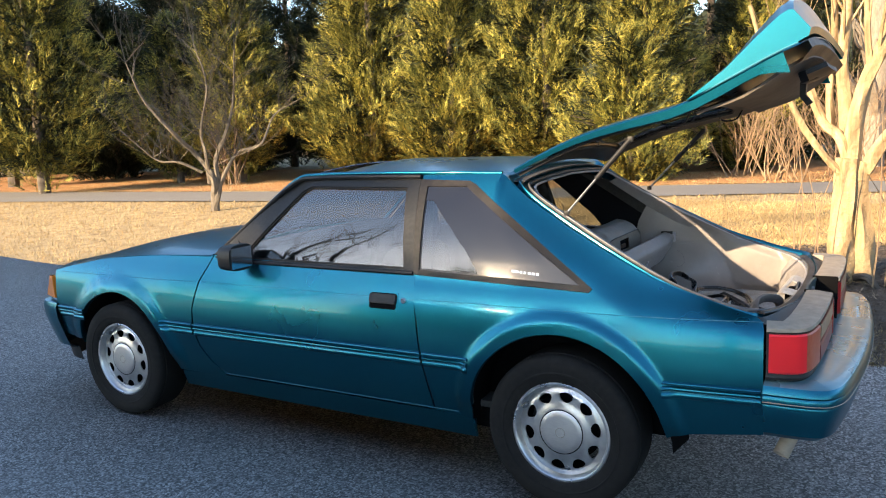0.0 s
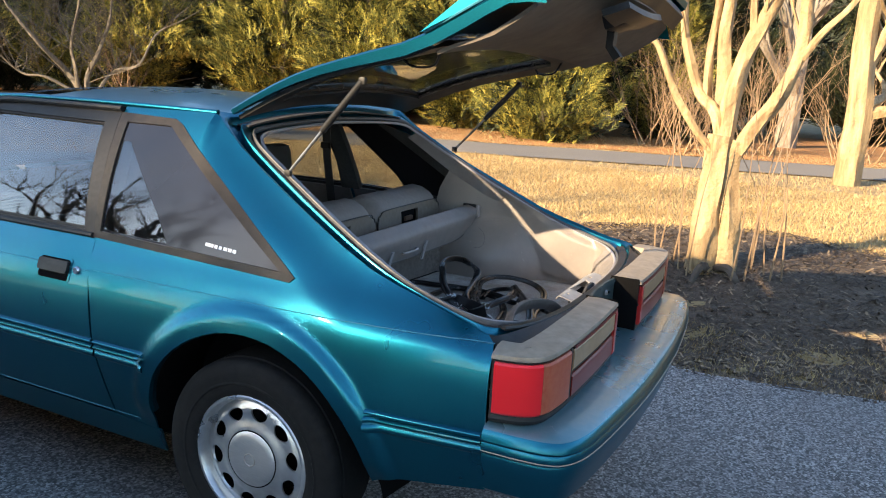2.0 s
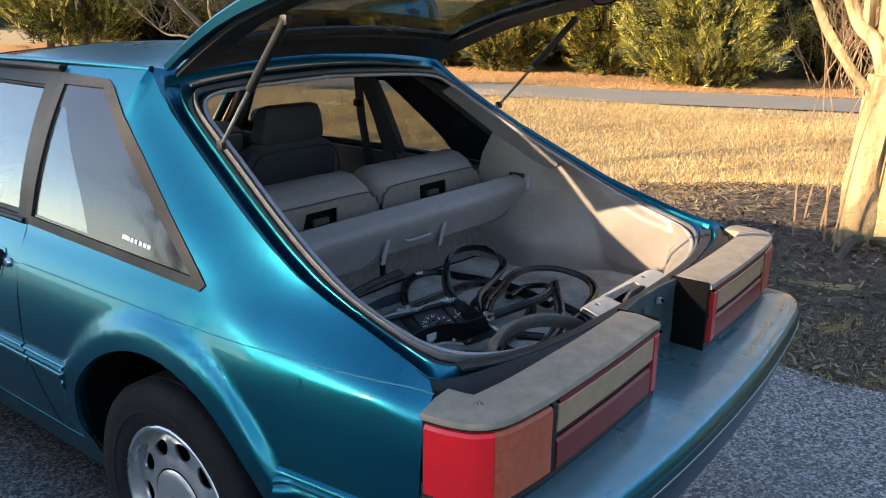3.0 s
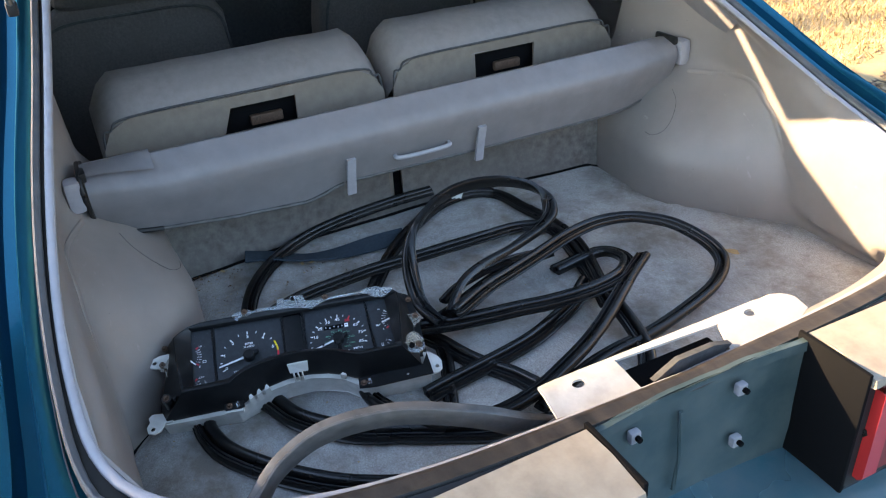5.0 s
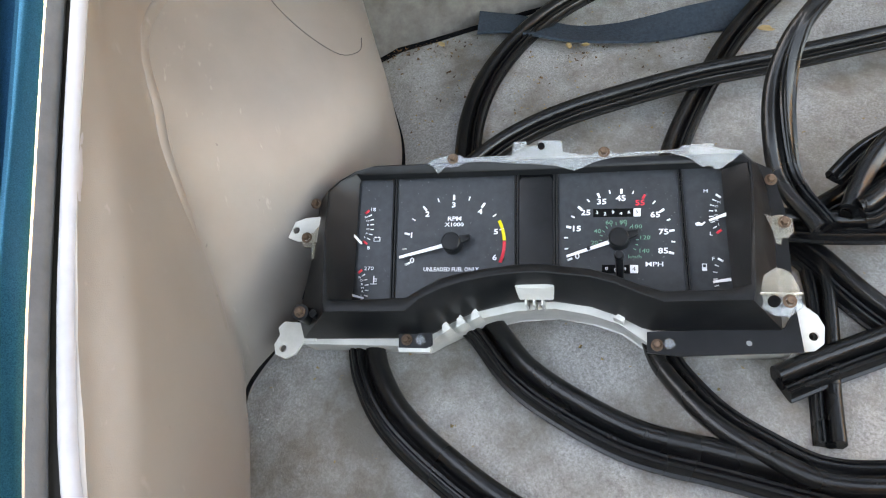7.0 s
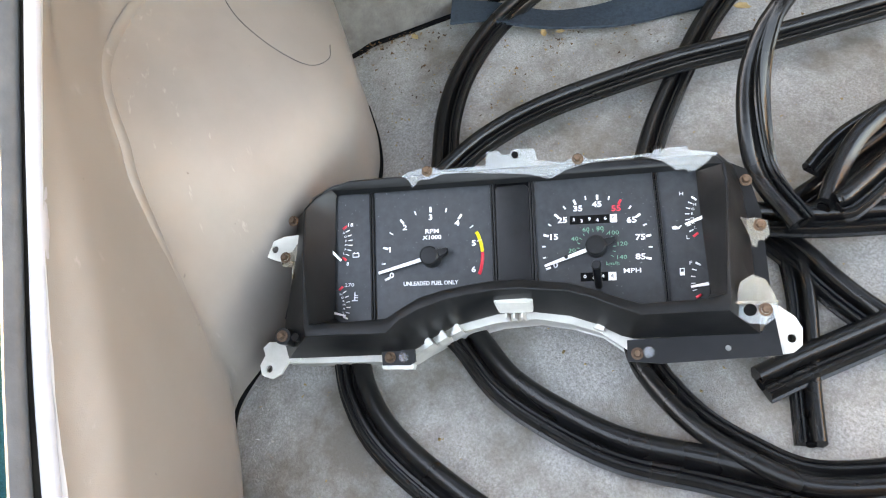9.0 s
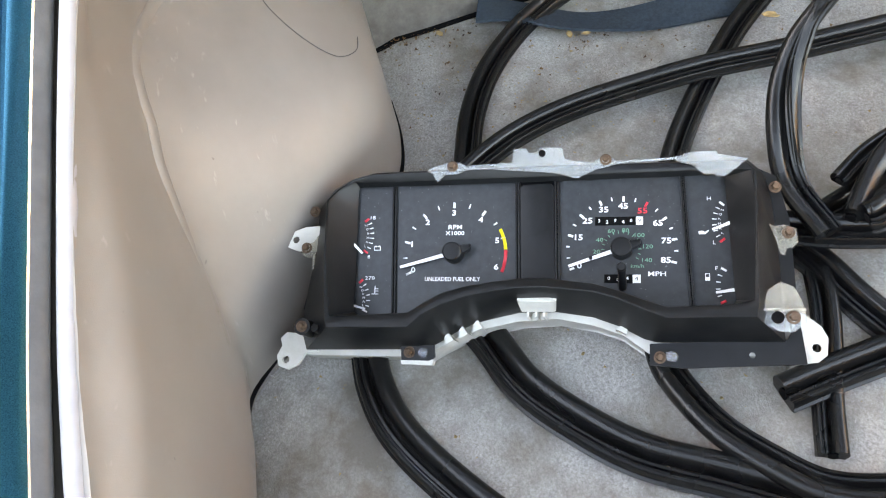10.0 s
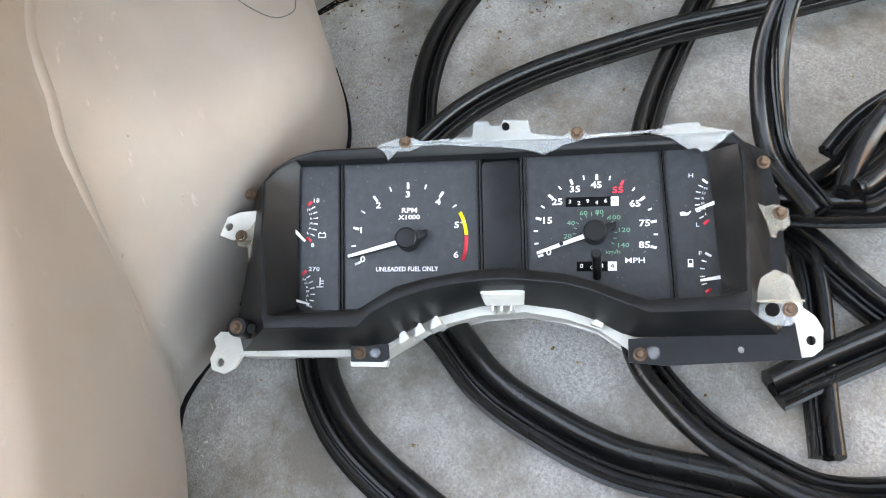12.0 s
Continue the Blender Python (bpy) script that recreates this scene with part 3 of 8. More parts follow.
for k, w in enumerate((0.020, 0.014, 0.012, 0.011, 0.014, 0.014, 0.013)):
    x0 = -0.215 + 0.0175 * k
    bm = sheet([(x0, 0.921 - 0.0011 * k), (x0 + w, 0.921 - 0.0011 * (k + 1)), (x0 + w, 0.931 - 0.0011 * (k + 1)), (x0, 0.931 - 0.0011 * k)], lambda x, z: left(x, z) + Vector((0, 0.0005, 0)), 0.02)
    part("decal_bar", bm, WHITE_DECAL, car)
# belt seal under the door glass
both("belt_seal", sweep([left(x, 0.893) + Vector((0, -0.004, 0)) for x in np.linspace(-1.60, -0.67, 20)], circle(0.009, 8), up=(0, 1, 0)), BLACK_TRIM, car)

# roof, windscreen, bonnet, cowl
def roof(x, y):
    t = 1 - (y / 0.60) ** 2
    e = sstep(-1.42, -1.15, x)
    return Vector((x, y, 1.287 + 0.054 * max(t, 0) ** 0.8 * (0.55 + 0.45 * e) - 0.03 * (1 - e) - 0.01 * sstep(-0.55, -0.3, x)))


part("roof", sheet([(-1.385, -0.585), (-1.385, 0.585), (-0.335, 0.565), (-0.335, -0.565)], roof, 0.06, thick=0.008), TEAL, car)
rail = [(-1.845, -0.735, 0.918), (-1.62, -0.675, 1.11), (-1.42, -0.613, 1.272), (-1.30, -0.592, 1.297), (-1.0, -0.583, 1.303), (-0.6, -0.578, 1.303), (-0.34, -0.566, 1.300)]
both("roof_rail", tube(smooth_line(rail, 6), 0.010, 10), TEAL, car)
rail2 = [(-1.845, -0.757, 0.913), (-1.62, -0.697, 1.10), (-1.42, -0.634, 1.258), (-1.31, -0.607, 1.284), (-1.0, -0.603, 1.288), (-0.72, -0.600, 1.288)]
both("drip_moulding", tube(smooth_line(rail2, 6), 0.010, 8), BLACK_TRIM, car)


def windscreen(u, y):
    x = -1.86 + 0.485 * u - 0.06 * (1 - (y / 0.7) ** 2) * (1 - 0.5 * u)
    return Vector((x, y * (1 - 0.17 * u), 0.915 + 0.375 * u + 0.035 * (1 - (y / 0.7) ** 2)))


part("windscreen", sheet([(0.0, -0.71), (1.0, -0.71), (1.0, 0.71), (0.0, 0.71)], windscreen, 0.1, thick=0.005), GLASS, car)


def bonnet(x, y):
    edge = smooth_table(FENDER_TOP, x)
    t = 1 - (y / 0.78) ** 2
    return Vector((x, y, edge - 0.004 + 0.062 * max(t, 0) ** 0.7 * sstep(-3.5, -2.7, x)))


part("bonnet", sheet([(-3.27, -0.55), (-3.12, -0.775), (-1.86, -0.775), (-1.90, -0.4), (-1.93, 0), (-1.90, 0.4), (-1.86, 0.775), (-3.12, 0.775), (-3.27, 0.55), (-3.34, 0)], bonnet, 0.07, thick=0.006), TEAL, car)
part("cowl", box((0.16, 1.40, 0.03), (-1.87, 0, 0.905), 0.008), BLACK_TRIM, car)
# nose: header panel and front bumper carried along the plan
FRONT_PLAN = [(-3.08, -0.822), (-3.20, -0.80), (-3.29, -0.75), (-3.36, -0.60), (-3.42, -0.35), (-3.44, 0.0)]


def plan_sweep(plan, profile, both_sides=True):
    """Carries a profile of (outward, z) round the car's end, mirrored to the other side."""
    P = smooth_line([(x, y, 0) for x, y in plan], 5)
    if both_sides:
        P = P + [Vector((p.x, -p.y, 0)) for p in P[-2::-1]]
    bm = bmesh.new()
    rows = []
    for i, p in enumerate(P):
        t = (P[min(i + 1, len(P) - 1)] - P[max(i - 1, 0)]).normalized()
        out = Vector((t.y, -t.x, 0))
        if out.dot(p - Vector((-1.2, 0, 0))) < 0:
            out = -out
        rows.append([bm.verts.new(Vector((p.x, p.y, z)) + out * o) for o, z in profile])
    for a, b in zip(rows, rows[1:]):
        for j in range(len(profile) - 1):
            bm.faces.new((a[j], a[j + 1], b[j + 1], b[j]))
    bmesh.ops.recalc_face_normals(bm, faces=bm.faces[:])
    return bm


part("front_bumper", plan_sweep(FRONT_PLAN, [(-0.10, 0.30), (-0.05, 0.32), (-0.015, 0.42), (0.008, 0.50), (0.012, 0.56), (0.004, 0.585), (-0.03, 0.60), (-0.08, 0.60)]), TEAL, car)
part("header_panel", plan_sweep(FRONT_PLAN, [(-0.05, 0.595), (-0.045, 0.62), (-0.06, 0.70), (-0.10, 0.755), (-0.17, 0.785)]), TEAL, car)
both("marker_lamp", sheet([(-3.24, 0.615), (-3.11, 0.612), (-3.16, 0.735), (-3.20, 0.735)], lambda x, z: Vector((x, -0.815 + 0.05 * sstep(-3.08, -3.3, x) + 0.12 * (z - 0.61), z)), 0.03, thick=0.02), AMBER_LENS, car, "amber front marker lamp")
part("front_spoiler", plan_sweep(FRONT_PLAN, [(-0.12, 0.22), (-0.10, 0.31)]), BLACK_TRIM, car)

# door mirror
bm = bmesh.new()
for (x, sy, sz, yc, zc) in ((-1.665, 0.030, 0.040, -0.868, 0.925), (-1.645, 0.072, 0.058, -0.872, 0.932), (-1.600, 0.080, 0.062, -0.874, 0.934), (-1.560, 0.080, 0.062, -0.874, 0.934)):
    for k in range(16):
        t = 2 * math.pi * k / 16
        c, s = math.cos(t), math.sin(t)
        bm.verts.new((x, yc + sy * math.copysign(abs(c) ** 0.6, c), zc + sz * math.copysign(abs(s) ** 0.6, s)))
bm.verts.ensure_lookup_table()
for r in range(3):
    for k in range(16):
        bm.faces.new((bm.verts[r * 16 + k], bm.verts[r * 16 + (k + 1) % 16], bm.verts[r * 16 + 16 + (k + 1) % 16], bm.verts[r * 16 + 16 + k]))
bm.faces.new(bm.verts[:16])
bm.faces.new([bm.verts[48 + k] for k in range(16)][::-1])
bmesh.ops.recalc_face_normals(bm, faces=bm.faces[:])
mir = both("door_mirror", bm, BLACK_TRIM, car, "black door mirror")
part("mirror_glass", sheet([(-0.94, 0.885), (-0.81, 0.885), (-0.81, 0.982), (-0.94, 0.982)], lambda y, z: Vector((-1.557, y, z)), 0.05, thick=0.003), CHROME, mir[0])
both("mirror_sail", sheet([(-1.81, 0.905), (-1.63, 0.905), (-1.62, 0.925), (-1.69, 0.992)], lambda x, z: left(x, z) + Vector((0, -0.012, 0)), 0.03, thick=0.012), BLACK_TRIM, car)
both("mirror_arm", tube([(-1.63, -0.775, 0.915), (-1.62, -0.85, 0.92)], 0.035, 12, 0.6), BLACK_TRIM, car)

# door handle and lock
def rounded(x0, z0, x1, z1, r, n=4):
    out = []
    for cx, cz, a in ((x1 - r, z1 - r, 0), (x0 + r, z1 - r, 90), (x0 + r, z0 + r, 180), (x1 - r, z0 + r, 270)):
        out += [(cx + r * math.cos(radians(a + 90 * k / n)), cz + r * math.sin(radians(a + 90 * k / n))) for k in range(n + 1)]
    return out


both("handle_recess", sheet(rounded(-0.872, 0.735, -0.718, 0.815, 0.014), lambda x, z: left(x, z) + Vector((0, -0.0015, 0)), 0.03, holes=[rounded(-0.864, 0.742, -0.726, 0.808, 0.010)], thick=0.004), TEAL, car)
both("handle_cup", sheet(rounded(-0.866, 0.741, -0.724, 0.809, 0.010), lambda x, z: left(x, z) + Vector((0, -0.0010, 0)), 0.03), LINER, car)
both("door_handle", sheet(rounded(-0.862, 0.768, -0.728, 0.806, 0.008), lambda x, z: left(x, z) + Vector((0, -0.012, 0)), 0.02, thick=0.012), BLACK_TRIM, car, "black flap door handle")
both("door_lock", lathe([(0.0, -0.008), (0.010, -0.008), (0.013, -0.004), (0.013, 0.004)], 16, "y", (-0.69, -half_width(-0.69, 0.783) - 0.002, 0.783)), CHROME, car, "chrome key lock")

# what belongs to each door and each quarter panel goes with it
quarters = [o for o in car.children if o.name.split(".")[0] == "quarter_panel"]
DOOR_BITS = ("handle_recess", "handle_cup", "door_handle", "door_lock", "door_glass", "glass_channel", "door_window_frame", "belt_seal")
QUARTER_BITS = ("quarter_window_frame", "quarter_glass", "quarter_glass_clear", "decal_bar", "wheel_arch_lip")


def y_of(o):
    return sum(v.co.y for v in o.data.vertices) / len(o.data.vertices)


for o in [c for c in car.children if c.type == "MESH"]:
    kind = o.name.split(".")[0]
    if kind in DOOR_BITS:
        o.parent = min(door, key=lambda q: abs(y_of(q) - y_of(o)))
    if kind in QUARTER_BITS and not (kind == "wheel_arch_lip" and o.data.vertices[0].co.x < -1.5):
        o.parent = min(quarters, key=lambda q: abs(y_of(q) - y_of(o)))

# ---- wheels ----
def wheel():
    w = new("wheel")
    part("tyre", lathe([(0.198, -0.092), (0.206, -0.100), (0.222, -0.104), (0.262, -0.112), (0.290, -0.108), (0.304, -0.098), (0.3095, -0.088), (0.3095, -0.072), (0.306, -0.070), (0.306, -0.064), (0.311, -0.062), (0.312, 0.0),
                        (0.311, 0.062), (0.306, 0.064), (0.306, 0.070), (0.309, 0.088), (0.300, 0.10), (0.262, 0.112), (0.206, 0.100), (0.198, 0.092)], 64), TYRE, w)
    part("tyre_ridge", lathe([(0.236, -0.1075), (0.239, -0.1105), (0.243, -0.1105), (0.246, -0.1095)], 64), TYRE, w)
    # alloy barrel coloured black, for the shade seen through the wheel's holes
    part("rim_barrel", lathe([(0.168, 0.08), (0.170, 0.0), (0.174, -0.055), (0.180, -0.066)], 64), LINER, w)
    part("rim", lathe([(0.1805, -0.066), (0.182, -0.078), (0.186, -0.094), (0.191, -0.099), (0.198, -0.099), (0.203, -0.094), (0.203, -0.085)], 64), ALLOY, w, "bright alloy rim lip")
    outline = [(0.181 * math.cos(2 * math.pi * k / 120), 0.181 * math.sin(2 * math.pi * k / 120)) for k in range(120)]
    holes = []
    for h in range(10):
        a = 2 * math.pi * (h + 0.5) / 10
        hole = []
        for k in range(24):
            t = 2 * math.pi * k / 24
            rr = 0.140 + 0.0205 * math.cos(t)
            ww = 0.0285 * math.sin(t) * (1.0 + 0.22 * math.cos(t))
            hole.append((rr * math.cos(a) - ww * math.sin(a), rr * math.sin(a) + ww * math.cos(a)))
        holes.append(hole)

    def dish(x, z):
        r = math.hypot(x, z)
        return Vector((x, -0.078 - 0.008 * (1 - sstep(0.090, 0.125, r)) + 0.012 * sstep(0.155, 0.178, r), z))
    part("wheel_disc", sheet(outline, dish, 0.011, holes=holes, thick=0.006), ALLOY, w, "ten-hole alloy wheel face")
    part("hub_cap", lathe([(0.0, -0.094), (0.030, -0.0938), (0.065, -0.0928), (0.082, -0.0912), (0.0862, -0.088), (0.0868, -0.07)], 64), CAP_METAL, w, "brushed metal centre cap")
    part("cap_seam", lathe([(0.0866, -0.0875), (0.0885, -0.0878), (0.0905, -0.0868)], 64), LINER, w)
    part("hub_badge", lathe([(0.0175, -0.0965), (0.019, -0.0975), (0.021, -0.0965)], 24), STEEL, w)
    part("brake_drum", lathe([(0.0, -0.02), (0.13, -0.02), (0.14, 0.0), (0.14, 0.06)], 32), LINER, w)
    return w


w0 = wheel()
w0.parent = car
w0.matrix_basis = pose(0.005, -0.735, AXLE_Z, 0, 8, 0)
for x, y, rz, ry in ((AXLE_F, -0.728, 0, 27), (0.005, 0.735, 180, 5), (AXLE_F, 0.728, 180, 40)):
    c = copy_thing(w0, pose(x, y, AXLE_Z, 0, ry, rz))

# ---- tail ----
LAMP_PLAN = [(0.742, -0.807), (0.79, -0.800), (0.835, -0.782), (0.862, -0.745), (0.874, -0.68), (0.881, -0.59), (0.886, -0.40), (0.886, -0.30), (0.884, -0.160)]


def lamp_piece(p0, p1, profile, n=14):
    P = smooth_line([(x, y, 0) for x, y in LAMP_PLAN], 8)
    total = len(P) - 1
    bm = bmesh.new()
    rows = []
    for k in range(n + 1):
        i = (p0 + (p1 - p0) * k / n) * total
        a = min(int(i), total - 1)
        p = P[a].lerp(P[a + 1], i - a)
        t = (P[a + 1] - P[a]).normalized()
        out = Vector((t.y, -t.x, 0))
        if out.dot(Vector((p.x - 0.4, p.y, 0))) < 0:
            out = -out
        rows.append([bm.verts.new(Vector((p.x, p.y, z)) + out * o) for o, z in profile])
    for a, b in zip(rows, rows[1:]):
        for j in range(len(profile) - 1):
            bm.faces.new((a[j], a[j + 1], b[j + 1], b[j]))
    bm.faces.new(rows[0])
    bm.faces.new(rows[-1][::-1])
    bmesh.ops.recalc_face_normals(bm, faces=bm.faces[:])
    return bm


def lens(z0, z1, d=0.012):
    return [(-0.02, z0), (d * 0.6, z0), (d, z0 + 0.006), (d, z1 - 0.006), (d * 0.6, z1), (-0.02, z1)]


tail_lamps = [new("tail_lamp"), new("tail_lamp")]
for t in tail_lamps:
    t.parent = car
for bm_name, bm, mat, lab in (
        ("lamp_housing", lamp_piece(0.0, 1.0, [(-0.10, 0.615), (0.002, 0.615), (0.004, 0.624), (0.001, 0.63), (0.001, 0.784)], 40), BLACK_TRIM, "black lamp housing"),
        ("housing_top", lamp_piece(0.0, 1.0, [(-0.002, 0.780), (0.009, 0.782), (0.010, 0.786), (0.008, 0.794), (-0.045, 0.801), (-0.088, 0.7985), (-0.090, 0.70)], 40), LAMP_BODY, "dust-faded top of the lamp housing"),
        ("outer_lens", lamp_piece(0.022, 0.33, lens(0.638, 0.774), 16), RED_LENS, "bright red wraparound tail lamp lens"),
        ("inner_lens", lamp_piece(0.332, 0.592, lens(0.638, 0.774), 12), DUSTY_LENS, "dusty reddish tail lamp lens"),
        ("lens_divider", lamp_piece(0.597, 0.612, lens(0.632, 0.780, 0.009), 3), BLACK_TRIM, ""),
        ("reversing_lens", lamp_piece(0.614, 0.985, lens(0.712, 0.774), 14), CLEAR_LENS, "clear reversing lamp lens"),
        ("lower_lens", lamp_piece(0.614, 0.985, lens(0.636, 0.700), 14), DARK_RED_LENS, "dark red lower lens"),
        ("lens_rim", lamp_piece(0.968, 0.988, lens(0.634, 0.776, 0.0145), 4), WORN_RED_LENS, "rounded red rim of the lamp lens"),
        ("lens_rim", lamp_piece(0.614, 0.988, lens(0.7745, 0.7785, 0.0125), 14), DARK_RED_LENS, ""),
        ("lens_bar", lamp_piece(0.612, 0.990, lens(0.701, 0.711, 0.006), 14), BLACK_TRIM, "")):
    for side in (0, 1):
        b = mirrored(bm) if side else bm.copy()
        part(bm_name, b, mat, tail_lamps[side], lab)
    bm.free()
# end walls of the lamp boxes beside the plate recess
both("lamp_end", box((0.10, 0.006, 0.185), (0.838, -0.156, 0.708), 0.002), LINER, car)
# plate recess panel
part("plate_recess_panel", sheet([(-0.16, 0.60), (0.16, 0.60), (0.16, 0.793), (-0.16, 0.793)], lambda y, z: Vector((0.806 - 0.015 * math.cos(y * 8) + 0.0025 * noise.noise((y * 22, z * 22, 6)), y, z)), 0.014, thick=0.006), TEAL_DULL, car, "bare dusty plate recess")
for y, z in ((-0.10, 0.765), (0.055, 0.765), (-0.105, 0.67), (0.06, 0.68)):
    part("plate_stud", lathe([(0.0, 0.0), (0.0036, 0.0), (0.0036, 0.006), (0.0, 0.006)], 8, "y"), LINER, car).matrix_basis = pose(0.8065, y, z, 0, 0, -90)
    part("plate_bracket", box((0.010, 0.014, 0.016), (0.801, y, z - 0.002), 0.003), VINYL_WHITE, car, "small pale plastic clip")
part("seam_bead", tube([(0.798, -0.03, 0.64), (0.800, -0.028, 0.70), (0.798, -0.032, 0.765)], 0.003, 6), TEAL_DULL, car)
# rear bumper
REAR_PLAN = [(0.738, -0.824), (0.83, -0.823), (0.90, -0.815), (0.945, -0.785), (0.975, -0.70), (0.998, -0.50), (1.015, -0.25), (1.02, 0.0)]
part("rear_bumper", plan_sweep(REAR_PLAN, [(-0.12, 0.41), (-0.05, 0.405), (-0.022, 0.425), (-0.006, 0.48), (0.004, 0.525), (0.002, 0.532), (0.010, 0.538), (0.013, 0.555), (0.008, 0.565), (0.013, 0.572), (0.010, 0.588), (0.002, 0.598)]), TEAL, car, "teal bumper cover with a ribbed edge")
part("bumper_step", plan_sweep(REAR_PLAN, [(0.002, 0.598), (-0.006, 0.604), (-0.06, 0.613), (-0.16, 0.619), (-0.24, 0.619)]), DUSTY_SKY_PAD, car, "dusty teal bumper top, lightened for the mirrored sky")
# tan line painted for the golden reflection along the bumper's edge
part("bumper_pinstripe", plan_sweep(REAR_PLAN, [(0.0125, 0.5415), (0.0145, 0.5435), (0.0125, 0.5455)]), LAMP_BODY, car)
# shelf between bumper and panel
part("bumper_shelf", box((0.10, 1.50, 0.006), (0.80, 0, 0.608), 0.002), TEAL, car)
# exhaust tip
part("exhaust_tip", lathe([(0.0, 0.02), (0.025, 0.02), (0.026, 0.075), (0.028, 0.075), (0.028, -0.06)], 20, "y"), LAMP_BODY, car, "turned-down tan exhaust tip").matrix_basis = pose(0.80, -0.60, 0.345, -50, 0, 150)


# ---- rear opening: gutter and weatherstrip ----
STRIP_RUBBER = grained("dusty_grey_rubber_strip", (0.055, 0.058, 0.064), (0.105, 0.108, 0.114), 40, 0.42, 5, 0.25, 0.002, spec=0.3)
TAIL_RUBBER = grained("dirt_browned_rubber", (0.008, 0.0075, 0.007), (0.046, 0.037, 0.031), 22, 0.5, 6, 0.3, 0.002, spec=0.3, stretch=(1, 2.5, 1))
W_LINE = [(-0.255, 0.0, 1.262), (-0.25, -0.30, 1.252), (-0.235, -0.46, 1.238), (-0.195, -0.515, 1.205), (-0.10, -0.536, 1.148), (0.0, -0.556, 1.092), (0.10, -0.577, 1.036), (0.20, -0.598, 0.983), (0.30, -0.616, 0.932), (0.40, -0.629, 0.885),
          (0.50, -0.633, 0.849), (0.59, -0.625, 0.823), (0.655, -0.592, 0.807), (0.70, -0.525, 0.794), (0.732, -0.42, 0.784), (0.748, -0.28, 0.778), (0.757, 0.0, 0.774)]
OUTER = [(-0.325, 0.0, 1.322), (-0.328, -0.30, 1.312), (-0.335, -0.50, 1.298)] + [(x, -y, z) for x, z, y in RAIL[:-1]] + [
    (0.722, -0.690, 0.806), (0.745, -0.60, 0.803), (0.772, -0.45, 0.799), (0.790, -0.28, 0.795), (0.795, 0.0, 0.793)]
def lofted(lines):
    bm = bmesh.new()
    rows = [[bm.verts.new(p) for p in l] for l in lines]
    for a, b in zip(rows, rows[1:]):
        for j in range(len(a) - 1):
            bm.faces.new((a[j], a[j + 1], b[j + 1], b[j]))
    bmesh.ops.recalc_face_normals(bm, faces=bm.faces[:])
    return bm


Ws = smooth_line(W_LINE, 6)
Os = smooth_line(OUTER, 6)


def resample(line, n):
    d = [0.0]
    for a, b in zip(line, line[1:]):
        d.append(d[-1] + (b - a).length)
    out, j = [], 0
    for k in range(n):
        s = d[-1] * k / (n - 1)
        while j < len(d) - 2 and d[j + 1] < s:
            j += 1
        t = (s - d[j]) / max(d[j + 1] - d[j], 1e-9)
        out.append(line[j].lerp(line[j + 1], t))
    return out


N_RIM = 90
Ws, Os = resample(Ws, N_RIM), resample(Os, N_RIM)
# from the outer edge inwards: shoulder, rain channel, raised flange, seat of the rubber
down = Vector((-0.012, 0, -1.0))
GUTTER = [(0.0, 0.0), (0.09, 0.003), (0.16, 0.007), (0.20, 0.026), (0.24, 0.033), (0.42, 0.034), (0.46, 0.027), (0.48, 0.008), (0.51, 0.0025), (0.55, 0.003), (0.63, 0.007), (0.70, 0.0105), (0.725, 0.012), (0.74, 0.013), (0.94, 0.013), (1.0, 0.002)]
rim_lines = [[o.lerp(w, f) + down * d for o, w in zip(Os, Ws)] for f, d in GUTTER]
both("opening_gutter", lofted(rim_lines), TEAL, car, "deep teal rain gutter round the rear opening")
# body flange in black, for the shade between weatherstrip and lamps
back = [p for p in Os if p.x > 0.69 and p.y < -0.168]
both("rear_body_flange", lofted([[p + Vector((0, 0, -0.001)) for p in back], [p + Vector((0.012 + 0.016 * sstep(0.72, 0.6, -p.y), 0, -0.020)) for p in back], [p + Vector((0.030 + 0.020 * sstep(0.72, 0.6, -p.y), 0, -0.026)) for p in back], [p + Vector((0.034 + 0.026 * sstep(0.72, 0.6, -p.y), 0, -0.12)) for p in back]]), BLACK_TRIM, car)


def rim_loop(f, lift):
    """A closed line round the opening, a fraction of the way from its trim lip out to the body edge."""
    half = [w.lerp(o, f) + Vector((0, 0, lift)) for o, w in zip(Os, Ws)]
    return half + [Vector((p.x, -p.y, p.z)) for p in half[-2:0:-1]]


bulb = [(0.0048 * math.cos(a) * (1 - 0.14 * math.cos(3 * a)), 0.0080 * math.sin(a) * (1 - 0.14 * math.cos(3 * a))) for a in np.linspace(0, 2 * math.pi, 19)[:-1]]
part("hatch_weatherstrip", sweep(rim_loop(0.205, -0.003), bulb, closed=True), STRIP_RUBBER, car, "dusty grey rubber weatherstrip round the opening")
part("weatherstrip_lip", sweep(rim_loop(0.02, -0.004), [(0.0058 * math.copysign(abs(math.cos(a)) ** 0.6, math.cos(a)), 0.0050 * math.sin(a)) for a in np.linspace(0, 2 * math.pi, 17)[:-1]], closed=True), VINYL_WHITE, car, "pale lip of the trim edge")
# dark strip over the teal gutter stands in for the shade of the gap
part("strip_foot", sweep(rim_loop(0.115, -0.0085), [(-0.008, -0.002), (0.008, -0.002), (0.008, 0.001), (-0.008, 0.001)], closed=True), BROWN_TRIM, car, "dark strip put in for the shade between lip and weatherstrip")
tail = [w.lerp(o, 0.52) + Vector((0, 0, 0.001)) for o, w in zip(Os, Ws) if w.x > 0.66]
tail = tail + [Vector((p.x, -p.y, p.z)) for p in tail[-2::-1]]
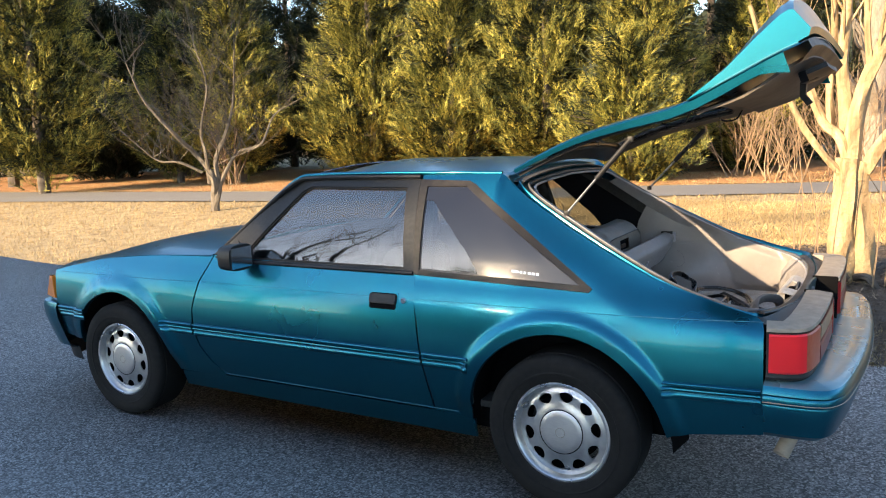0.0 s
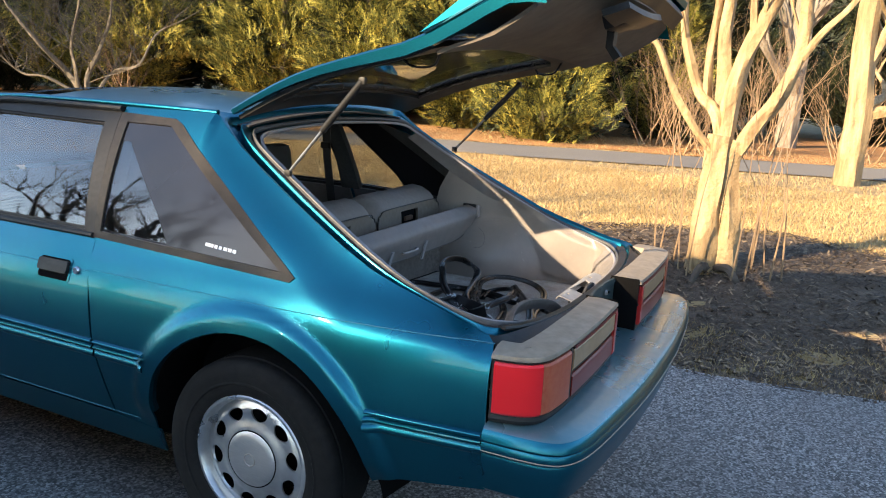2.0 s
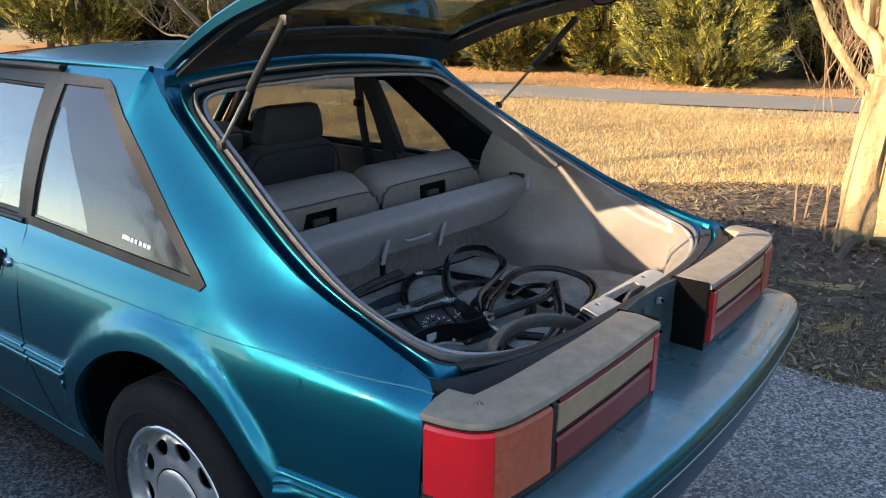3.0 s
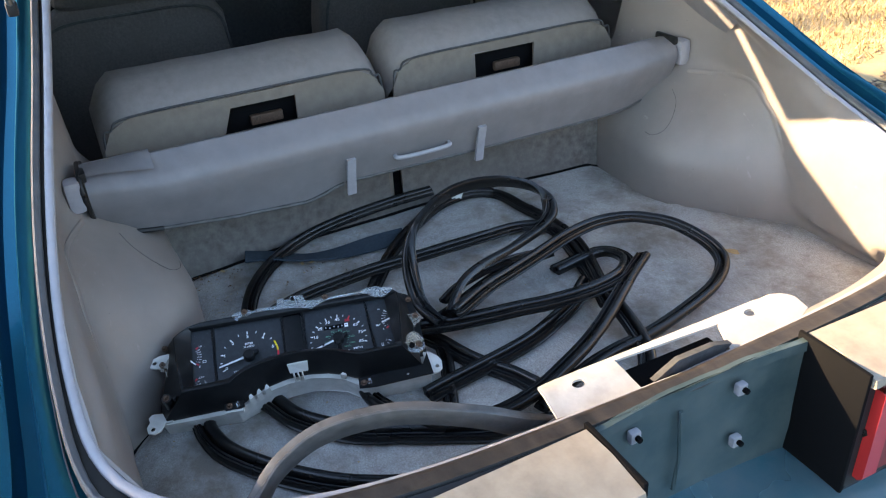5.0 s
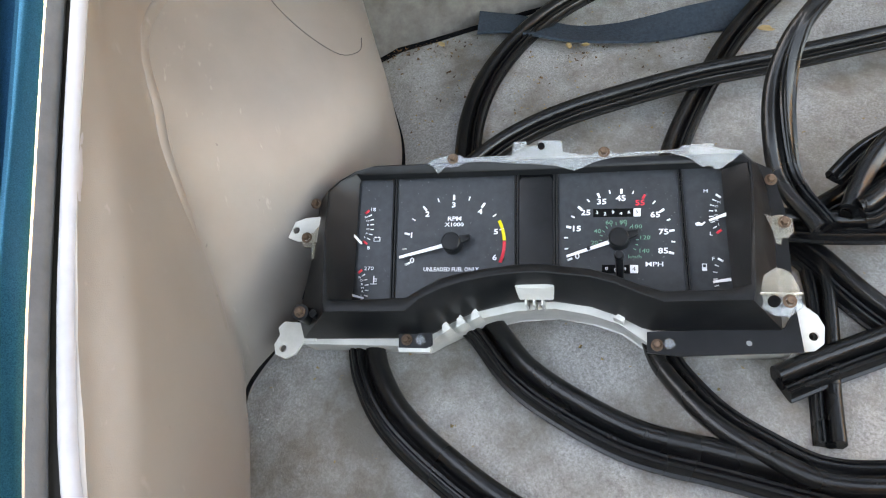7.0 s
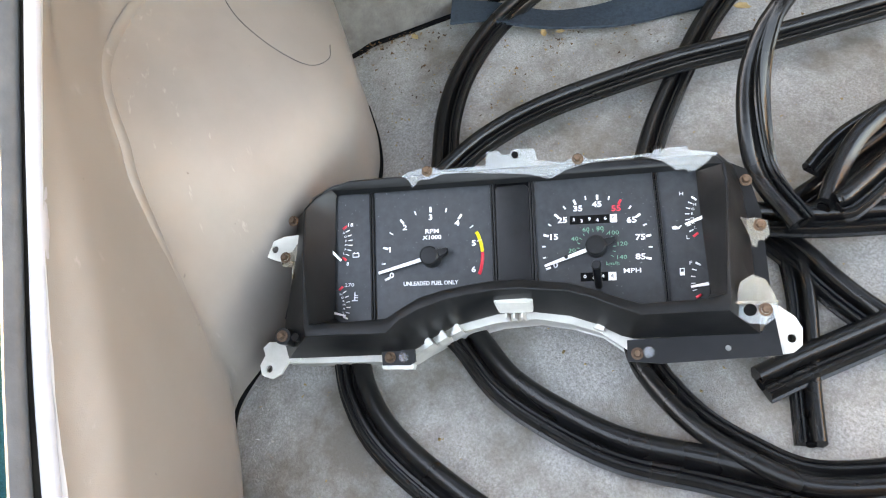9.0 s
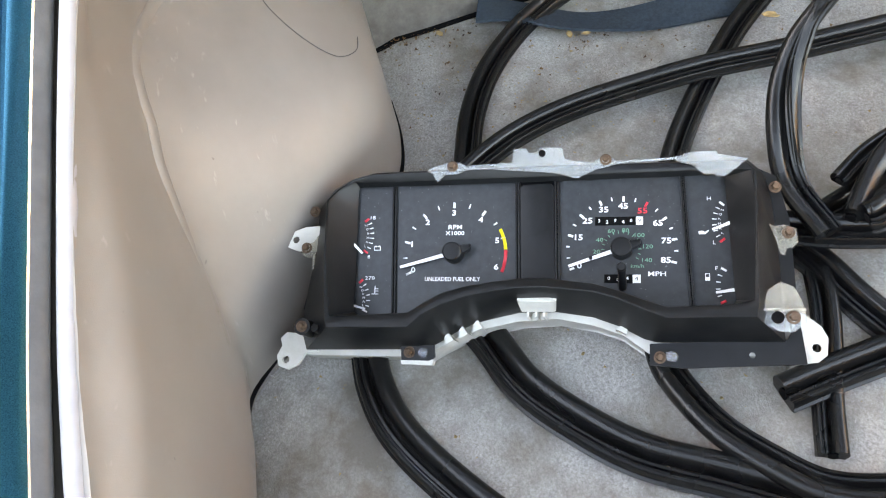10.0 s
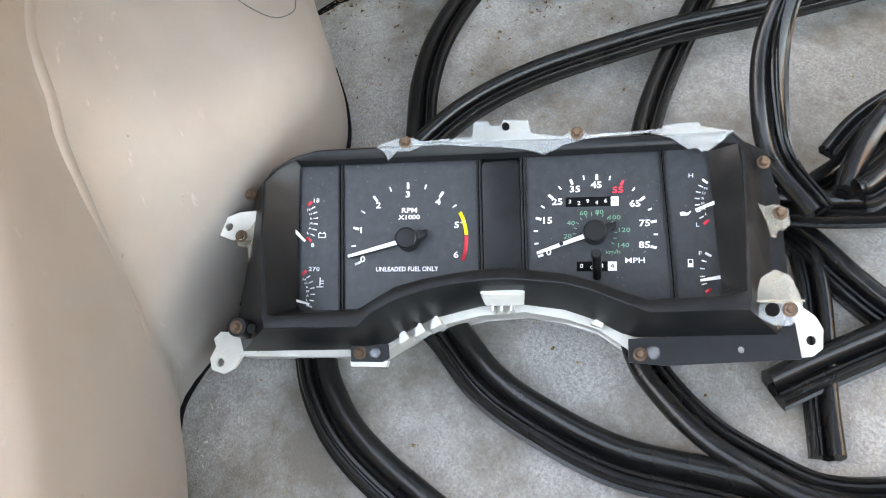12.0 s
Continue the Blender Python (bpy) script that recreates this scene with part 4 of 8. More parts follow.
part("tail_seal", sweep(tail, [(-0.017, -0.006), (-0.012, 0.001), (-0.003, 0.004), (0.006, 0.003), (0.014, 0.005), (0.018, 0.0), (0.017, -0.006)]), TAIL_RUBBER, car, "dirt-browned rubber seal across the tail")
# thin grey line puts the highlight of the flange's edge into colour
part("flange_edge", sweep(rim_loop(0.290, -0.0105), circle(0.0010, 6), closed=True), RUBBER_GREY, car, "thin pale line drawn for the highlight on the body flange")

# ---- the raised hatch ----
HINGE, LID_A = Vector((-0.29, 0, 1.318)), radians(19.0)
U, WN = Vector((math.cos(LID_A), 0, math.sin(LID_A))), Vector((-math.sin(LID_A), 0, math.cos(LID_A)))
LID_W = [(-0.06, -0.02), (0.0, 0.0), (0.3, 0.022), (0.55, 0.004), (0.75, -0.016), (0.95, 0.002), (1.08, 0.018), (1.25, 0.03)]


def lid(u, v, w=0.0):
    edge = lid_half(u)
    crown = 0.045 * (1 - min(1, abs(v) / max(edge, 0.01)) ** 2.2)
    return HINGE + U * u + Vector((0, v, 0)) + WN * (smooth_table(LID_W, u) + crown + w)


def lid_half(u):
    return lerp_table([(-0.05, 0.545), (0.0, 0.56), (0.35, 0.615), (0.75, 0.69), (1.0, 0.725), (1.12, 0.73), (1.25, 0.70)], u)


hatch = new("hatch")
hatch.parent = car
hatch["label"] = "raised hatch lid with a low rear spoiler"
side_u = [0.0, 0.2, 0.4, 0.6, 0.8, 0.95, 1.08]
outline = [(u, -lid_half(u)) for u in side_u] + [(1.17, -0.66), (1.20, -0.40), (1.21, 0.0), (1.20, 0.40), (1.17, 0.66)] + [(u, lid_half(u)) for u in side_u[::-1]]
g_out = [(0.085, -0.50), (0.085, 0.50), (0.72, 0.585), (0.755, 0.50), (0.765, 0.0), (0.755, -0.50), (0.72, -0.585)]
part("lid_skin", sheet(outline, lid, 0.05, holes=[g_out], thick=0.004), TEAL, hatch)
# folded side skirts
for s in (-1, 1):
    us = [0.0, 0.1, 0.2, 0.3, 0.4, 0.5, 0.6, 0.7, 0.8, 0.9, 0.97, 1.03, 1.08, 1.12]
    dp = [0.020, 0.022, 0.024, 0.026, 0.028, 0.030, 0.034, 0.036, 0.036, 0.036, 0.034, 0.036, 0.055, 0.075]
    l0 = [lid(u, s * lid_half(u)) for u in us]
    l1 = [lid(u, s * (lid_half(u) + 0.006), -0.006) for u in us]
    l2 = [lid(u, s * (lid_half(u) + 0.004), -d) for u, d in zip(us, dp)]
    l3 = [lid(u, s * (lid_half(u) - 0.022), -d - 0.002) for u, d in zip(us, dp)]
    part("lid_skirt", lofted([l0, l1, l2, l3]), TEAL, hatch)
# inner frame round the glass
g_in = [(0.125, -0.465), (0.125, 0.465), (0.690, 0.545), (0.718, 0.47), (0.728, 0.0), (0.718, -0.47), (0.690, -0.545)]
inner_out = [(u, -lid_half(u) + 0.018) for u in (0.005, 0.2, 0.4, 0.6, 0.78)] + [(0.795, 0.0)] + [(u, lid_half(u) - 0.018) for u in (0.78, 0.6, 0.4, 0.2, 0.005)]
part("inner_frame", sheet(inner_out, lambda u, v: lid(u, v, -0.030), 0.05, holes=[g_in], thick=0.012), BLACK_TRIM, hatch, "black inner frame of the hatch")
part("glass_gasket", sweep([lid(u, v, -0.020) for u, v in densify(g_in, 0.05)], circle(0.012, 8), closed=True), RUBBER, hatch)
part("hatch_glass", sheet(g_out, lambda u, v: lid(u, v, -0.002), 0.06, thick=0.004), GLASS, hatch, "tinted rear window glass")
# trim panel under the tail of the lid
trim_out = [(0.785, -lid_half(0.785) + 0.03), (0.95, -0.67), (1.08, -0.68), (1.14, -0.60), (1.165, -0.3), (1.17, 0.0), (1.165, 0.3), (1.14, 0.60), (1.08, 0.68), (0.95, 0.67), (0.785, lid_half(0.785) - 0.03), (0.77, 0.0)]
LID_TRIM = grained("brown_grey_lid_trim", (0.062, 0.048, 0.037), (0.115, 0.092, 0.072), 18, 0.7, 3, 0.2, 0.002)
part("trim_panel", sheet(trim_out, lambda u, v: lid(u, v, -0.050 - 0.02 * sstep(0.8, 0.95, u) * (1 - sstep(0.95, 1.16, u))), 0.05, thick=0.010), LID_TRIM, hatch, "brown-grey inner trim of the hatch")
part("tail_closing", lofted([[lid(1.17 + 0.03 * math.cos(v), v, 0.0) for v in np.linspace(-0.66, 0.66, 24)], [lid(1.175 + 0.03 * math.cos(v), v, -0.03) for v in np.linspace(-0.66, 0.66, 24)], [lid(1.125 + 0.03 * math.cos(v), v, -0.062) for v in np.linspace(-0.66, 0.66, 24)]]), BLACK_TRIM, hatch)
# spoiler: ramp, crest and tail face
vs = np.linspace(-0.715, 0.715, 30)
def sp_row(f):
    return [f(v) for v in vs]
def crest(v):
    return 0.135 + 0.030 * (1 - (v / 0.715) ** 2) - 0.02 * sstep(0.62, 0.715, abs(v))
rows = [sp_row(lambda v: lid(0.775 + 0.02 * math.cos(v * 2), v, 0.003)),
        sp_row(lambda v: lid(0.93, v, 0.048 - 0.01 * sstep(0.6, 0.715, abs(v)))),
        sp_row(lambda v: lid(1.06, v, crest(v) * 0.72)),
        sp_row(lambda v: lid(1.145, v, crest(v) * 0.97)),
        sp_row(lambda v: lid(1.172, v, crest(v))),
        sp_row(lambda v: lid(1.188, v, crest(v) * 0.94)),
        sp_row(lambda v: lid(1.218, v, 0.030)),
        sp_row(lambda v: lid(1.205, v, 0.010))]
bm = lofted(rows)
bm.verts.ensure_lookup_table()
for col in (0, 29):
    loop = [bm.verts[r * 30 + col] for r in range(8)]
    bm.faces.new(loop)
bmesh.ops.recalc_face_normals(bm, faces=bm.faces[:])
part("spoiler", bm, TEAL, hatch, "teal ducktail spoiler")
# left seam is coloured pale for its highlight, the right one black
for s in (-1, 1):
    part("spoiler_seam", tube([lid(u, s * (lid_half(u) + 0.004), 0.004) for u in np.linspace(0.78, 1.17, 16)], 0.0035, 6), PINSTRIPE if s < 0 else BLACK_TRIM, hatch)
# latch gear, brake lamp pod and cables
part("latch_box", box((0.07, 0.16, 0.05), lid(1.11, 0.0, -0.10), 0.012, Matrix.Rotation(-LID_A, 4, "Y")), BLACK_TRIM, hatch, "black hatch latch")
part("latch_claw", sweep([lid(1.08, 0.02, -0.11), lid(1.06, 0.02, -0.16), lid(1.075, 0.02, -0.205)], [(-0.012, -0.02), (0.012, -0.02), (0.012, 0.02), (-0.012, 0.02)], up=(0, 1, 0)), BLACK_TRIM, hatch)
part("latch_cover", sheet([(1.12, -0.24), (1.195, -0.22), (1.20, 0.0), (1.195, 0.22), (1.12, 0.24), (1.10, 0.0)], lambda u, v: lid(u, v, -0.075 - 0.03 * math.cos(v * 5)), 0.03, thick=0.02), BLACK_TRIM, hatch)
for s in (-1, 1):
    part("defroster_cable", tube(smooth_line([lid(0.62, s * 0.55, -0.03), lid(0.64, s * 0.53, -0.065), lid(0.70, s * 0.52, -0.075), lid(0.74, s * 0.53, -0.04)], 6), 0.004, 6), RUBBER, hatch)
# struts: body and rod
def strut(a, b, parent):
    a, b = Vector(a), Vector(b)
    s = new("gas_strut")
    s.parent = parent
    part("cylinder", tube([b, b.lerp(a, 0.52)], 0.0105, 12), BLACK_TRIM, s)
    part("piston_rod", tube([b.lerp(a, 0.50), a], 0.0048, 8), STEEL, s, "thin bare steel rod")
    part("ball_end", box((0.022, 0.016, 0.022), a, 0.005), BLACK_TRIM, s)
    part("ball_end", box((0.022, 0.016, 0.022), b, 0.005), BLACK_TRIM, s)


strut((-0.048, -0.588, 1.140), (0.22, -0.610, 1.428), car)
strut((-0.048, 0.588, 1.140), (0.22, 0.610, 1.428), car)
# top flange of the plate recess, up to the weatherstrip
ys_r = np.linspace(-0.158, 0.158, 14)
part("recess_flange", lofted([[Vector((0.787, y, 0.786)) for y in ys_r], [Vector((0.795, y, 0.7945)) for y in ys_r], [Vector((0.8085 - 0.015 * math.cos(y * 8), y, 0.794)) for y in ys_r], [Vector((0.8095 - 0.015 * math.cos(y * 8), y, 0.780)) for y in ys_r]]), TEAL_DULL, car)


# ---- cabin ----
FLOOR_Z = 0.628


def floor_half(x):
    return smooth_table([(-0.10, 0.468), (0.0, 0.465), (0.07, 0.460), (0.13, 0.456), (0.18, 0.463), (0.22, 0.486), (0.28, 0.532), (0.35, 0.582), (0.385, 0.612), (0.42, 0.620), (0.48, 0.618), (0.60, 0.615), (0.72, 0.56)], x)


def trim_y(x, z):
    """Half-width of the cargo side trim: an upright panel above, a rounded wheel housing below."""
    top = 0.618 + 0.06 * (z - 0.88) - 0.20 * max(0, (x - 0.60)) ** 1.3 * 3
    bulge = floor_half(x)
    zc = smooth_table([(-0.2, 0.90), (0.10, 0.875), (0.20, 0.870), (0.26, 0.860), (0.30, 0.830), (0.345, 0.755), (0.375, 0.69), (0.42, 0.655), (0.7, 0.645)], x)
    s = math.sin(min(1, max(0, (zc - z) / max(0.02, min(0.175, zc - 0.634)))) * math.pi / 2) ** 1.6
    top -= 0.050 * sstep(0.18, -0.06, x)
    wz = w_z(x)
    wy = lerp_table([(p[0], -p[1]) for p in W_LINE[3:14]], x)
    top = top + (wy - top) * sstep(wz - 0.035, wz - 0.004, z)
    return top + (bulge - top) * s + 0.003 * noise.noise((x * 7, z * 7, 1))


def w_z(x):
    return lerp_table([(p[0], p[2]) for p in W_LINE[3:14]], x)


top_edge = [(x, w_z(x) - 0.002) for x in (0.655, 0.62, 0.58, 0.50, 0.40, 0.30, 0.20, 0.10, 0.03)]
trim_poly = [(-0.015, 1.085), (-0.06, 1.05), (-0.10, 0.97), (-0.115, 0.90), (-0.12, 0.62), (0.10, 0.615), (0.40, 0.615), (0.665, 0.615)] + top_edge
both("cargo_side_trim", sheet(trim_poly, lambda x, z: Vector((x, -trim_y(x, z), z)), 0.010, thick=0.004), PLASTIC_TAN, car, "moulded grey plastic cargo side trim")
# rear sill inside
sill_a = [p + Vector((0, 0, -0.006)) for p in Ws if p.x > 0.635 and p.y < 0.001]
sill_b = [Vector((p.x - 0.045, p.y * 0.985, 0.735)) for p in sill_a]
sill_c = [Vector((p.x - 0.055, p.y * 0.98, 0.62)) for p in sill_a]
both("rear_sill_trim", lofted([sill_a, sill_b, sill_c]), PLASTIC_GREY, car)
# thread-like seam and access door outline on the housings
both("access_flap_seam", tube(smooth_line([(0.1100, -0.5385, 0.8225), (0.1345, -0.5280, 0.8097), (0.1530, -0.5070, 0.7868), (0.1562, -0.4845, 0.7632), (0.1403, -0.4682, 0.7517), (0.1235, -0.4644, 0.7536)], 5), 0.00042, 5), FABRIC_DARK, car)
RIDGE = [(0.10, 0.846), (0.155, 0.8515), (0.195, 0.8565), (0.224, 0.8585), (0.240, 0.8565), (0.2584, 0.8485), (0.279, 0.832), (0.3003, 0.8142), (0.326, 0.780), (0.346, 0.752), (0.368, 0.722), (0.386, 0.700)]
bead = [(0.0095 * math.cos(a), 0.0036 * math.sin(a)) for a in np.linspace(0, 2 * math.pi, 13)[:-1]]
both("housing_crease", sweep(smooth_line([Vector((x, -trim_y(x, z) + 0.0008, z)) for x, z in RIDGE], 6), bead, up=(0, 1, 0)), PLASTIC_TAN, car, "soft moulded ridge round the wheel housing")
# cargo floor carpet
cf = [(x, -floor_half(x) - 0.022) for x in (-0.085, -0.02, 0.05, 0.10, 0.14, 0.18, 0.22, 0.26, 0.30, 0.34, 0.37, 0.41, 0.45, 0.60, 0.70)]
cf = cf + [(x, -y) for x, y in cf[::-1]]


def carpet_z(x, y):
    edge = floor_half(x) - abs(y)
    roll = -0.010 * (1 - sstep(0.0, 0.03, edge))
    return Vector((x, y, FLOOR_Z + roll + 0.0035 * noise.noise((x * 9, y * 9, 0)) + 0.006 * noise.noise((x * 2.5, y * 2.5, 4))))


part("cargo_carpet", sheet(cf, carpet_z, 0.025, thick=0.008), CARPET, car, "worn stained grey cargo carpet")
# flat black tube put in for the shade between carpet edge and housing
for s in (-1,):
    part("carpet_edge_gap", tube(smooth_line([(x, s * (floor_half(x) - 0.001), FLOOR_Z - 0.0005 + 0.0035 * noise.noise((x * 9, s * floor_half(x) * 9, 0)) + 0.006 * noise.noise((x * 2.5, s * floor_half(x) * 2.5, 4))) for x in np.linspace(0.07, 0.60, 24)], 3), 0.0055, 8, 0.4), LINER, car)
# loose pile of the carpet
rng = random.Random(77)
V, Fc = [], []
for k in range(45000):
    x = rng.uniform(-0.04, 0.66)
    y = rng.uniform(-1, 1) * (floor_half(x) - 0.008)
    p = carpet_z(x, y) + Vector((0, 0, -0.0008))
    a, h, w = rng.uniform(0, 6.28), rng.uniform(0.0014, 0.0036), rng.uniform(0.00030, 0.0006)
    s = Vector((math.cos(a), math.sin(a), 0)) * w
    tip = Vector((rng.gauss(0, 1), rng.gauss(0, 1), 0)) * h * 0.9 + Vector((0, 0, h))
    V += [p - s, p + s, p + tip]
    Fc.append((3 * k, 3 * k + 1, 3 * k + 2))
me = bpy.data.meshes.new("carpet_nap")
me.from_pydata([tuple(v) for v in V], [], Fc)
me.materials.append(PILE)
pile = new("carpet_nap", me)
pile.parent = car
pile["label"] = "fuzzy grey carpet pile with dark grit"
# panel rising in front of the floor
SEAT_BASE = grained("grey_seat_base_panel", (0.085, 0.075, 0.068), (0.185, 0.167, 0.152), 60, 0.95, 5, 0.5, 0.002, fine=420, spec=0.12)
part("seat_back_carpet", sheet([(-0.50, 0.615), (0.50, 0.615), (0.50, 0.86), (-0.50, 0.86)], lambda y, z: Vector((-0.062 + 0.034 * abs(y / 0.46) ** 1.3 - 0.06 * (z - 0.63) + 0.005 * noise.noise((y * 5, z * 5, 2)), y, z)), 0.04, holes=[[(-0.022, 0.655), (0.006, 0.655), (0.006, 0.80), (-0.022, 0.80)]], thick=0.006), SEAT_BASE, car, "plain grey panel on the seat base")
part("belt_slot", box((0.02, 0.05, 0.17), (-0.092, -0.008, 0.73), 0.003), LINER, car)

# thin black tube laid along the fold as its crease shade
part("fold_gap", tube([(-0.060 + 0.034 * abs(y / 0.46) ** 1.3 + 0.001, y, carpet_z(-0.03, y).z + 0.001) for y in np.linspace(-0.468, 0.468, 60)], 0.0032, 6), LINER, car, "black strip put in for the fold's shade where the carpet meets the panel")

# cargo cover roll across the opening
cover = new("cargo_cover")
cover.parent = car
cover["label"] = "grey roller cargo cover"
HEM = [(-0.565, 0.815), (-0.545, 0.800), (-0.50, 0.790), (-0.47, 0.785), (-0.355, 0.772), (-0.225, 0.763), (-0.20, 0.768), (-0.16, 0.780), (0.10, 0.776), (0.40, 0.775), (0.47, 0.780), (0.565, 0.805)]


def cover_section(y):
    """The rolled cover, flat on top, with its loose panel hanging down in front."""
    h = lerp_table(HEM, y)
    tip = 0.014 * sstep(0.44, 0.565, abs(y))
    wave = 0.003 * noise.noise((y * 6, 0, 8))
    return [(0.012, 0.872), (0.016, 0.894), (0.030, 0.908), (0.046, 0.912), (0.074, 0.890 + tip), (0.085, 0.877 + tip), (0.087, 0.866 + tip), (0.081 + wave, 0.846 + tip),
            (0.066 + wave, 0.5 * (0.846 + h)), (0.055 + wave, h + 0.010), (0.052, h), (0.048, h), (0.048, h + 0.02), (0.050, 0.85)]


bm = bmesh.new()
rows = []
for k in range(57):
    y = -0.565 + 1.13 * k / 56
    rows.append([bm.verts.new((x, y, z)) for x, z in cover_section(y)])
m_sec = len(rows[0])
for a, b in zip(rows, rows[1:]):
    for j in range(m_sec):
        bm.faces.new((a[j], a[(j + 1) % m_sec], b[(j + 1) % m_sec], b[j]))
bm.faces.new(rows[0][::-1])
bm.faces.new(rows[-1])
bmesh.ops.recalc_face_normals(bm, faces=bm.faces[:])
part("cover_roll", bm, PLASTIC_GREY, cover)
part("cover_hem", tube(smooth_line([(0.030, -0.568, 0.916), (0.070, -0.570, 0.912), (0.088, -0.571, 0.893), (0.084, -0.569, 0.862), (0.066, -0.565, 0.825), (0.057, -0.548, 0.800), (0.055, -0.50, 0.789), (0.055, -0.47, 0.784)], 6), 0.0042, 8), BLACK_TRIM, cover)
part("cover_hem", tube([(0.055, y, lerp_table(HEM, y) - 0.001) for y in np.linspace(-0.48, -0.155, 26)], 0.0034, 8), RUBBER_GREY, cover)
part("cover_hem", tube([(0.054, y, lerp_table(HEM, y)) for y in np.linspace(-0.15, 0.55, 30)], 0.0024, 6), RUBBER_GREY, cover)
part("end_flap", lofted([[Vector((x, y, z + 0.0035)) for x, z in ((0.016, 0.896), (0.030, 0.911), (0.046, 0.915), (0.078, 0.894 + 0.014 * sstep(0.44, 0.565, abs(y))))] for y in (-0.566, -0.53, -0.50, -0.462)]), PLASTIC_GREY, cover, "grey flap over the end of the roll")
for y in (-0.565, 0.565):
    s = math.copysign(1, y)
    part("end_peg", box((0.034, 0.026, 0.052), (0.074, y + s * 0.018, 0.884), 0.009), VINYL_WHITE, cover, "white plastic end peg")
    part("end_cap", box((0.060, 0.010, 0.016), (0.050, y, 0.909), 0.004), BLACK_TRIM, cover)
for y in (-0.143, 0.118):
    part("retaining_tab", sweep([(0.078, y, 0.832), (0.068, y, 0.80), (0.058, y, 0.757)], [(-0.008, -0.003), (0.008, -0.003), (0.008, 0.003), (-0.008, 0.003)], up=(1, 0, 0)), VINYL_WHITE, cover, "pale plastic tab")
part("pull_handle", tube(smooth_line([(0.062, -0.056, 0.815), (0.078, -0.053, 0.812), (0.080, 0.0, 0.811), (0.078, 0.046, 0.812), (0.062, 0.050, 0.815)], 5), 0.0042, 8), VINYL_WHITE, cover, "pale wire pull handle")

# rear seat backs, folding in two
def seat_back(y0, y1, recess):
    s = new("rear_seat_back")
    s.parent = car
    s["label"] = "pale grey folding rear seat back"
    h, yc = (y1 - y0) / 2, (y0 + y1) / 2
    face = [(y0 + 0.004, 0.60), (y1 - 0.004, 0.60), (y1 - 0.004, 0.885), (y1 - 0.02, 0.915), (y1 - 0.055, 0.932), (y0 + 0.055, 0.932), (y0 + 0.02, 0.915), (y0 + 0.004, 0.885)]
    part("back_panel", sheet(face, lambda y, z: Vector((-0.074 - 0.006 * sstep(0.88, 0.93, z) + 0.004 * noise.noise((y * 6, z * 6, 3)), y, z)), 0.04, holes=[recess], thick=0.006), FABRIC_TAN, s, "cloth rear face, toned tan-brown for the light's direction")
    prof = [(-0.078, 0.60), (-0.080, 0.915), (-0.086, 0.938), (-0.105, 0.958), (-0.145, 0.978), (-0.190, 0.984), (-0.225, 0.965), (-0.235, 0.92), (-0.235, 0.60)]
    bm = bmesh.new()
    rows = []
    for k in range(25):
        v = -1 + 2 * k / 24
        e = sstep(0.82, 1.0, abs(v))
        rows.append([bm.verts.new((x + (-0.155 - x) * 0.30 * e * e, yc + v * h, z - (0.055 * e * e if z > 0.65 else 0) + 0.004 * noise.noise((v * 3, z * 9, yc)))) for x, z in prof])
    for a, b in zip(rows, rows[1:]):
        for j in range(1, len(prof) - 1):
            bm.faces.new((a[j], a[j + 1], b[j + 1], b[j]))
    bm.faces.new(rows[0])
    bm.faces.new(rows[-1][::-1])
    bmesh.ops.recalc_face_normals(bm, faces=bm.faces[:])
    part("cushion", bm, FABRIC_PALE, s)
    piping = [(y0 + 0.006, 0.62), (y0 + 0.006, 0.885), (y0 + 0.022, 0.917), (y0 + 0.056, 0.934), (yc, 0.936), (y1 - 0.056, 0.934), (y1 - 0.022, 0.917), (y1 - 0.006, 0.885), (y1 - 0.006, 0.62)]
    part("piping", tube(smooth_line([(-0.078, a, b) for a, b in piping], 5), 0.0022, 6), FABRIC_DARK, s)
    ry = sum(p[0] for p in recess) / 4
    part("latch_pocket", box((0.03, 0.16, 0.08), (-0.108, ry, 0.885), 0.004), LINER, s)
    part("latch_bar", box((0.014, 0.06, 0.018), (-0.090, ry + 0.01, 0.878), 0.003), RUST, s, "rusty seat latch")


seat_back(-0.525, -0.006, [(-0.323, 0.858), (-0.185, 0.858), (-0.183, 0.912), (-0.302, 0.912)])
seat_back(0.006, 0.525, [(0.190, 0.862), (0.325, 0.862), (0.330, 0.914), (0.192, 0.914)])


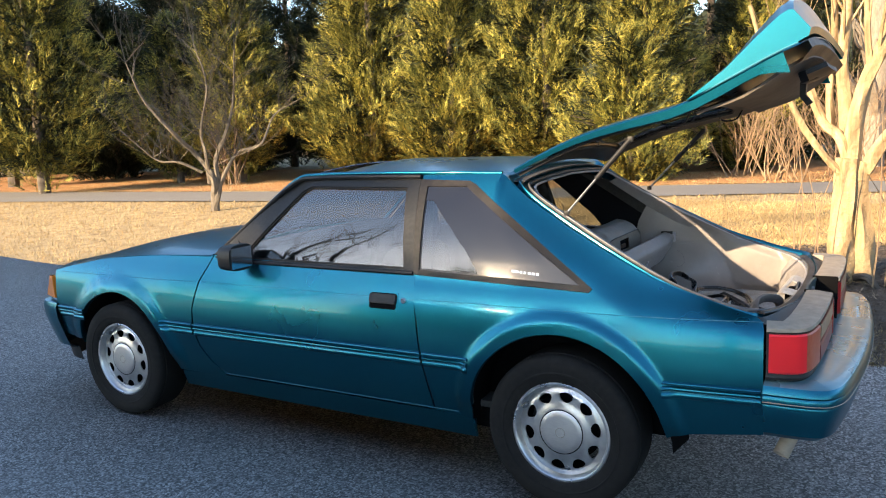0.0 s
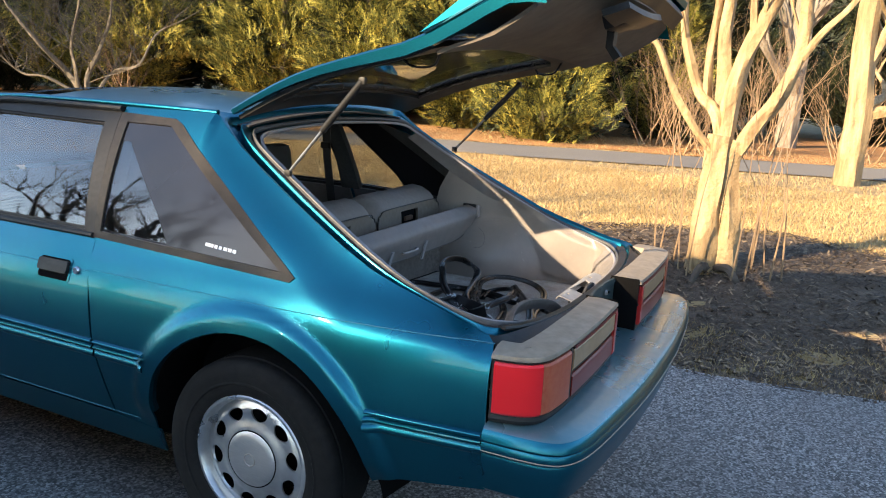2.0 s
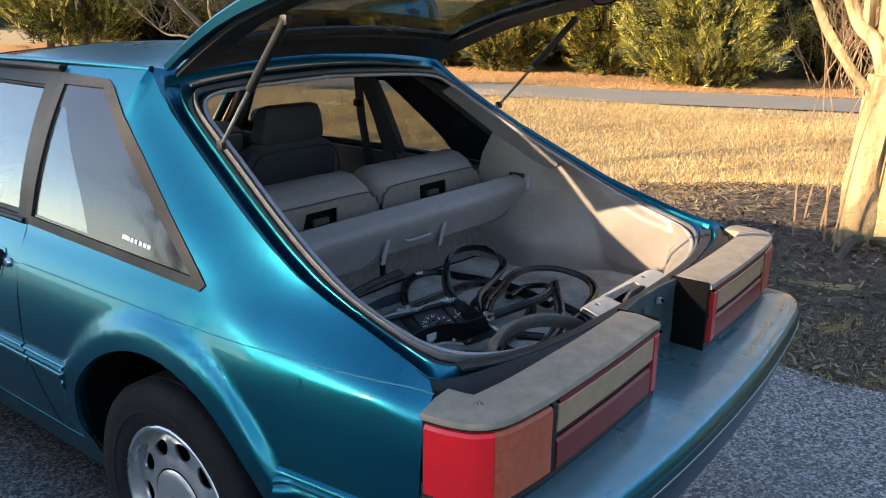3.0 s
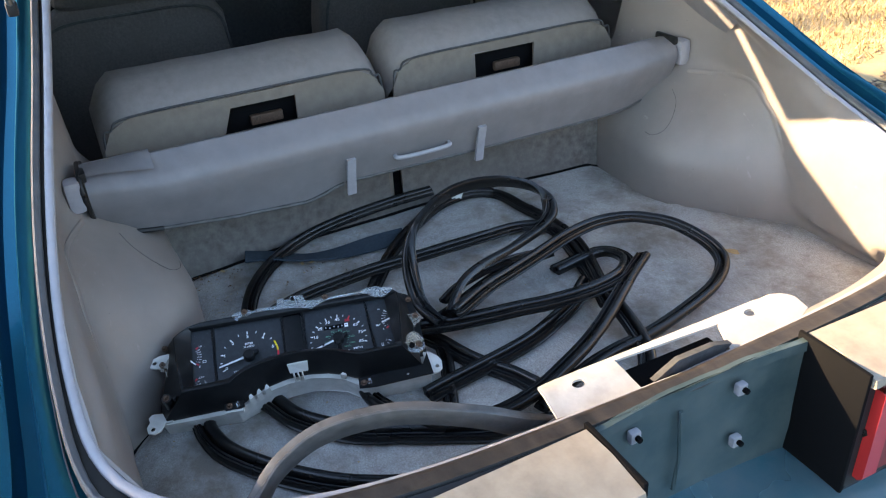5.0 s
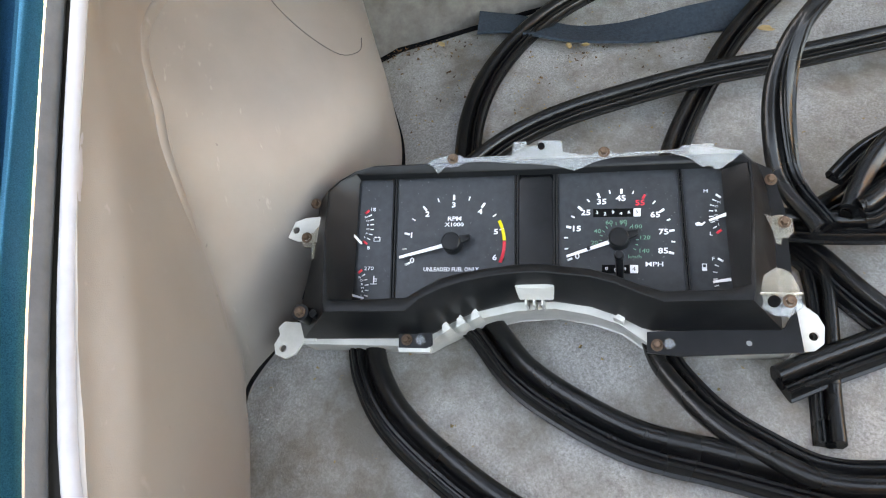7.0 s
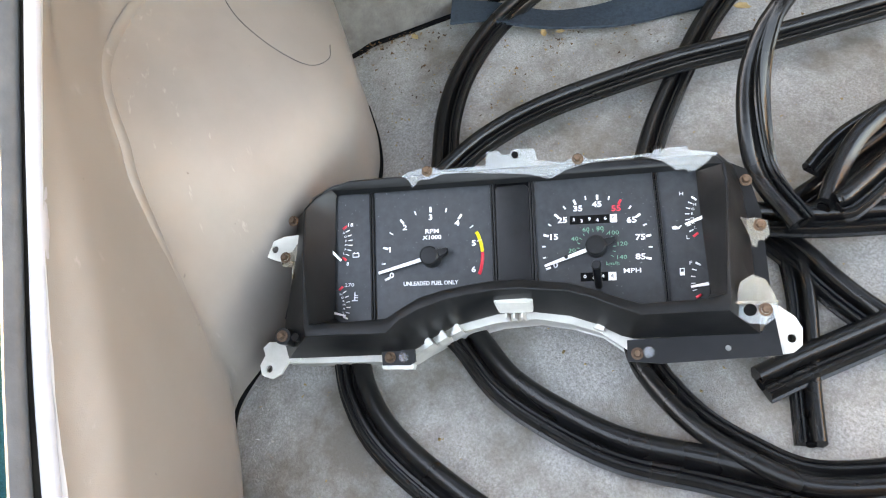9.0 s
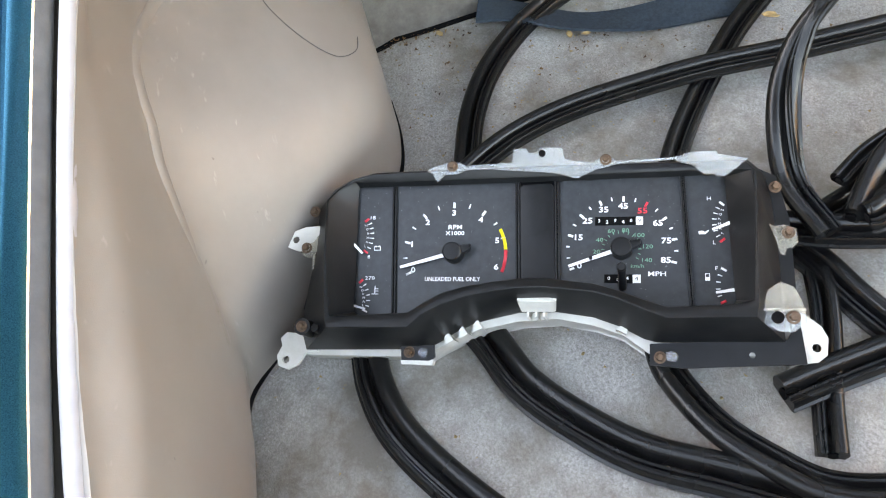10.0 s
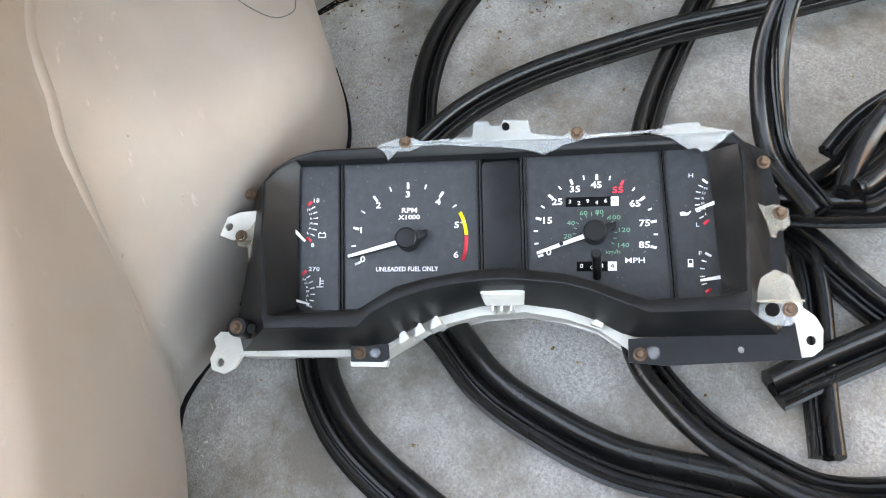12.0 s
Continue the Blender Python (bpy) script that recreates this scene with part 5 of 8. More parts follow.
def front_seat(yc):
    s = new("front_seat")
    s.parent = car
    s["label"] = "grey cloth front seat with a headrest"
    def slab(sec, n=16):
        bm = bmesh.new()
        rings = []
        for x, z, hw, t in sec:
            ring = []
            for k in range(n):
                a = 2 * math.pi * k / n
                c, q = math.cos(a), math.sin(a)
                ring.append(bm.verts.new((x + t * math.copysign(abs(q) ** 0.55, q), yc + hw * math.copysign(abs(c) ** 0.45, c), z)))
            rings.append(ring)
        for A, B in zip(rings, rings[1:]):
            for k in range(n):
                bm.faces.new((A[k], A[(k + 1) % n], B[(k + 1) % n], B[k]))
        bm.faces.new(rings[0][::-1])
        bm.faces.new(rings[-1])
        bmesh.ops.recalc_face_normals(bm, faces=bm.faces[:])
        return bm
    part("seat_backrest", slab([(-1.02, 0.42, 0.24, 0.07), (-0.98, 0.60, 0.25, 0.075), (-0.94, 0.80, 0.25, 0.07), (-0.925, 0.885, 0.242, 0.065), (-0.915, 0.930, 0.215, 0.056), (-0.91, 0.955, 0.165, 0.035)]), FABRIC_GREY, s)
    part("headrest", slab([(-0.915, 0.945, 0.150, 0.035), (-0.908, 0.965, 0.168, 0.052), (-0.902, 1.01, 0.160, 0.056), (-0.897, 1.065, 0.148, 0.050), (-0.895, 1.090, 0.136, 0.040), (-0.895, 1.098, 0.115, 0.022)]), FABRIC_GREY, s)
    part("seat_cushion", box((0.52, 0.50, 0.18), (-1.22, yc, 0.42), 0.05, seg=3), FABRIC_GREY, s)
    part("seat_piping", tube(smooth_line([(-0.868, yc - 0.235, 0.62), (-0.862, yc - 0.235, 0.80), (-0.852, yc - 0.19, 0.915), (-0.85, yc, 0.93), (-0.852, yc + 0.19, 0.915), (-0.862, yc + 0.235, 0.80), (-0.868, yc + 0.235, 0.62)], 5), 0.004, 6), FABRIC_DARK, s)


front_seat(-0.36)
front_seat(0.38)
# dashboard with its vents, centre console, steering wheel
bm = sweep([(0, -0.68, 0), (0, 0.68, 0)], [(1.50, 0.62), (1.52, 0.80), (1.56, 0.90), (1.66, 0.935), (1.85, 0.93), (1.85, 0.55), (1.60, 0.50)], up=(0, 0, 1))
for v in bm.verts:
    v.co.x = -abs(v.co.x)
part("dashboard", bm, FABRIC_DARK, car, "dark dashboard")
part("dash_pad", box((0.03, 1.25, 0.10), (-1.505, 0, 0.85), 0.012), PLASTIC_GREY, car)
for y in (0.10, 0.47, -0.10, -0.47):
    part("air_vent", box((0.012, 0.11, 0.045), (-1.487, y, 0.862), 0.004), LINER, car)
    for k in range(3):
        part("vent_slat", box((0.008, 0.10, 0.004), (-1.480, y, 0.850 + 0.012 * k), 0), PLASTIC_GREY, car)
part("steering_wheel", lathe([(0.185 + 0.015 * math.cos(a), 0.015 * math.sin(a)) for a in np.linspace(0, 2 * math.pi, 9)[:-1]], 32, "y", closed=True), BLACK_TRIM, car).matrix_basis = pose(-1.30, -0.37, 0.80, 0, 0, 90) @ pose(0, 0, 0, 25, 0, 0)
part("steering_boss", box((0.05, 0.32, 0.05), (-1.31, -0.37, 0.80), 0.015), BLACK_TRIM, car)
part("tunnel_console", box((1.0, 0.22, 0.28), (-1.15, 0.01, 0.42), 0.03), FABRIC_DARK, car)
part("cabin_floor", box((1.9, 1.40, 0.03), (-0.95, 0, 0.33), 0.005), FABRIC_DARK, car)
part("firewall", box((0.03, 1.40, 0.65), (-1.86, 0, 0.60), 0.005), LINER, car)
part("rear_seat_cushion", box((0.50, 1.10, 0.16), (-0.42, 0, 0.50), 0.05, seg=3), FABRIC_PALE, car)
part("headliner", sheet([(-1.36, -0.57), (-1.36, 0.57), (-0.27, 0.50), (-0.27, -0.50)], lambda x, y: roof(x, y) + Vector((0, 0, -0.035)), 0.08, thick=0.006), FABRIC_DARK, car)
# inner side walls: door cards, pillar trims and belts
card = [(-1.80, 0.33), (-0.62, 0.33), (-0.66, 0.895), (-1.60, 0.895)]
both("door_card", sheet(card, lambda x, z: Vector((x, -half_width(x, z) + 0.055, z)), 0.08, thick=0.01), PLASTIC_GREY, car)
both("armrest", box((0.40, 0.06, 0.06), (-1.10, -0.735, 0.66), 0.018), PLASTIC_GREY, car)
sail_in = [(-0.64, 0.90), (0.10, 0.880), (-0.10, 0.80), (-0.45, 0.62), (-0.62, 0.33)]
both("rear_side_card", sheet(sail_in, lambda x, z: Vector((x, -half_width(x, z) + 0.05, z)), 0.06, thick=0.01), PLASTIC_GREY, car)
pillar = [(-0.45, 1.235), (-0.27, 1.185), (-0.08, 1.05), (0.10, 0.93), (0.10, 0.885), (0.02, 0.90)]
both("pillar_trim", sheet(pillar, lambda x, z: Vector((x, -half_width(x, z) + 0.050, z)), 0.04, thick=0.008), FABRIC_DARK, car, "dark pillar trim")
both("pillar_trim_upper", lofted([[Vector((x, -half_width(x, z) + 0.085, z - 0.045)) for x, z in ((-0.24, 1.225), (-0.05, 1.09), (0.14, 0.965))], [Vector((x, y, z)) for x, y, z in ((-0.20, -0.512, 1.200), (0.0, -0.56, 1.085), (0.20, -0.603, 0.965))]]), PLASTIC_GREY, car)
both("door_pillar", sheet([(-0.715, 1.27), (-0.655, 1.27), (-0.60, 0.90), (-0.70, 0.90)], lambda x, z: Vector((x, -half_width(x, z) + 0.035, z)), 0.05, thick=0.03), FABRIC_DARK, car)
both("seat_belt", sweep([(-0.70, -0.565, 1.23), (-0.715, -0.60, 1.05), (-0.72, -0.66, 0.80), (-0.72, -0.68, 0.45)], [(-0.022, -0.001), (0.022, -0.001), (0.022, 0.001), (-0.022, 0.001)], up=(0, 1, 0)), FABRIC_DARK, car, "dark seat belt webbing")
both("belt_guide", box((0.05, 0.012, 0.03), (-0.715, -0.585, 1.10), 0.005), BLACK_TRIM, car)
# striker plate in the middle of the rear sill
SP = grained("pale_striker_plate", (0.32, 0.295, 0.265), (0.44, 0.41, 0.375), 40, 0.55, 6, 0.1, 0.001)
plate = [(0.700, -0.160), (0.745, -0.163), (0.760, -0.06), (0.762, 0.06), (0.752, 0.19), (0.738, 0.230), (0.716, 0.228), (0.694, 0.205), (0.682, 0.15), (0.678, -0.09), (0.684, -0.14)]
slot = [(0.705, -0.055), (0.752, -0.050), (0.754, 0.085), (0.712, 0.100)]
h1 = [(0.716 + 0.006 * math.cos(a), -0.114 + 0.009 * math.sin(a)) for a in np.linspace(0, 6.28, 9)[:-1]]
h2 = [(0.714 + 0.006 * math.cos(a), 0.152 + 0.009 * math.sin(a)) for a in np.linspace(0, 6.28, 9)[:-1]]
part("striker_plate", sheet(plate, lambda x, y: Vector((x, y, 0.772 + 0.012 * sstep(0.76, 0.70, x) - 0.02 * sstep(0.700, 0.680, x))), 0.012, holes=[slot, h1, h2], thick=0.003), SP, car, "pale plastic striker cover plate")
part("striker_well", box((0.05, 0.15, 0.05), (0.728, 0.02, 0.735), 0.003), LINER, car)
part("striker_loop", sheet([(-0.02, 0.0), (0.03, 0.0), (0.05, 0.022), (0.03, 0.03), (-0.01, 0.03), (-0.035, 0.012)], lambda a, b: Vector((0.748, 0.02 + a * 1.4, 0.758 + b)), 0.01, thick=0.008), FABRIC_DARK, car)


# ---- instrument cluster lying in the cargo space (its own millimetre frame) ----
DIAL_BLACK = grained("dial_black", (0.008, 0.010, 0.012), (0.024, 0.029, 0.034), 140, 0.42, 14, 0.08, 0.0005, fine=700, spec=0.55)
dust = ramp(DIAL_BLACK, noise_tex(DIAL_BLACK, 520, 2, 0.5), [(0.70, (0, 0, 0)), (0.74, (0.8, 0.8, 0.8))])
area = ramp(DIAL_BLACK, noise_tex(DIAL_BLACK, 16, 3, 0.6), [(0.45, (0.1, 0.1, 0.1)), (0.62, (1, 1, 1))])
link(DIAL_BLACK, mix(DIAL_BLACK, mix(DIAL_BLACK, 1.0, dust, area, "MULTIPLY"), shader(DIAL_BLACK).inputs["Base Color"].links[0].from_socket, (0.16, 0.17, 0.17)), "Base Color")
BEZEL_BLACK = grained("satin_black_bezel", (0.003, 0.0033, 0.0038), (0.010, 0.0108, 0.012), 70, 0.40, 16, 0.16, 0.0005, fine=800, spec=0.26)
WHITE_PLASTIC = grained("white_housing_plastic", (0.46, 0.45, 0.41), (0.64, 0.62, 0.58), 60, 0.45, 12, 0.05, 0.0005)
PRINT_WHITE = principled("white_print", (0.78, 0.79, 0.80), 0.5)
PRINT_GREEN = principled("green_print", (0.10, 0.30, 0.20), 0.5)
PRINT_RED = principled("red_print", (0.72, 0.03, 0.05), 0.5)
PRINT_YELLOW = principled("yellow_print", (0.80, 0.60, 0.02), 0.5)
BROKEN_LENS = principled("cloudy_broken_lens", (0.88, 0.93, 0.95), 0.14, 0.0)
shader(BROKEN_LENS).inputs["Transmission Weight"].default_value = 0.86
shader(BROKEN_LENS).inputs["IOR"].default_value = 1.35
YELLOWED = principled("yellowed_clear_plastic", (0.78, 0.72, 0.62), 0.22, 0.0)
shader(YELLOWED).inputs["Transmission Weight"].default_value = 0.82

CL_O = Vector((0.352, -0.3583, 0.7027))
CL_X, CL_Y, CL_Z = Vector((0.2933, 0.9556, 0.0297)), Vector((-0.8759, 0.2561, 0.4089)), Vector((0.3831, -0.1459, 0.9121))
cluster = thing("instrument_cluster", "black car instrument cluster with a broken lens on carpet", "instrument cluster")
cluster.matrix_world = Matrix(((CL_X.x, CL_Y.x, CL_Z.x, CL_O.x), (CL_X.y, CL_Y.y, CL_Z.y, CL_O.y), (CL_X.z, CL_Y.z, CL_Z.z, CL_O.z), (0, 0, 0, 1)))
MM = 0.001


def mm(bm):
    bmesh.ops.scale(bm, vec=(MM, MM, MM), verts=bm.verts[:])
    return bm


def cpart(name, bm, mat, label="", parent=None, sharp=38):
    return part(name, mm(bm), mat, parent or cluster, label, sharp)


def loop_loft(loops):
    bm = bmesh.new()
    R = [[bm.verts.new(p) for p in l] for l in loops]
    n = len(loops[0])
    for A, B in zip(R, R[1:]):
        for k in range(n):
            bm.faces.new((A[k], A[(k + 1) % n], B[(k + 1) % n], B[k]))
    bmesh.ops.recalc_face_normals(bm, faces=bm.faces[:])
    return bm


# each row: foot at the dial, inner edge of the rim, outer edge of the rim, base
BEZEL_ROWS = (
    ((-140, 42, 2), (-140, 43.5, 7), (-130, 51.2, 10), (-128, 55, 0)),
    ((0, 43, 2), (0, 44.8, 7), (0, 53, 10), (0, 57, 0)),
    ((138, 45, 2), (138, 47, 7), (156, 53, 10), (159, 57, 0)),
    ((142.3, 43, 3), (160, 45, 12), (162.5, 45, 12), (169, 46, 2)),
    ((143, 25, 3), (161, 30, 17), (163, 30, 17.5), (174, 26, 2)),
    ((145, -8, 3), (158, -5, 31), (160, -5, 31.5), (177, -8, 4)),
    ((147.6, -50, 4), (153.5, -57, 50), (156, -61, 54), (178, -55, 8)),
    ((147, -58, 0), (141, -60, 48.5), (154, -69, 55), (178, -80, 12)),
    ((99, -56, 0), (98, -62, 48), (97.6, -70.6, 55), (92, -82, 12)),
    ((84, -51, 0), (82, -56.5, 45), (81.6, -64, 51), (84, -80, 12)),
    ((64, -45, 0), (65, -50, 44), (65, -57, 50), (67, -71, 10)),
    ((48, -41, 0), (48, -45.2, 44), (48, -52.4, 50), (46.8, -64, 9)),
    ((13, -38, 0), (12.7, -41.6, 44), (13.4, -49.3, 50), (20, -60.5, 9)),
    ((-5, -38.5, 0), (-5, -42.2, 44), (-4.3, -50, 50), (-9.5, -61.5, 9)),
    ((-23, -41, 0), (-23, -44.5, 44), (-22, -52.3, 50), (-26, -65.5, 9)),
    ((-42, -44, 0), (-41.6, -47.7, 44), (-40, -55.8, 50), (-44, -70.2, 9)),
    ((-60, -50, 0), (-60, -53, 45), (-58, -62, 51), (-59.5, -78, 9)),
    ((-74, -57, 0), (-72, -60, 46), (-72.8, -70, 52), (-72, -86, 9)),
    ((-86, -62, 0), (-84, -68, 47), (-82, -79.5, 55), (-82, -91, 9)),
    ((-138, -64, 0), (-136, -71.5, 49), (-144, -81.5, 55), (-178, -93, 6)),
    ((-141.3, -62, 4), (-142.5, -72, 53), (-145.5, -75, 55), (-186, -75, 2)),
    ((-142.7, -15, 3), (-156, -20, 34.5), (-158, -20, 34.5), (-181, -28, 1)),
    ((-144, 20, 3), (-164, 26, 17.5), (-166, 27.5, 16.5), (-178, 24, 1)),
    ((-144.5, 39, 3), (-157.5, 37, 12), (-159, 38.2, 11), (-166, 42, 0)),
    ((-143.5, 41.5, 2), (-146, 45, 9), (-147, 46.3, 10), (-149, 51, 0)),
)
FOOT, RIM_IN, RIM_OUT, BASE = ([row[k] for row in BEZEL_ROWS] for k in range(4))


def mid(A, B, t, lift):
    return [(a[0] + (b[0] - a[0]) * t, a[1] + (b[1] - a[1]) * t, a[2] + (b[2] - a[2]) * t + lift) for a, b in zip(A, B)]


cpart("bezel", loop_loft([FOOT, mid(RIM_IN, FOOT, 0.04, 0), RIM_IN, mid(RIM_IN, RIM_OUT, 0.12, 0.8), mid(RIM_IN, RIM_OUT, 0.88, 0.8), RIM_OUT, mid(RIM_OUT, BASE, 0.05, -0.4), BASE, [(x * 0.99, y * 0.99, z - 8) for x, y, z in BASE]]), BEZEL_BLACK, "satin black bezel", sharp=42)

# dial plates between raised dividers
def slab2d(poly, h0, h1, bevel=0.0):
    return extrude_poly(poly, h0, h1, bevel=bevel)


def strip_box(x0, x1, y0, y1, h0, h1, bevel=0.6):
    return slab2d([(x0, y0), (x1, y0), (x1, y1), (x0, y1)], h0, h1, bevel)


arch_low = [(-109, -70), (-86, -71), (-70, -64), (-54, -55), (-31, -46), (-11, -42)]
cpart("dial_plate", slab2d([(-148, -70), (-109.5, -70), (-114.5, 46), (-148, 46)], -4, -0.6), DIAL_BLACK, "battery and temperature gauge face")
cpart("dial_plate", slab2d(arch_low + [(-14, 46), (-113.5, 46)], -4, -0.5), DIAL_BLACK, "tachometer face")
cpart("dial_plate", slab2d([(-8.5, -41), (18, -40), (16, 39), (13, 42), (-8.5, 41.4), (-11.2, 38.4)], -4, 1.2, 0.8), BEZEL_BLACK, "blank centre panel")
cpart("dial_plate", slab2d([(20, -41), (42, -44), (62, -48), (84, -56), (100, -62), (117.6, -62), (111.7, 48), (18, 48)], -4, -0.5), DIAL_BLACK, "speedometer face")
cpart("dial_plate", slab2d([(118.4, -62), (150, -62), (148, 48), (112.5, 48)], -4, -0.6), DIAL_BLACK, "oil and fuel gauge face")
for x0, x1, y0 in ((-114.1, -108.8, -70), (-13.2, -10.4, -42), (18.0, 20.2, -41), (112.0, 118.0, -61)):
    for off in (-1.1, 1.1):
        cpart("divider", slab2d([(x1 + off - 0.75, y0), (x1 + off + 0.75, y0), (x0 + off + 0.75, 45), (x0 + off - 0.75, 45)], -4, 2.4, 0.4), BEZEL_BLACK)
    cpart("divider_groove", slab2d([(x1 - 0.45, y0), (x1 + 0.45, y0), (x0 + 0.45, 45), (x0 - 0.45, 45)], -3.5, 0.6), LINER)
cpart("window_back", slab2d([(-150, -74), (-86, -74), (-70, -67), (-54, -58), (-31, -49), (0, -44), (42, -47), (62, -51), (84, -59), (100, -65), (150, -65), (150, 47), (-150, 47)], -9, -1.2), LINER)


# printing
def letters(text, x, y, size, mat, name="lettering", rot=0.0, bold=0.0, wide=1.25, h=0.0):
    cu = bpy.data.curves.new("letters", "FONT")
    cu.body, cu.size, cu.align_x, cu.align_y = text, size, "CENTER", "CENTER"
    cu.extrude, cu.offset, cu.resolution_u = 0.05, bold, 2
    tmp = bpy.data.objects.new("letters", cu)
    scene.collection.objects.link(tmp)
    me = bpy.data.meshes.new_from_object(tmp.evaluated_get(bpy.context.evaluated_depsgraph_get()))
    bpy.data.objects.remove(tmp)
    bpy.data.curves.remove(cu)
    me.transform(Matrix.Scale(MM, 4) @ Matrix.Translation((x, y, 0.05 + h)) @ Matrix.Rotation(radians(rot), 4, "Z") @ Matrix.Diagonal((wide, 1, 1, 1)))
    me.materials.clear()
    me.materials.append(mat)
    ob = new(name, me)
    ob.parent = cluster
    return ob


def tick(cx, cy, r0, r1, deg, width, mat, name="dial_mark"):
    a = radians(deg)
    d, s = Vector((math.cos(a), math.sin(a))), Vector((-math.sin(a), math.cos(a))) * width / 2
    c = Vector((cx, cy))
    poly = [c + d * r0 - s, c + d * r1 - s, c + d * r1 + s, c + d * r0 + s]
    cpart(name, slab2d([tuple(p) for p in poly], -0.45, 0.12), mat, sharp=0)


def arc_band(cx, cy, r, deg0, deg1, width, mat, sy=1.0, n=10):
    pts = [(cx + rr * math.cos(radians(deg0 + (deg1 - deg0) * k / n)), cy + sy * rr * math.sin(radians(deg0 + (deg1 - deg0) * k / n))) for rr, order in ((r - width / 2, range(n + 1)), (r + width / 2, range(n, -1, -1))) for k in order]
    cpart("dial_band", slab2d(pts, -0.45, 0.12), mat, sharp=0)


# tachometer: 0 at lower left round to 6 at lower right
TX, TY = -62.2, -14.0
def tdeg(v):
    return 203.5 - v * 37.1
for v in range(0, 7):
    if v not in (5, 6):
        tick(TX, TY, 37.6, 42.2, tdeg(v), 1.7, PRINT_WHITE)
    a = radians(tdeg(v))
    if v < 7:
        letters(str(v), TX + 36.0 * math.cos(a), TY + 33.3 * math.sin(a), 6.2, PRINT_WHITE, "numeral", bold=0.12)
for v in (0.5, 1.5, 2.5, 3.5, 4.5):
    tick(TX, TY, 38.6, 42.0, tdeg(v), 0.9, PRINT_WHITE)
arc_band(TX, TY, 41.2, tdeg(4.72), tdeg(5.36), 2.6, PRINT_YELLOW)
arc_band(TX, TY, 41.2, tdeg(5.38), tdeg(6.05), 2.6, PRINT_RED)
tick(TX, TY, 38.8, 42.6, tdeg(5.0), 0.8, PRINT_WHITE)
letters("RPM", TX, 7.6, 5.0, PRINT_WHITE, bold=0.06)
letters("X1000", TX, 2.6, 4.6, PRINT_WHITE, bold=0.06)
letters("UNLEADED FUEL ONLY", -63.0, -34.6, 4.6, PRINT_WHITE, bold=0.10, wide=0.92)
# speedometer
SX, SY = 67.0, -11.3
def sdeg(v):
    return 202.0 - v * 2.548
for v in (0, 15, 25, 35, 45, 55, 65, 75, 85):
    red = v == 55
    tick(SX, SY, 37.6, 41.6, sdeg(v), 1.7, PRINT_RED if red else PRINT_WHITE)
    a = radians(sdeg(v))
    letters(str(v), SX + 33.6 * math.cos(a), SY + 33.8 * math.sin(a), 6.2, PRINT_RED if red else PRINT_WHITE, "numeral", bold=0.12, wide=1.25)
for v in (5, 10, 20, 30, 40, 50, 60, 70, 80):
    tick(SX, SY, 38.6, 41.4, sdeg(v), 1.0, PRINT_WHITE)
for k, v in enumerate((20, 40, 60, 80, 100, 120, 140)):
    x, y = ((-18.3, -1.8), (-16, 7.4), (-7.4, 14.2), (3.2, 14.7), (13.1, 10.8), (19.1, 2.0), (18.4, -8.4))[k]
    letters(str(v), SX + x, SY + y, 4.4, PRINT_GREEN, "numeral", wide=1.3)
for v in range(10, 141, 10):
    tick(SX, SY, 12.6, 14.8, 196 - v * 1.62, 0.45, PRINT_GREEN)
letters("MPH", 93.0, -30.2, 5.0, PRINT_WHITE, bold=0.06, wide=1.35)
letters("km/h", 78.8, -24.2, 4.0, PRINT_GREEN)
# odometers
for x0, x1, y, txt, last in ((47.5, 83.5, 11.0, "32946", "9"), (54.5, 81.5, -33.8, "004", "4")):
    cpart("counter_window", strip_box(x0, x1, y - 3.4, y + 3.4, -0.9, -0.35, 0.2), LINER)
    n = len(txt) + 1
    w = (x1 - x0) / n
    for k, ch in enumerate(txt):
        cpart("counter_drum", strip_box(x0 + k * w + 0.6, x0 + (k + 1) * w - 0.6, y - 3.0, y + 3.0, -0.5, -0.1, 0.2), LINER)
        letters(ch, x0 + (k + 0.5) * w, y - (0.9 if k % 2 else -0.2), 3.7, PRINT_WHITE, "numeral", h=-0.05)
    cpart("counter_drum", strip_box(x1 - w + 0.5, x1 - 0.3, y - 3.2, y + 3.2, -0.5, -0.05, 0.2), PRINT_WHITE, "white counter drum")
    letters(last, x1 - w / 2, y, 4.0, LINER, "numeral", h=0.0)
# small gauges: arcs of marks with their letters
def small_gauge(cx, cy, r, d0, d1, marks, reds, word="", wd=(0, 0)):
    for k in range(marks):
        d = d0 + (d1 - d0) * k / (marks - 1)
        big = k in (0, marks - 1)
        tick(cx, cy, r - (2.2 if big else 1.0), r + 2.2, d, 1.9 if k in reds else (1.4 if big else 0.7), PRINT_RED if k in reds else PRINT_WHITE)
    for k, ch in enumerate(word):
        d = radians(wd[0] + (wd[1] - wd[0]) * k / (len(word) - 1))
        letters(ch, cx + (r - 2.9) * math.cos(d), cy + (r - 2.9) * math.sin(d), 2.5, PRINT_WHITE, rot=0)


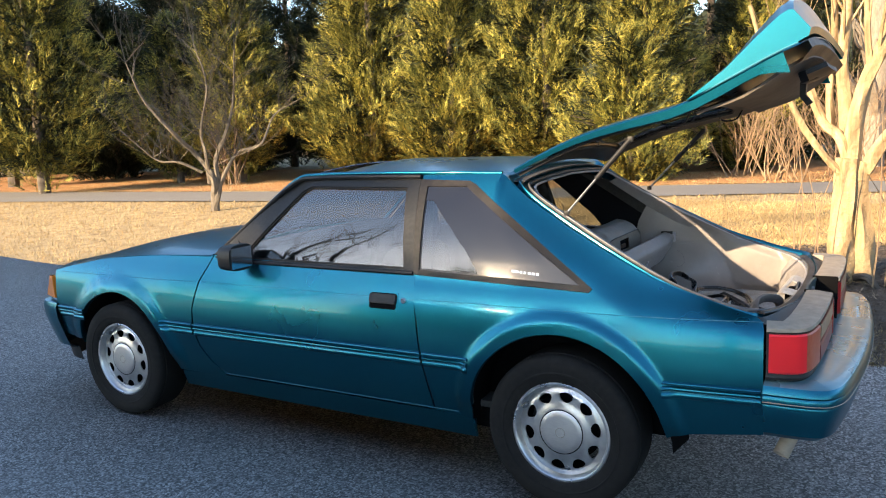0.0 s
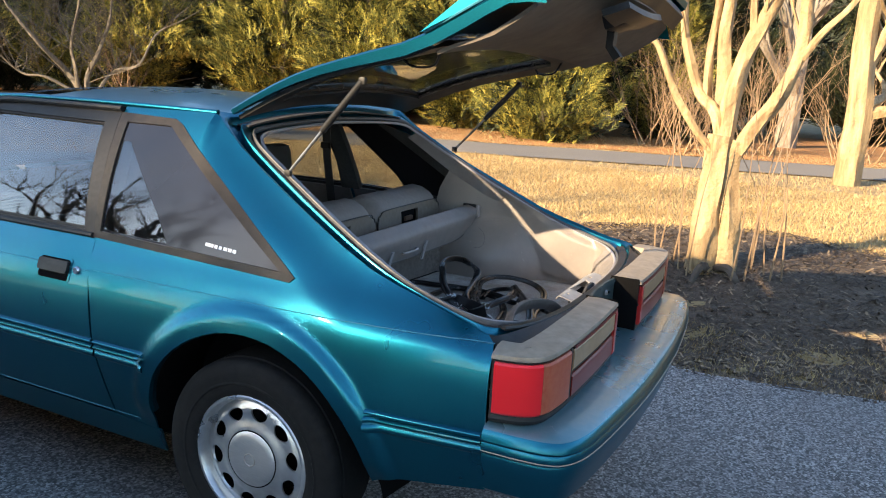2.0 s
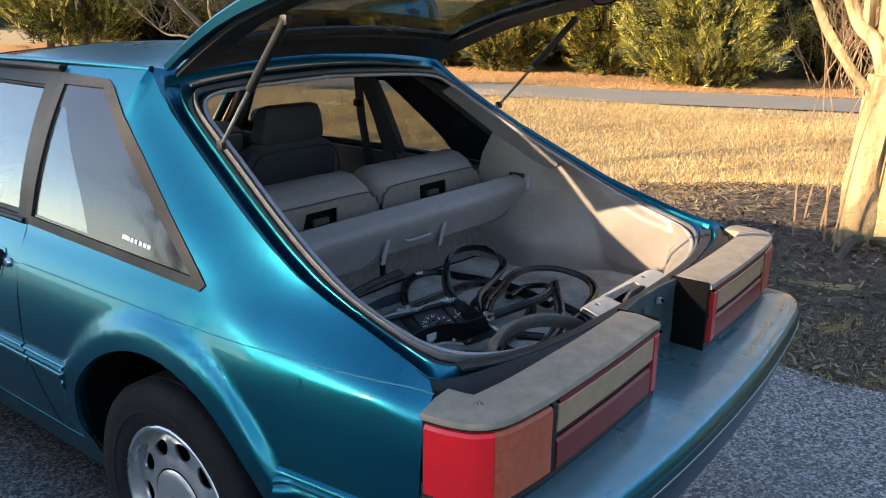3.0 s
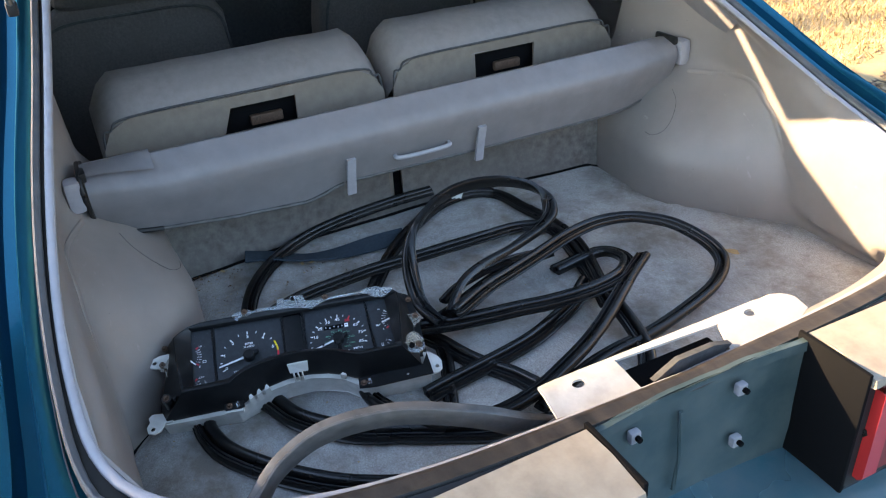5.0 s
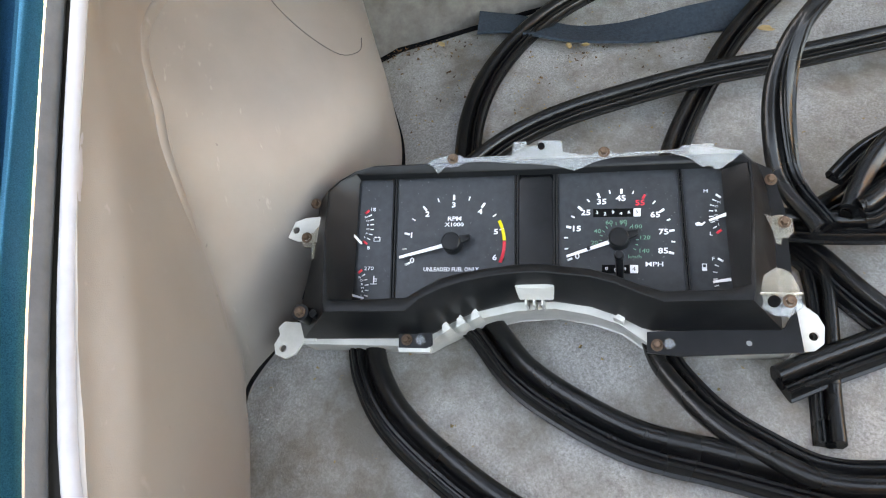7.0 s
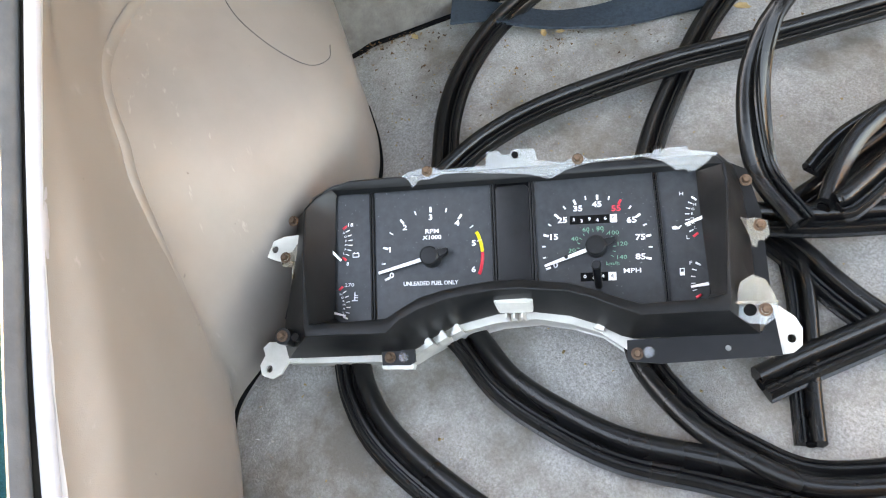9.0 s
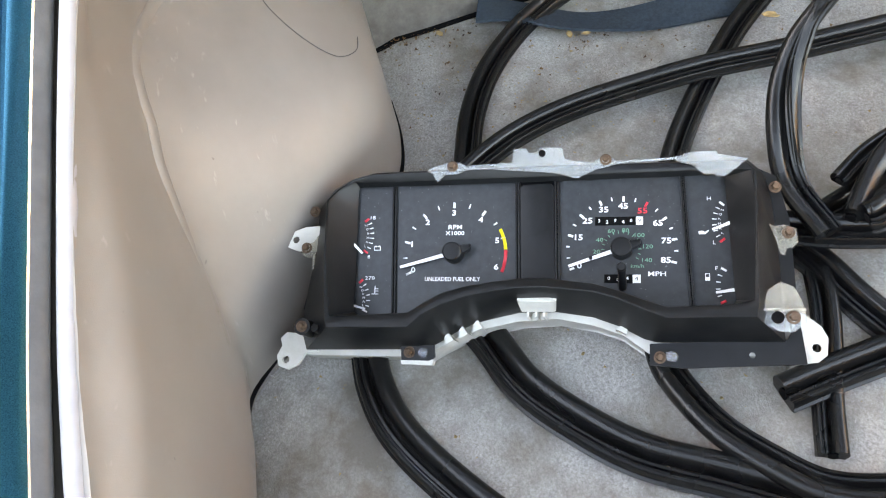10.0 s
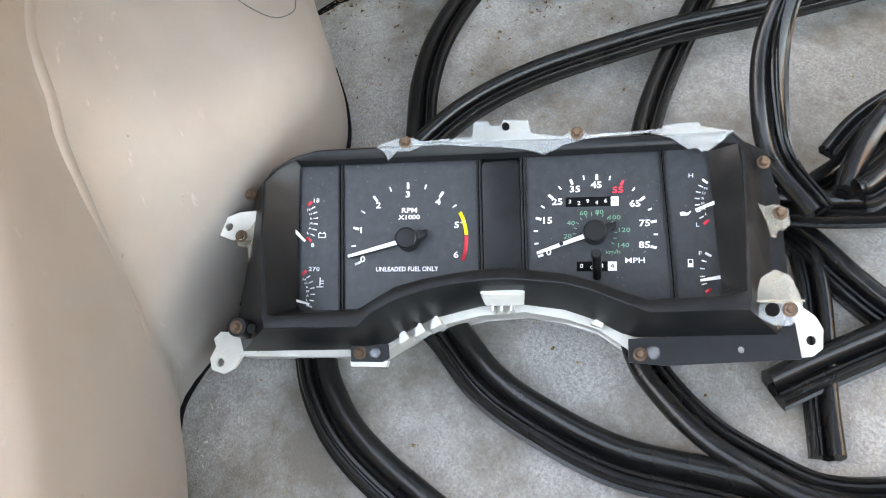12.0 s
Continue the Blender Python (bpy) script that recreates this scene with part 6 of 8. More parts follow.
small_gauge(-154.0, 1.0, 22.0, 38, -36, 8, (0, 7), "NORMAL", (28, -26))
small_gauge(-154.5, -52.0, 22.5, 44, -22, 7, (0,), "NORMAL", (33, -12))
letters("18", -132.0, 16.4, 4.4, PRINT_WHITE, "numeral")
letters("8", -133.0, -16.4, 4.0, PRINT_WHITE, "numeral")
letters("270", -131.0, -33.9, 4.2, PRINT_WHITE, "numeral", wide=1.35)
cpart("battery_symbol", slab2d([(-129, -11), (-123.5, -11), (-123.5, -7.6), (-129, -7.6)], -0.4, 0.08), PRINT_WHITE)
cpart("symbol_fill", slab2d([(-128.5, -10.5), (-124, -10.5), (-124, -8.1), (-128.5, -8.1)], -0.3, 0.12), DIAL_BLACK)
for x in (-128.2, -125.2):
    cpart("symbol_mark", slab2d([(x, -7.6), (x + 1, -7.6), (x + 1, -6.9), (x, -6.9)], -0.4, 0.08), PRINT_WHITE)
for dx, dy, w, hgt in ((0, 0, 0.7, 6), (0.7, 3.2, 2.4, 0.6), (0.7, 1.4, 2.4, 0.6), (-2.2, -1.0, 5.2, 0.6)):
    cpart("thermometer_symbol", slab2d([(-126.5 + dx, -46 + dy), (-126.5 + dx + w, -46 + dy), (-126.5 + dx + w, -46 + dy + hgt), (-126.5 + dx, -46 + dy + hgt)], -0.4, 0.08), PRINT_WHITE)
small_gauge(157.5, 9.0, 22.5, 141, 218, 8, (7,), "NORMAL", (152, 205))
small_gauge(160.5, -39.5, 24.0, 148, 208, 6, (5,))
letters("H", 131.0, 27.2, 4.0, PRINT_WHITE)
letters("L", 134.0, -6.6, 4.0, PRINT_WHITE)
letters("F", 135.0, -26.0, 4.0, PRINT_WHITE)
cpart("oil_can_symbol", slab2d([(123.5, 0), (128, 0), (130.5, 2.6), (129.8, 3.0), (127.6, 1.6), (125.4, 2.6), (123.0, 2.0)], -0.4, 0.08), PRINT_WHITE)
cpart("pump_symbol", slab2d([(127, -35), (130.4, -35), (130.4, -29.6), (127, -29.6)], -0.4, 0.08), PRINT_WHITE)
cpart("symbol_fill", slab2d([(127.6, -32.4), (129.8, -32.4), (129.8, -30.2), (127.6, -30.2)], -0.3, 0.12), DIAL_BLACK)


# pointers
def pointer(x0, y0, x1, y1, w0, w1, h=4.0):
    d = Vector((x1 - x0, y1 - y0)).normalized()
    s = Vector((-d.y, d.x))
    a, b = Vector((x0, y0)), Vector((x1, y1))
    cpart("pointer", slab2d([tuple(a - s * w0 / 2), tuple(b - s * w1 / 2), tuple(b + s * w1 / 2), tuple(a + s * w0 / 2)], h - 0.6, h + 0.3), PRINT_WHITE, "white pointer")


pointer(TX, TY, -105.0, -25.6, 3.2, 2.0)
pointer(SX, SY, 28.0, -25.0, 3.2, 1.9)
pointer(-146.5, -5.4, -137.5, -14.0, 2.2, 1.6)
pointer(-145.5, -56.0, -132.0, -59.4, 2.0, 1.4)
pointer(145.5, 7.6, 132.6, 2.6, 2.4, 1.6)
pointer(146.5, -42.4, 134.0, -44.4, 2.4, 1.6)
for x, y in ((TX, TY), (SX, SY)):
    cpart("pointer_hub", lathe([(0, 10.5), (6.6, 10.3), (7.6, 9.4), (8.0, 4.0), (8.2, 0.0)], 28, "z", (x, y, 0)), BEZEL_BLACK, "black pointer hub")
    cpart("hub_tail", slab2d([(x + 4, y - 3), (x + 14, y + 2.0), (x + 14.5, y + 6.5), (x + 5, y + 5)], 3, 8.0, 0.8), BEZEL_BLACK)
cpart("needle_stop", lathe([(0, 6), (1.4, 6), (1.6, 0)], 10, "z", (44.5, -18.8, 0)), BEZEL_BLACK)
cpart("trip_knob", tube([(68.0, -41, 2), (68.0, -37, 12), (67.5, -29, 20)], 3.0, 12), BEZEL_BLACK, "trip reset stalk")
cpart("trip_knob_head", lathe([(0, 24), (3.0, 24), (3.6, 22), (3.6, 18), (0, 18)], 14, "z", (67.5, -29.0, 0)), BEZEL_BLACK)

# white rear housing with ears, ribs and tabs
HOUSE = [(-166, 34), (-142, 49), (150, 54), (170, 42), (182, -30), (190, -92), (92, -94), (87.4, -87.5), (68.7, -74.5), (46.5, -67.5), (20, -64.5), (-11, -65.5), (-38, -73.5), (-60, -82), (-72, -89), (-82, -96), (-184, -96.5), (-184, -60)]
cpart("housing", slab2d(HOUSE, -44, -2, 1.5), WHITE_PLASTIC, "white plastic rear housing")
for x, y, a in ((-62, -83.5, 34), (-51, -78.5, 30), (-40, -73.5, 26), (68, -72.5, -24)):
    bm = slab2d([(-4, -2.5), (4, -2.5), (3.2, 5), (-1, 3)], -10, 11)
    bmesh.ops.rotate(bm, verts=bm.verts[:], matrix=Matrix.Rotation(radians(a), 3, "Z"))
    bmesh.ops.translate(bm, verts=bm.verts[:], vec=(x, y, 0))
    cpart("rib", bm, WHITE_PLASTIC)
bm = bmesh.new()
for x0, x1, y, h in ((-6.5, 22.0, -56.8, 34), (-6.5, 22.0, -51.0, 32), (-5.0, 20.5, -62.6, 18), (-5.0, 20.5, -56.0, 15)):
    bm.verts.new((x0, y, h))
    bm.verts.new((x1, y, h))
bmesh.ops.convex_hull(bm, input=bm.verts[:])
bmesh.ops.bevel(bm, geom=bm.edges[:], offset=0.7, segments=2, affect="EDGES")
cpart("top_tab", bm, WHITE_PLASTIC, "white locating tab")
for x in (-1, 5, 11):
    cpart("tab_rib", strip_box(x, x + 1.6, -66, -58, -6, 18, 0.3), WHITE_PLASTIC)


def ear(poly, hx, hy, h, name="mounting_ear"):
    hole = [(hx + 3.2 * math.cos(a), hy + 3.2 * math.sin(a)) for a in np.linspace(0, 2 * math.pi, 11)[:-1]]
    cpart(name, sheet(poly, lambda x, y: Vector((x, y, h)), 4.0, holes=[hole], thick=3.0), WHITE_PLASTIC, "white mounting ear with a bolt hole")


ear([(-180, -80), (-198, -79), (-203, -84), (-201, -90), (-205, -98), (-203, -106), (-194, -109), (-186, -105), (-180, -95), (-170, -94), (-170, -84)], -197, -101, 2)
ear([(183, -58), (193, -60), (203, -68), (207, -76), (206, -88), (200, -93), (184, -95)], 199.5, -83, 4)
ear([(-172, 8), (-186, 7), (-197, 3), (-202, -3), (-200, -10), (-192, -13), (-172, -14)], -194, -3.5, 9)

# black flanges with screws
def holed(poly, h, th, holes, mat, name, label=""):
    hs = [[(x + r * math.cos(a), y + r * math.sin(a)) for a in np.linspace(0, 2 * math.pi, 11)[:-1]] for x, y, r in holes]
    cpart(name, sheet(poly, lambda x, y: Vector((x, y, h)), 8.0, holes=hs, thick=th), mat, label)


holed([(87, -83), (180, -78), (188, -62), (192, -95), (110, -100), (87, -98)], 9, 3, [(156.5, -89.5, 2.2)], BEZEL_BLACK, "lower_flange", "black lower flange")
cpart("white_behind_hole", strip_box(151, 162, -95, -84, 3, 6, 0), WHITE_PLASTIC)
holed([(164, 50), (178, 43), (186, 10), (189, -62), (176, -62), (172, 30)], 2, 3, [], BEZEL_BLACK, "side_flange")
holed([(-170, 34), (-178, 24), (-180, -28), (-186, -60), (-174, -62)], 0, 3, [], BEZEL_BLACK, "side_flange")
holed([(-97, -89), (-71, -88), (-70, -97), (-74, -100), (-96, -100)], 16, 3, [], BEZEL_BLACK, "lower_bracket", "small black bracket")
cpart("bracket_lip", slab2d([(-97, -99.5), (-71, -99), (-72, -103), (-96, -103)], 8, 15), WHITE_PLASTIC)
cpart("clear_stud", lathe([(0, 4.5), (3.2, 4), (4.0, 0)], 14, "z", (-79, -94, 16)), BROKEN_LENS)
cpart("clear_stud", lathe([(0, 4.5), (3.4, 4), (4.4, 0)], 14, "z", (102, -92, 12)), BROKEN_LENS)


def hex_screw(x, y, h):
    bm = lathe([(0, 5.2), (2.3, 5.2), (2.9, 4.2), (2.9, 1.2)], 6, "z", (x, y, h))
    join(bm, lathe([(2.9, 1.2), (4.4, 1.0), (4.4, 0.0)], 18, "z", (x, y, h)))
    cpart("screw", bm, RUST, "rusty hex screw")


for x, y, h in ((-63.5, 54, 13), (56, 55, 15), (177, 34, 3), (-90, -94, 16), (94, -93, 12), (-168, -79, 42), (-181, -12, 15), (182, -4, 18), (177, -68.5, 50), (-182, 22, 1)):
    hex_screw(x, y, h)
# post at the lower left corner
cpart("corner_post", tube([(-168, -79, 4), (-168, -79, 42)], 6.5, 14), BEZEL_BLACK)
cpart("corner_post", tube([(-157, -80, 44), (-152, -84, 14)], 3.2, 12), BEZEL_BLACK)

# what is left of the clear lens
def shard(poly, h, th=1.6, wave=1.0, mat=None, name="lens_shard", label="cloudy broken lens remnant"):
    cpart(name, sheet(poly, lambda x, y: Vector((x, y, h + wave * math.sin(x * 0.11) + 0.05 * (y - 52))), 3.0, thick=th), mat or BROKEN_LENS, label)


shard([(-84, 51), (-80, 54), (-70, 57), (-58, 57), (-52, 54), (-16, 56), (-15, 67), (-5, 67), (-4, 63), (4, 63), (5, 67), (23, 66), (25, 57), (46, 54), (52, 58), (60, 58), (64, 54), (112, 57), (113, 59), (136, 60), (137, 57), (158, 54), (150, 47), (142, 41), (137, 40), (134, 43), (128, 42), (118, 50), (104, 55), (64, 52), (48, 49), (34, 42), (20, 46), (0, 48.5), (-30, 51), (-52, 51), (-60, 48), (-70, 48), (-76, 42), (-79, 48)], 13)
cpart("tab_hole", lathe([(0, 0.5), (2.6, 0.5), (2.6, -2)], 16, "z", (7.6, 62, 15.2)), LINER)
shard([(-170, 6), (-172, 2), (-178, -6), (-186, -8), (-189, -13), (-186, -18), (-179, -19), (-178, -28), (-175, -29), (-172, -18)], 13, mat=YELLOWED)
shard([(170, 4), (174, 2), (180, 3), (188, 0), (189, -10), (185, -14), (181, -14), (180, -19), (177, -18), (175, -9)], 16, mat=YELLOWED)
shard([(163, -49), (171, -44), (179, -47.5), (184, -58), (185.5, -65), (159, -63.5)], 50, 1.6, 0.6, mat=YELLOWED, label="yellowed clear bracket")
shard([(158.5, -63), (185.5, -64), (186, -71), (178, -77.5), (168, -76.5), (155, -68.4)], 50, 1.6, 0.6, name="lens_shard", label="cloudy clear bracket foot")
cpart("bracket_slot", lathe([(0, 0.6), (4.0, 0.6), (4.0, -1)], 16, "z", (167.5, -68.5, 49.9)), LINER)
cpart("bracket_fold", strip_box(158.5, 185, -64.2, -63.0, 49.5, 53.0, 0.4), YELLOWED)


# ---- loose weatherstrips coiled on the carpet ----
def strip_profile(s=1.0):
    """A fat rubber bulb, a groove, a smaller ribbed rail and a thin lip on a flat foot."""
    pts = []
    for k in range(9):
        a = radians(200 - 24 * k)
        pts.append((-0.0062 + 0.0064 * math.cos(a), 0.0014 + 0.0066 * math.sin(a)))
    pts += [(0.0006, -0.0022), (0.0022, -0.0018), (0.0028, 0.0022), (0.0042, 0.0036), (0.0058, 0.0034), (0.0064, 0.0012), (0.0072, 0.0010), (0.0080, 0.0026), (0.0096, 0.0028), (0.0106, 0.0012), (0.0110, -0.0030), (0.0128, -0.0040), (0.0126, -0.0058)]
    pts += [(0.011, -0.0068), (0.002, -0.0075), (-0.010, -0.0065)]
    return [(x * s, y * s) for x, y in pts]


def weatherstrip(points, label, tw=None, s=1.0, mat=None, per=8):
    root = thing("rubber_weatherstrip", label, "weatherstrip", at=points[0], group="coiled door seals")
    line = smooth_line(points, per)
    bm = sweep(line, strip_profile(s), twist=tw)
    ob = part("seal_body", bm, mat or RUBBER, None, sharp=50)
    under(ob, root)
    # open tube ends
    for a, b in ((line[0], line[1]), (line[-1], line[-2])):
        d = (a - b).normalized()
        ends = [Vector(a) + d * 0.0006, Vector(a) + d * 0.0014]
        under(part("tube_end", tube(ends, 0.0042 * s, 10), LINER, None), root)
    return root


Z0 = FLOOR_Z + 0.010
weatherstrip([(0.235, -0.4, Z0 + 0.004), (0.19, -0.39, Z0 + 0.004), (0.14, -0.377, Z0 + 0.003), (0.088, -0.354, Z0 + 0.003), (0.042, -0.322, Z0 + 0.003), (0.003, -0.283, Z0 + 0.003), (-0.024, -0.238, Z0 + 0.006), (-0.04, -0.18, Z0 + 0.012), (-0.047, -0.105, Z0 + 0.018), (-0.05, -0.02, Z0 + 0.022), (-0.05, 0.062, Z0 + 0.023)], "black ribbed rubber door seal curving along the seat base", s=1.0)
weatherstrip([(0.24, -0.42, Z0 + 0.01), (0.205, -0.37, Z0 + 0.014), (0.184, -0.33, Z0 + 0.014), (0.171, -0.282, Z0 + 0.015), (0.163, -0.222, Z0 + 0.015), (0.159, -0.148, Z0 + 0.016), (0.163, -0.075, Z0 + 0.017), (0.162, 0, Z0 + 0.016), (0.157, 0.072, Z0 + 0.012), (0.15, 0.142, Z0 + 0.006), (0.166, 0.18, Z0 + 0.006), (0.198, 0.199, Z0 + 0.006), (0.262, 0.19, Z0 + 0.006), (0.333, 0.172, Z0 + 0.006), (0.391, 0.156, Z0 + 0.005), (0.445, 0.137, Z0 + 0.004)], "black rubber door seal running under the coil", s=0.98)
weatherstrip([(0.3, -0.235, Z0 + 0.002), (0.24, -0.202, Z0 + 0.001), (0.197, -0.173, Z0 + 0.001), (0.143, -0.131, Z0 + 0.001), (0.09, -0.084, Z0 + 0.002), (0.03, -0.015, Z0 + 0.002), (-0.015, 0.06, Z0 + 0.004), (-0.028, 0.127, Z0 + 0.004), (-0.012, 0.172, Z0 + 0.003), (0.025, 0.193, Z0 + 0.003), (0.08, 0.2, Z0 + 0.003), (0.149, 0.212, Z0 + 0.004), (0.23, 0.212, Z0 + 0.006), (0.302, 0.194, Z0 + 0.01), (0.379, 0.165, Z0 + 0.012), (0.42, 0.152, Z0 + 0.006)], "black rubber door seal lying flat on carpet", s=0.95)
weatherstrip([(0.392, -0.137, Z0 + 0.038), (0.345, -0.147, Z0 + 0.046), (0.316, -0.147, Z0 + 0.072), (0.285, -0.137, Z0 + 0.098), (0.266, -0.121, Z0 + 0.125), (0.254, -0.099, Z0 + 0.145), (0.232, -0.062, Z0 + 0.155), (0.218, -0.016, Z0 + 0.16), (0.218, 0.032, Z0 + 0.16), (0.228, 0.076, Z0 + 0.155), (0.241, 0.119, Z0 + 0.14), (0.262, 0.138, Z0 + 0.122), (0.29, 0.128, Z0 + 0.108), (0.297, 0.107, Z0 + 0.092), (0.302, 0.072, Z0 + 0.08), (0.313, 0.025, Z0 + 0.073), (0.321, -0.026, Z0 + 0.066), (0.335, -0.066, Z0 + 0.058), (0.354, -0.092, Z0 + 0.048), (0.384, -0.118, Z0 + 0.04)], "black rubber door seal arched in an upright loop", tw=lambda t: 1.25 * math.sin(t * 4.5), s=1.0)
weatherstrip([(0.395, -0.112, Z0 + 0.05), (0.393, -0.1, Z0 + 0.052), (0.363, -0.04, Z0 + 0.052), (0.341, 0.019, Z0 + 0.05), (0.315, 0.091, Z0 + 0.048), (0.283, 0.175, Z0 + 0.045), (0.273, 0.241, Z0 + 0.045), (0.285, 0.296, Z0 + 0.045), (0.308, 0.332, Z0 + 0.042), (0.348, 0.362, Z0 + 0.038), (0.41, 0.38, Z0 + 0.026), (0.454, 0.372, Z0 + 0.014), (0.494, 0.318, Z0 + 0.01), (0.52, 0.24, Z0 + 0.008), (0.54, 0.15, Z0 + 0.006), (0.55, 0.06, Z0 + 0.006), (0.569, -0.011, Z0 + 0.006), (0.6, -0.09, Z0 + 0.006)], "long black rubber seal in a wide loop on carpet", s=0.98)
weatherstrip([(0.355, -0.19, Z0 + 0.024), (0.37, -0.155, Z0 + 0.024), (0.386, -0.118, Z0 + 0.026), (0.404, -0.06, Z0 + 0.03), (0.414, -0.014, Z0 + 0.032), (0.43, 0.035, Z0 + 0.036), (0.438, 0.089, Z0 + 0.038), (0.435, 0.146, Z0 + 0.038), (0.42, 0.188, Z0 + 0.036), (0.386, 0.222, Z0 + 0.03), (0.345, 0.232, Z0 + 0.02), (0.318, 0.222, Z0 + 0.014), (0.31, 0.19, Z0 + 0.01), (0.318, 0.12, Z0 + 0.008)], "black rubber door seal bent back on itself", s=1.1)
weatherstrip([(0.497, -0.212, Z0 + 0.006), (0.491, -0.18, Z0 + 0.006), (0.482, -0.125, Z0 + 0.005), (0.47, -0.057, Z0 + 0.004), (0.457, -0.005, Z0 + 0.004), (0.436, 0.046, Z0 + 0.004), (0.412, 0.094, Z0 + 0.004), (0.37, 0.15, Z0 + 0.003)], "black rubber seal with a cut open end", s=1.1)
weatherstrip([(0.395, 0.247, Z0 + 0.036), (0.428, 0.196, Z0 + 0.036), (0.464, 0.146, Z0 + 0.036), (0.503, 0.09, Z0 + 0.034), (0.537, 0.033, Z0 + 0.032), (0.563, -0.027, Z0 + 0.028), (0.58, -0.079, Z0 + 0.022), (0.586, -0.132, Z0 + 0.016), (0.58, -0.178, Z0 + 0.012), (0.567, -0.215, Z0 + 0.01), (0.542, -0.242, Z0 + 0.01), (0.515, -0.263, Z0 + 0.009), (0.485, -0.276, Z0 + 0.007), (0.455, -0.283, Z0 + 0.005), (0.42, -0.28, Z0 + 0.004)], "black rubber seal with a torn kinked length", s=1.08)
weatherstrip([(0.36, -0.428, Z0 + 0.002), (0.395, -0.410, Z0 + 0.003), (0.441, -0.392, Z0 + 0.003), (0.478, -0.364, Z0 + 0.003), (0.516, -0.324, Z0 + 0.003), (0.545, -0.272, Z0 + 0.003), (0.572, -0.225, Z0 + 0.003), (0.605, -0.165, Z0 + 0.004), (0.632, -0.09, Z0 + 0.004), (0.645, 0.0, Z0 + 0.003), (0.640, 0.08, Z0 + 0.002)], "black ribbed rubber seal curving over carpet", s=1.25)
weatherstrip([(0.33, -0.505, Z0 + 0.002), (0.387, -0.508, Z0 + 0.002), (0.420, -0.505, Z0 + 0.002), (0.457, -0.493, Z0 + 0.002), (0.498, -0.467, Z0 + 0.002), (0.548, -0.425, Z0 + 0.002), (0.60, -0.365, Z0 + 0.002), (0.64, -0.29, Z0 + 0.002), (0.66, -0.21, Z0 + 0.003)], "black ribbed rubber seal passing under the cluster", s=1.25)
weatherstrip([(0.455, 0.135, Z0 + 0.020), (0.489, 0.134, Z0 + 0.016), (0.557, 0.119, Z0 + 0.008), (0.600, 0.093, Z0 + 0.005), (0.625, 0.060, Z0 + 0.004)], "short black rubber seal offcut", s=1.05)
weatherstrip([(0.35, -0.158, Z0 + 0), (0.392, -0.139, Z0 + 0), (0.43, -0.127, Z0 + 0), (0.465, -0.112, Z0 + 0), (0.51, -0.085, Z0 + 0), (0.55, -0.068, Z0 + 0)], "flat black rubber strip on carpet", s=1.1)
weatherstrip([(0.385, -0.138, Z0 + -0.002), (0.43, -0.15, Z0 + -0.002), (0.47, -0.166, Z0 + -0.002), (0.505, -0.182, Z0 + -0.002), (0.545, -0.197, Z0 + -0.002)], "black rubber strip end under the coil", s=0.85)
weatherstrip([(0.364, -0.124, Z0 + 0.024), (0.352, -0.094, Z0 + 0.024), (0.332, -0.05, Z0 + 0.025), (0.309, 0.008, Z0 + 0.026), (0.29, 0.075, Z0 + 0.026), (0.282, 0.135, Z0 + 0.022)], "black rubber seal end beneath the loop", s=0.9)
weatherstrip([(0.35, -0.112, Z0 + 0.044), (0.33, -0.082, Z0 + 0.044), (0.315, -0.05, Z0 + 0.042), (0.3, 0, Z0 + 0.04), (0.285, 0.055, Z0 + 0.034), (0.276, 0.11, Z0 + 0.024)], "thin black rubber strip tucked into the coil", s=0.6)
# grey strip bowed up against the rear sill
weatherstrip([(0.665, -0.515, Z0 + 0.06), (0.660, -0.490, Z0 + 0.105), (0.648, -0.455, Z0 + 0.132), (0.644, -0.400, Z0 + 0.150), (0.660, -0.320, Z0 + 0.152), (0.690, -0.240, Z0 + 0.135), (0.700, -0.185, Z0 + 0.105), (0.690, -0.12, Z0 + 0.06), (0.67, -0.05, Z0 + 0.02)], "dusty grey rubber strip bowed up beside the sill", s=1.5, mat=RUBBER_GREY, tw=lambda t: 1.2)

# old belt webbing, a paper scrap and leaf bits on the carpet
NAVY = grained("dark_blue_webbing", (0.006, 0.014, 0.022), (0.024, 0.046, 0.064), 260, 0.85, 20, 0.4, 0.001)
belt = thing("loose_belt", "dark blue webbing belt lying flat on carpet", "belt", at=(0.0, -0.25, FLOOR_Z))
line = smooth_line([(-0.022, -0.340, Z0 + 0.008), (-0.010, -0.298, Z0 + 0.003), (0.020, -0.245, Z0 - 0.003), (0.037, -0.200, Z0 - 0.003), (0.044, -0.160, Z0 - 0.003), (0.046, -0.105, Z0 - 0.002), (0.050, -0.045, Z0 - 0.002)], 6)
under(part("webbing", sweep(line, [(-0.021, -0.0015), (0.021, -0.0015), (0.021, 0.0015), (-0.021, 0.0015)], twist=lambda t: 0.25 * math.sin(5 * t)), NAVY, None), belt)
scrap = thing("paper_scrap", "small crumpled white paper scrap", "scrap", at=(-0.004, 0.098, FLOOR_Z + 0.030))
bm = sheet([(-0.010, -0.012), (0.006, -0.014), (0.010, 0.004), (0.002, 0.013), (-0.009, 0.006)], lambda x, y: Vector((x, y, 0.008 * noise.noise((x * 120, y * 120, 0)))), 0.004, thick=0.001)
part("scrap_sheet", bm, WHITE_PLASTIC, scrap)
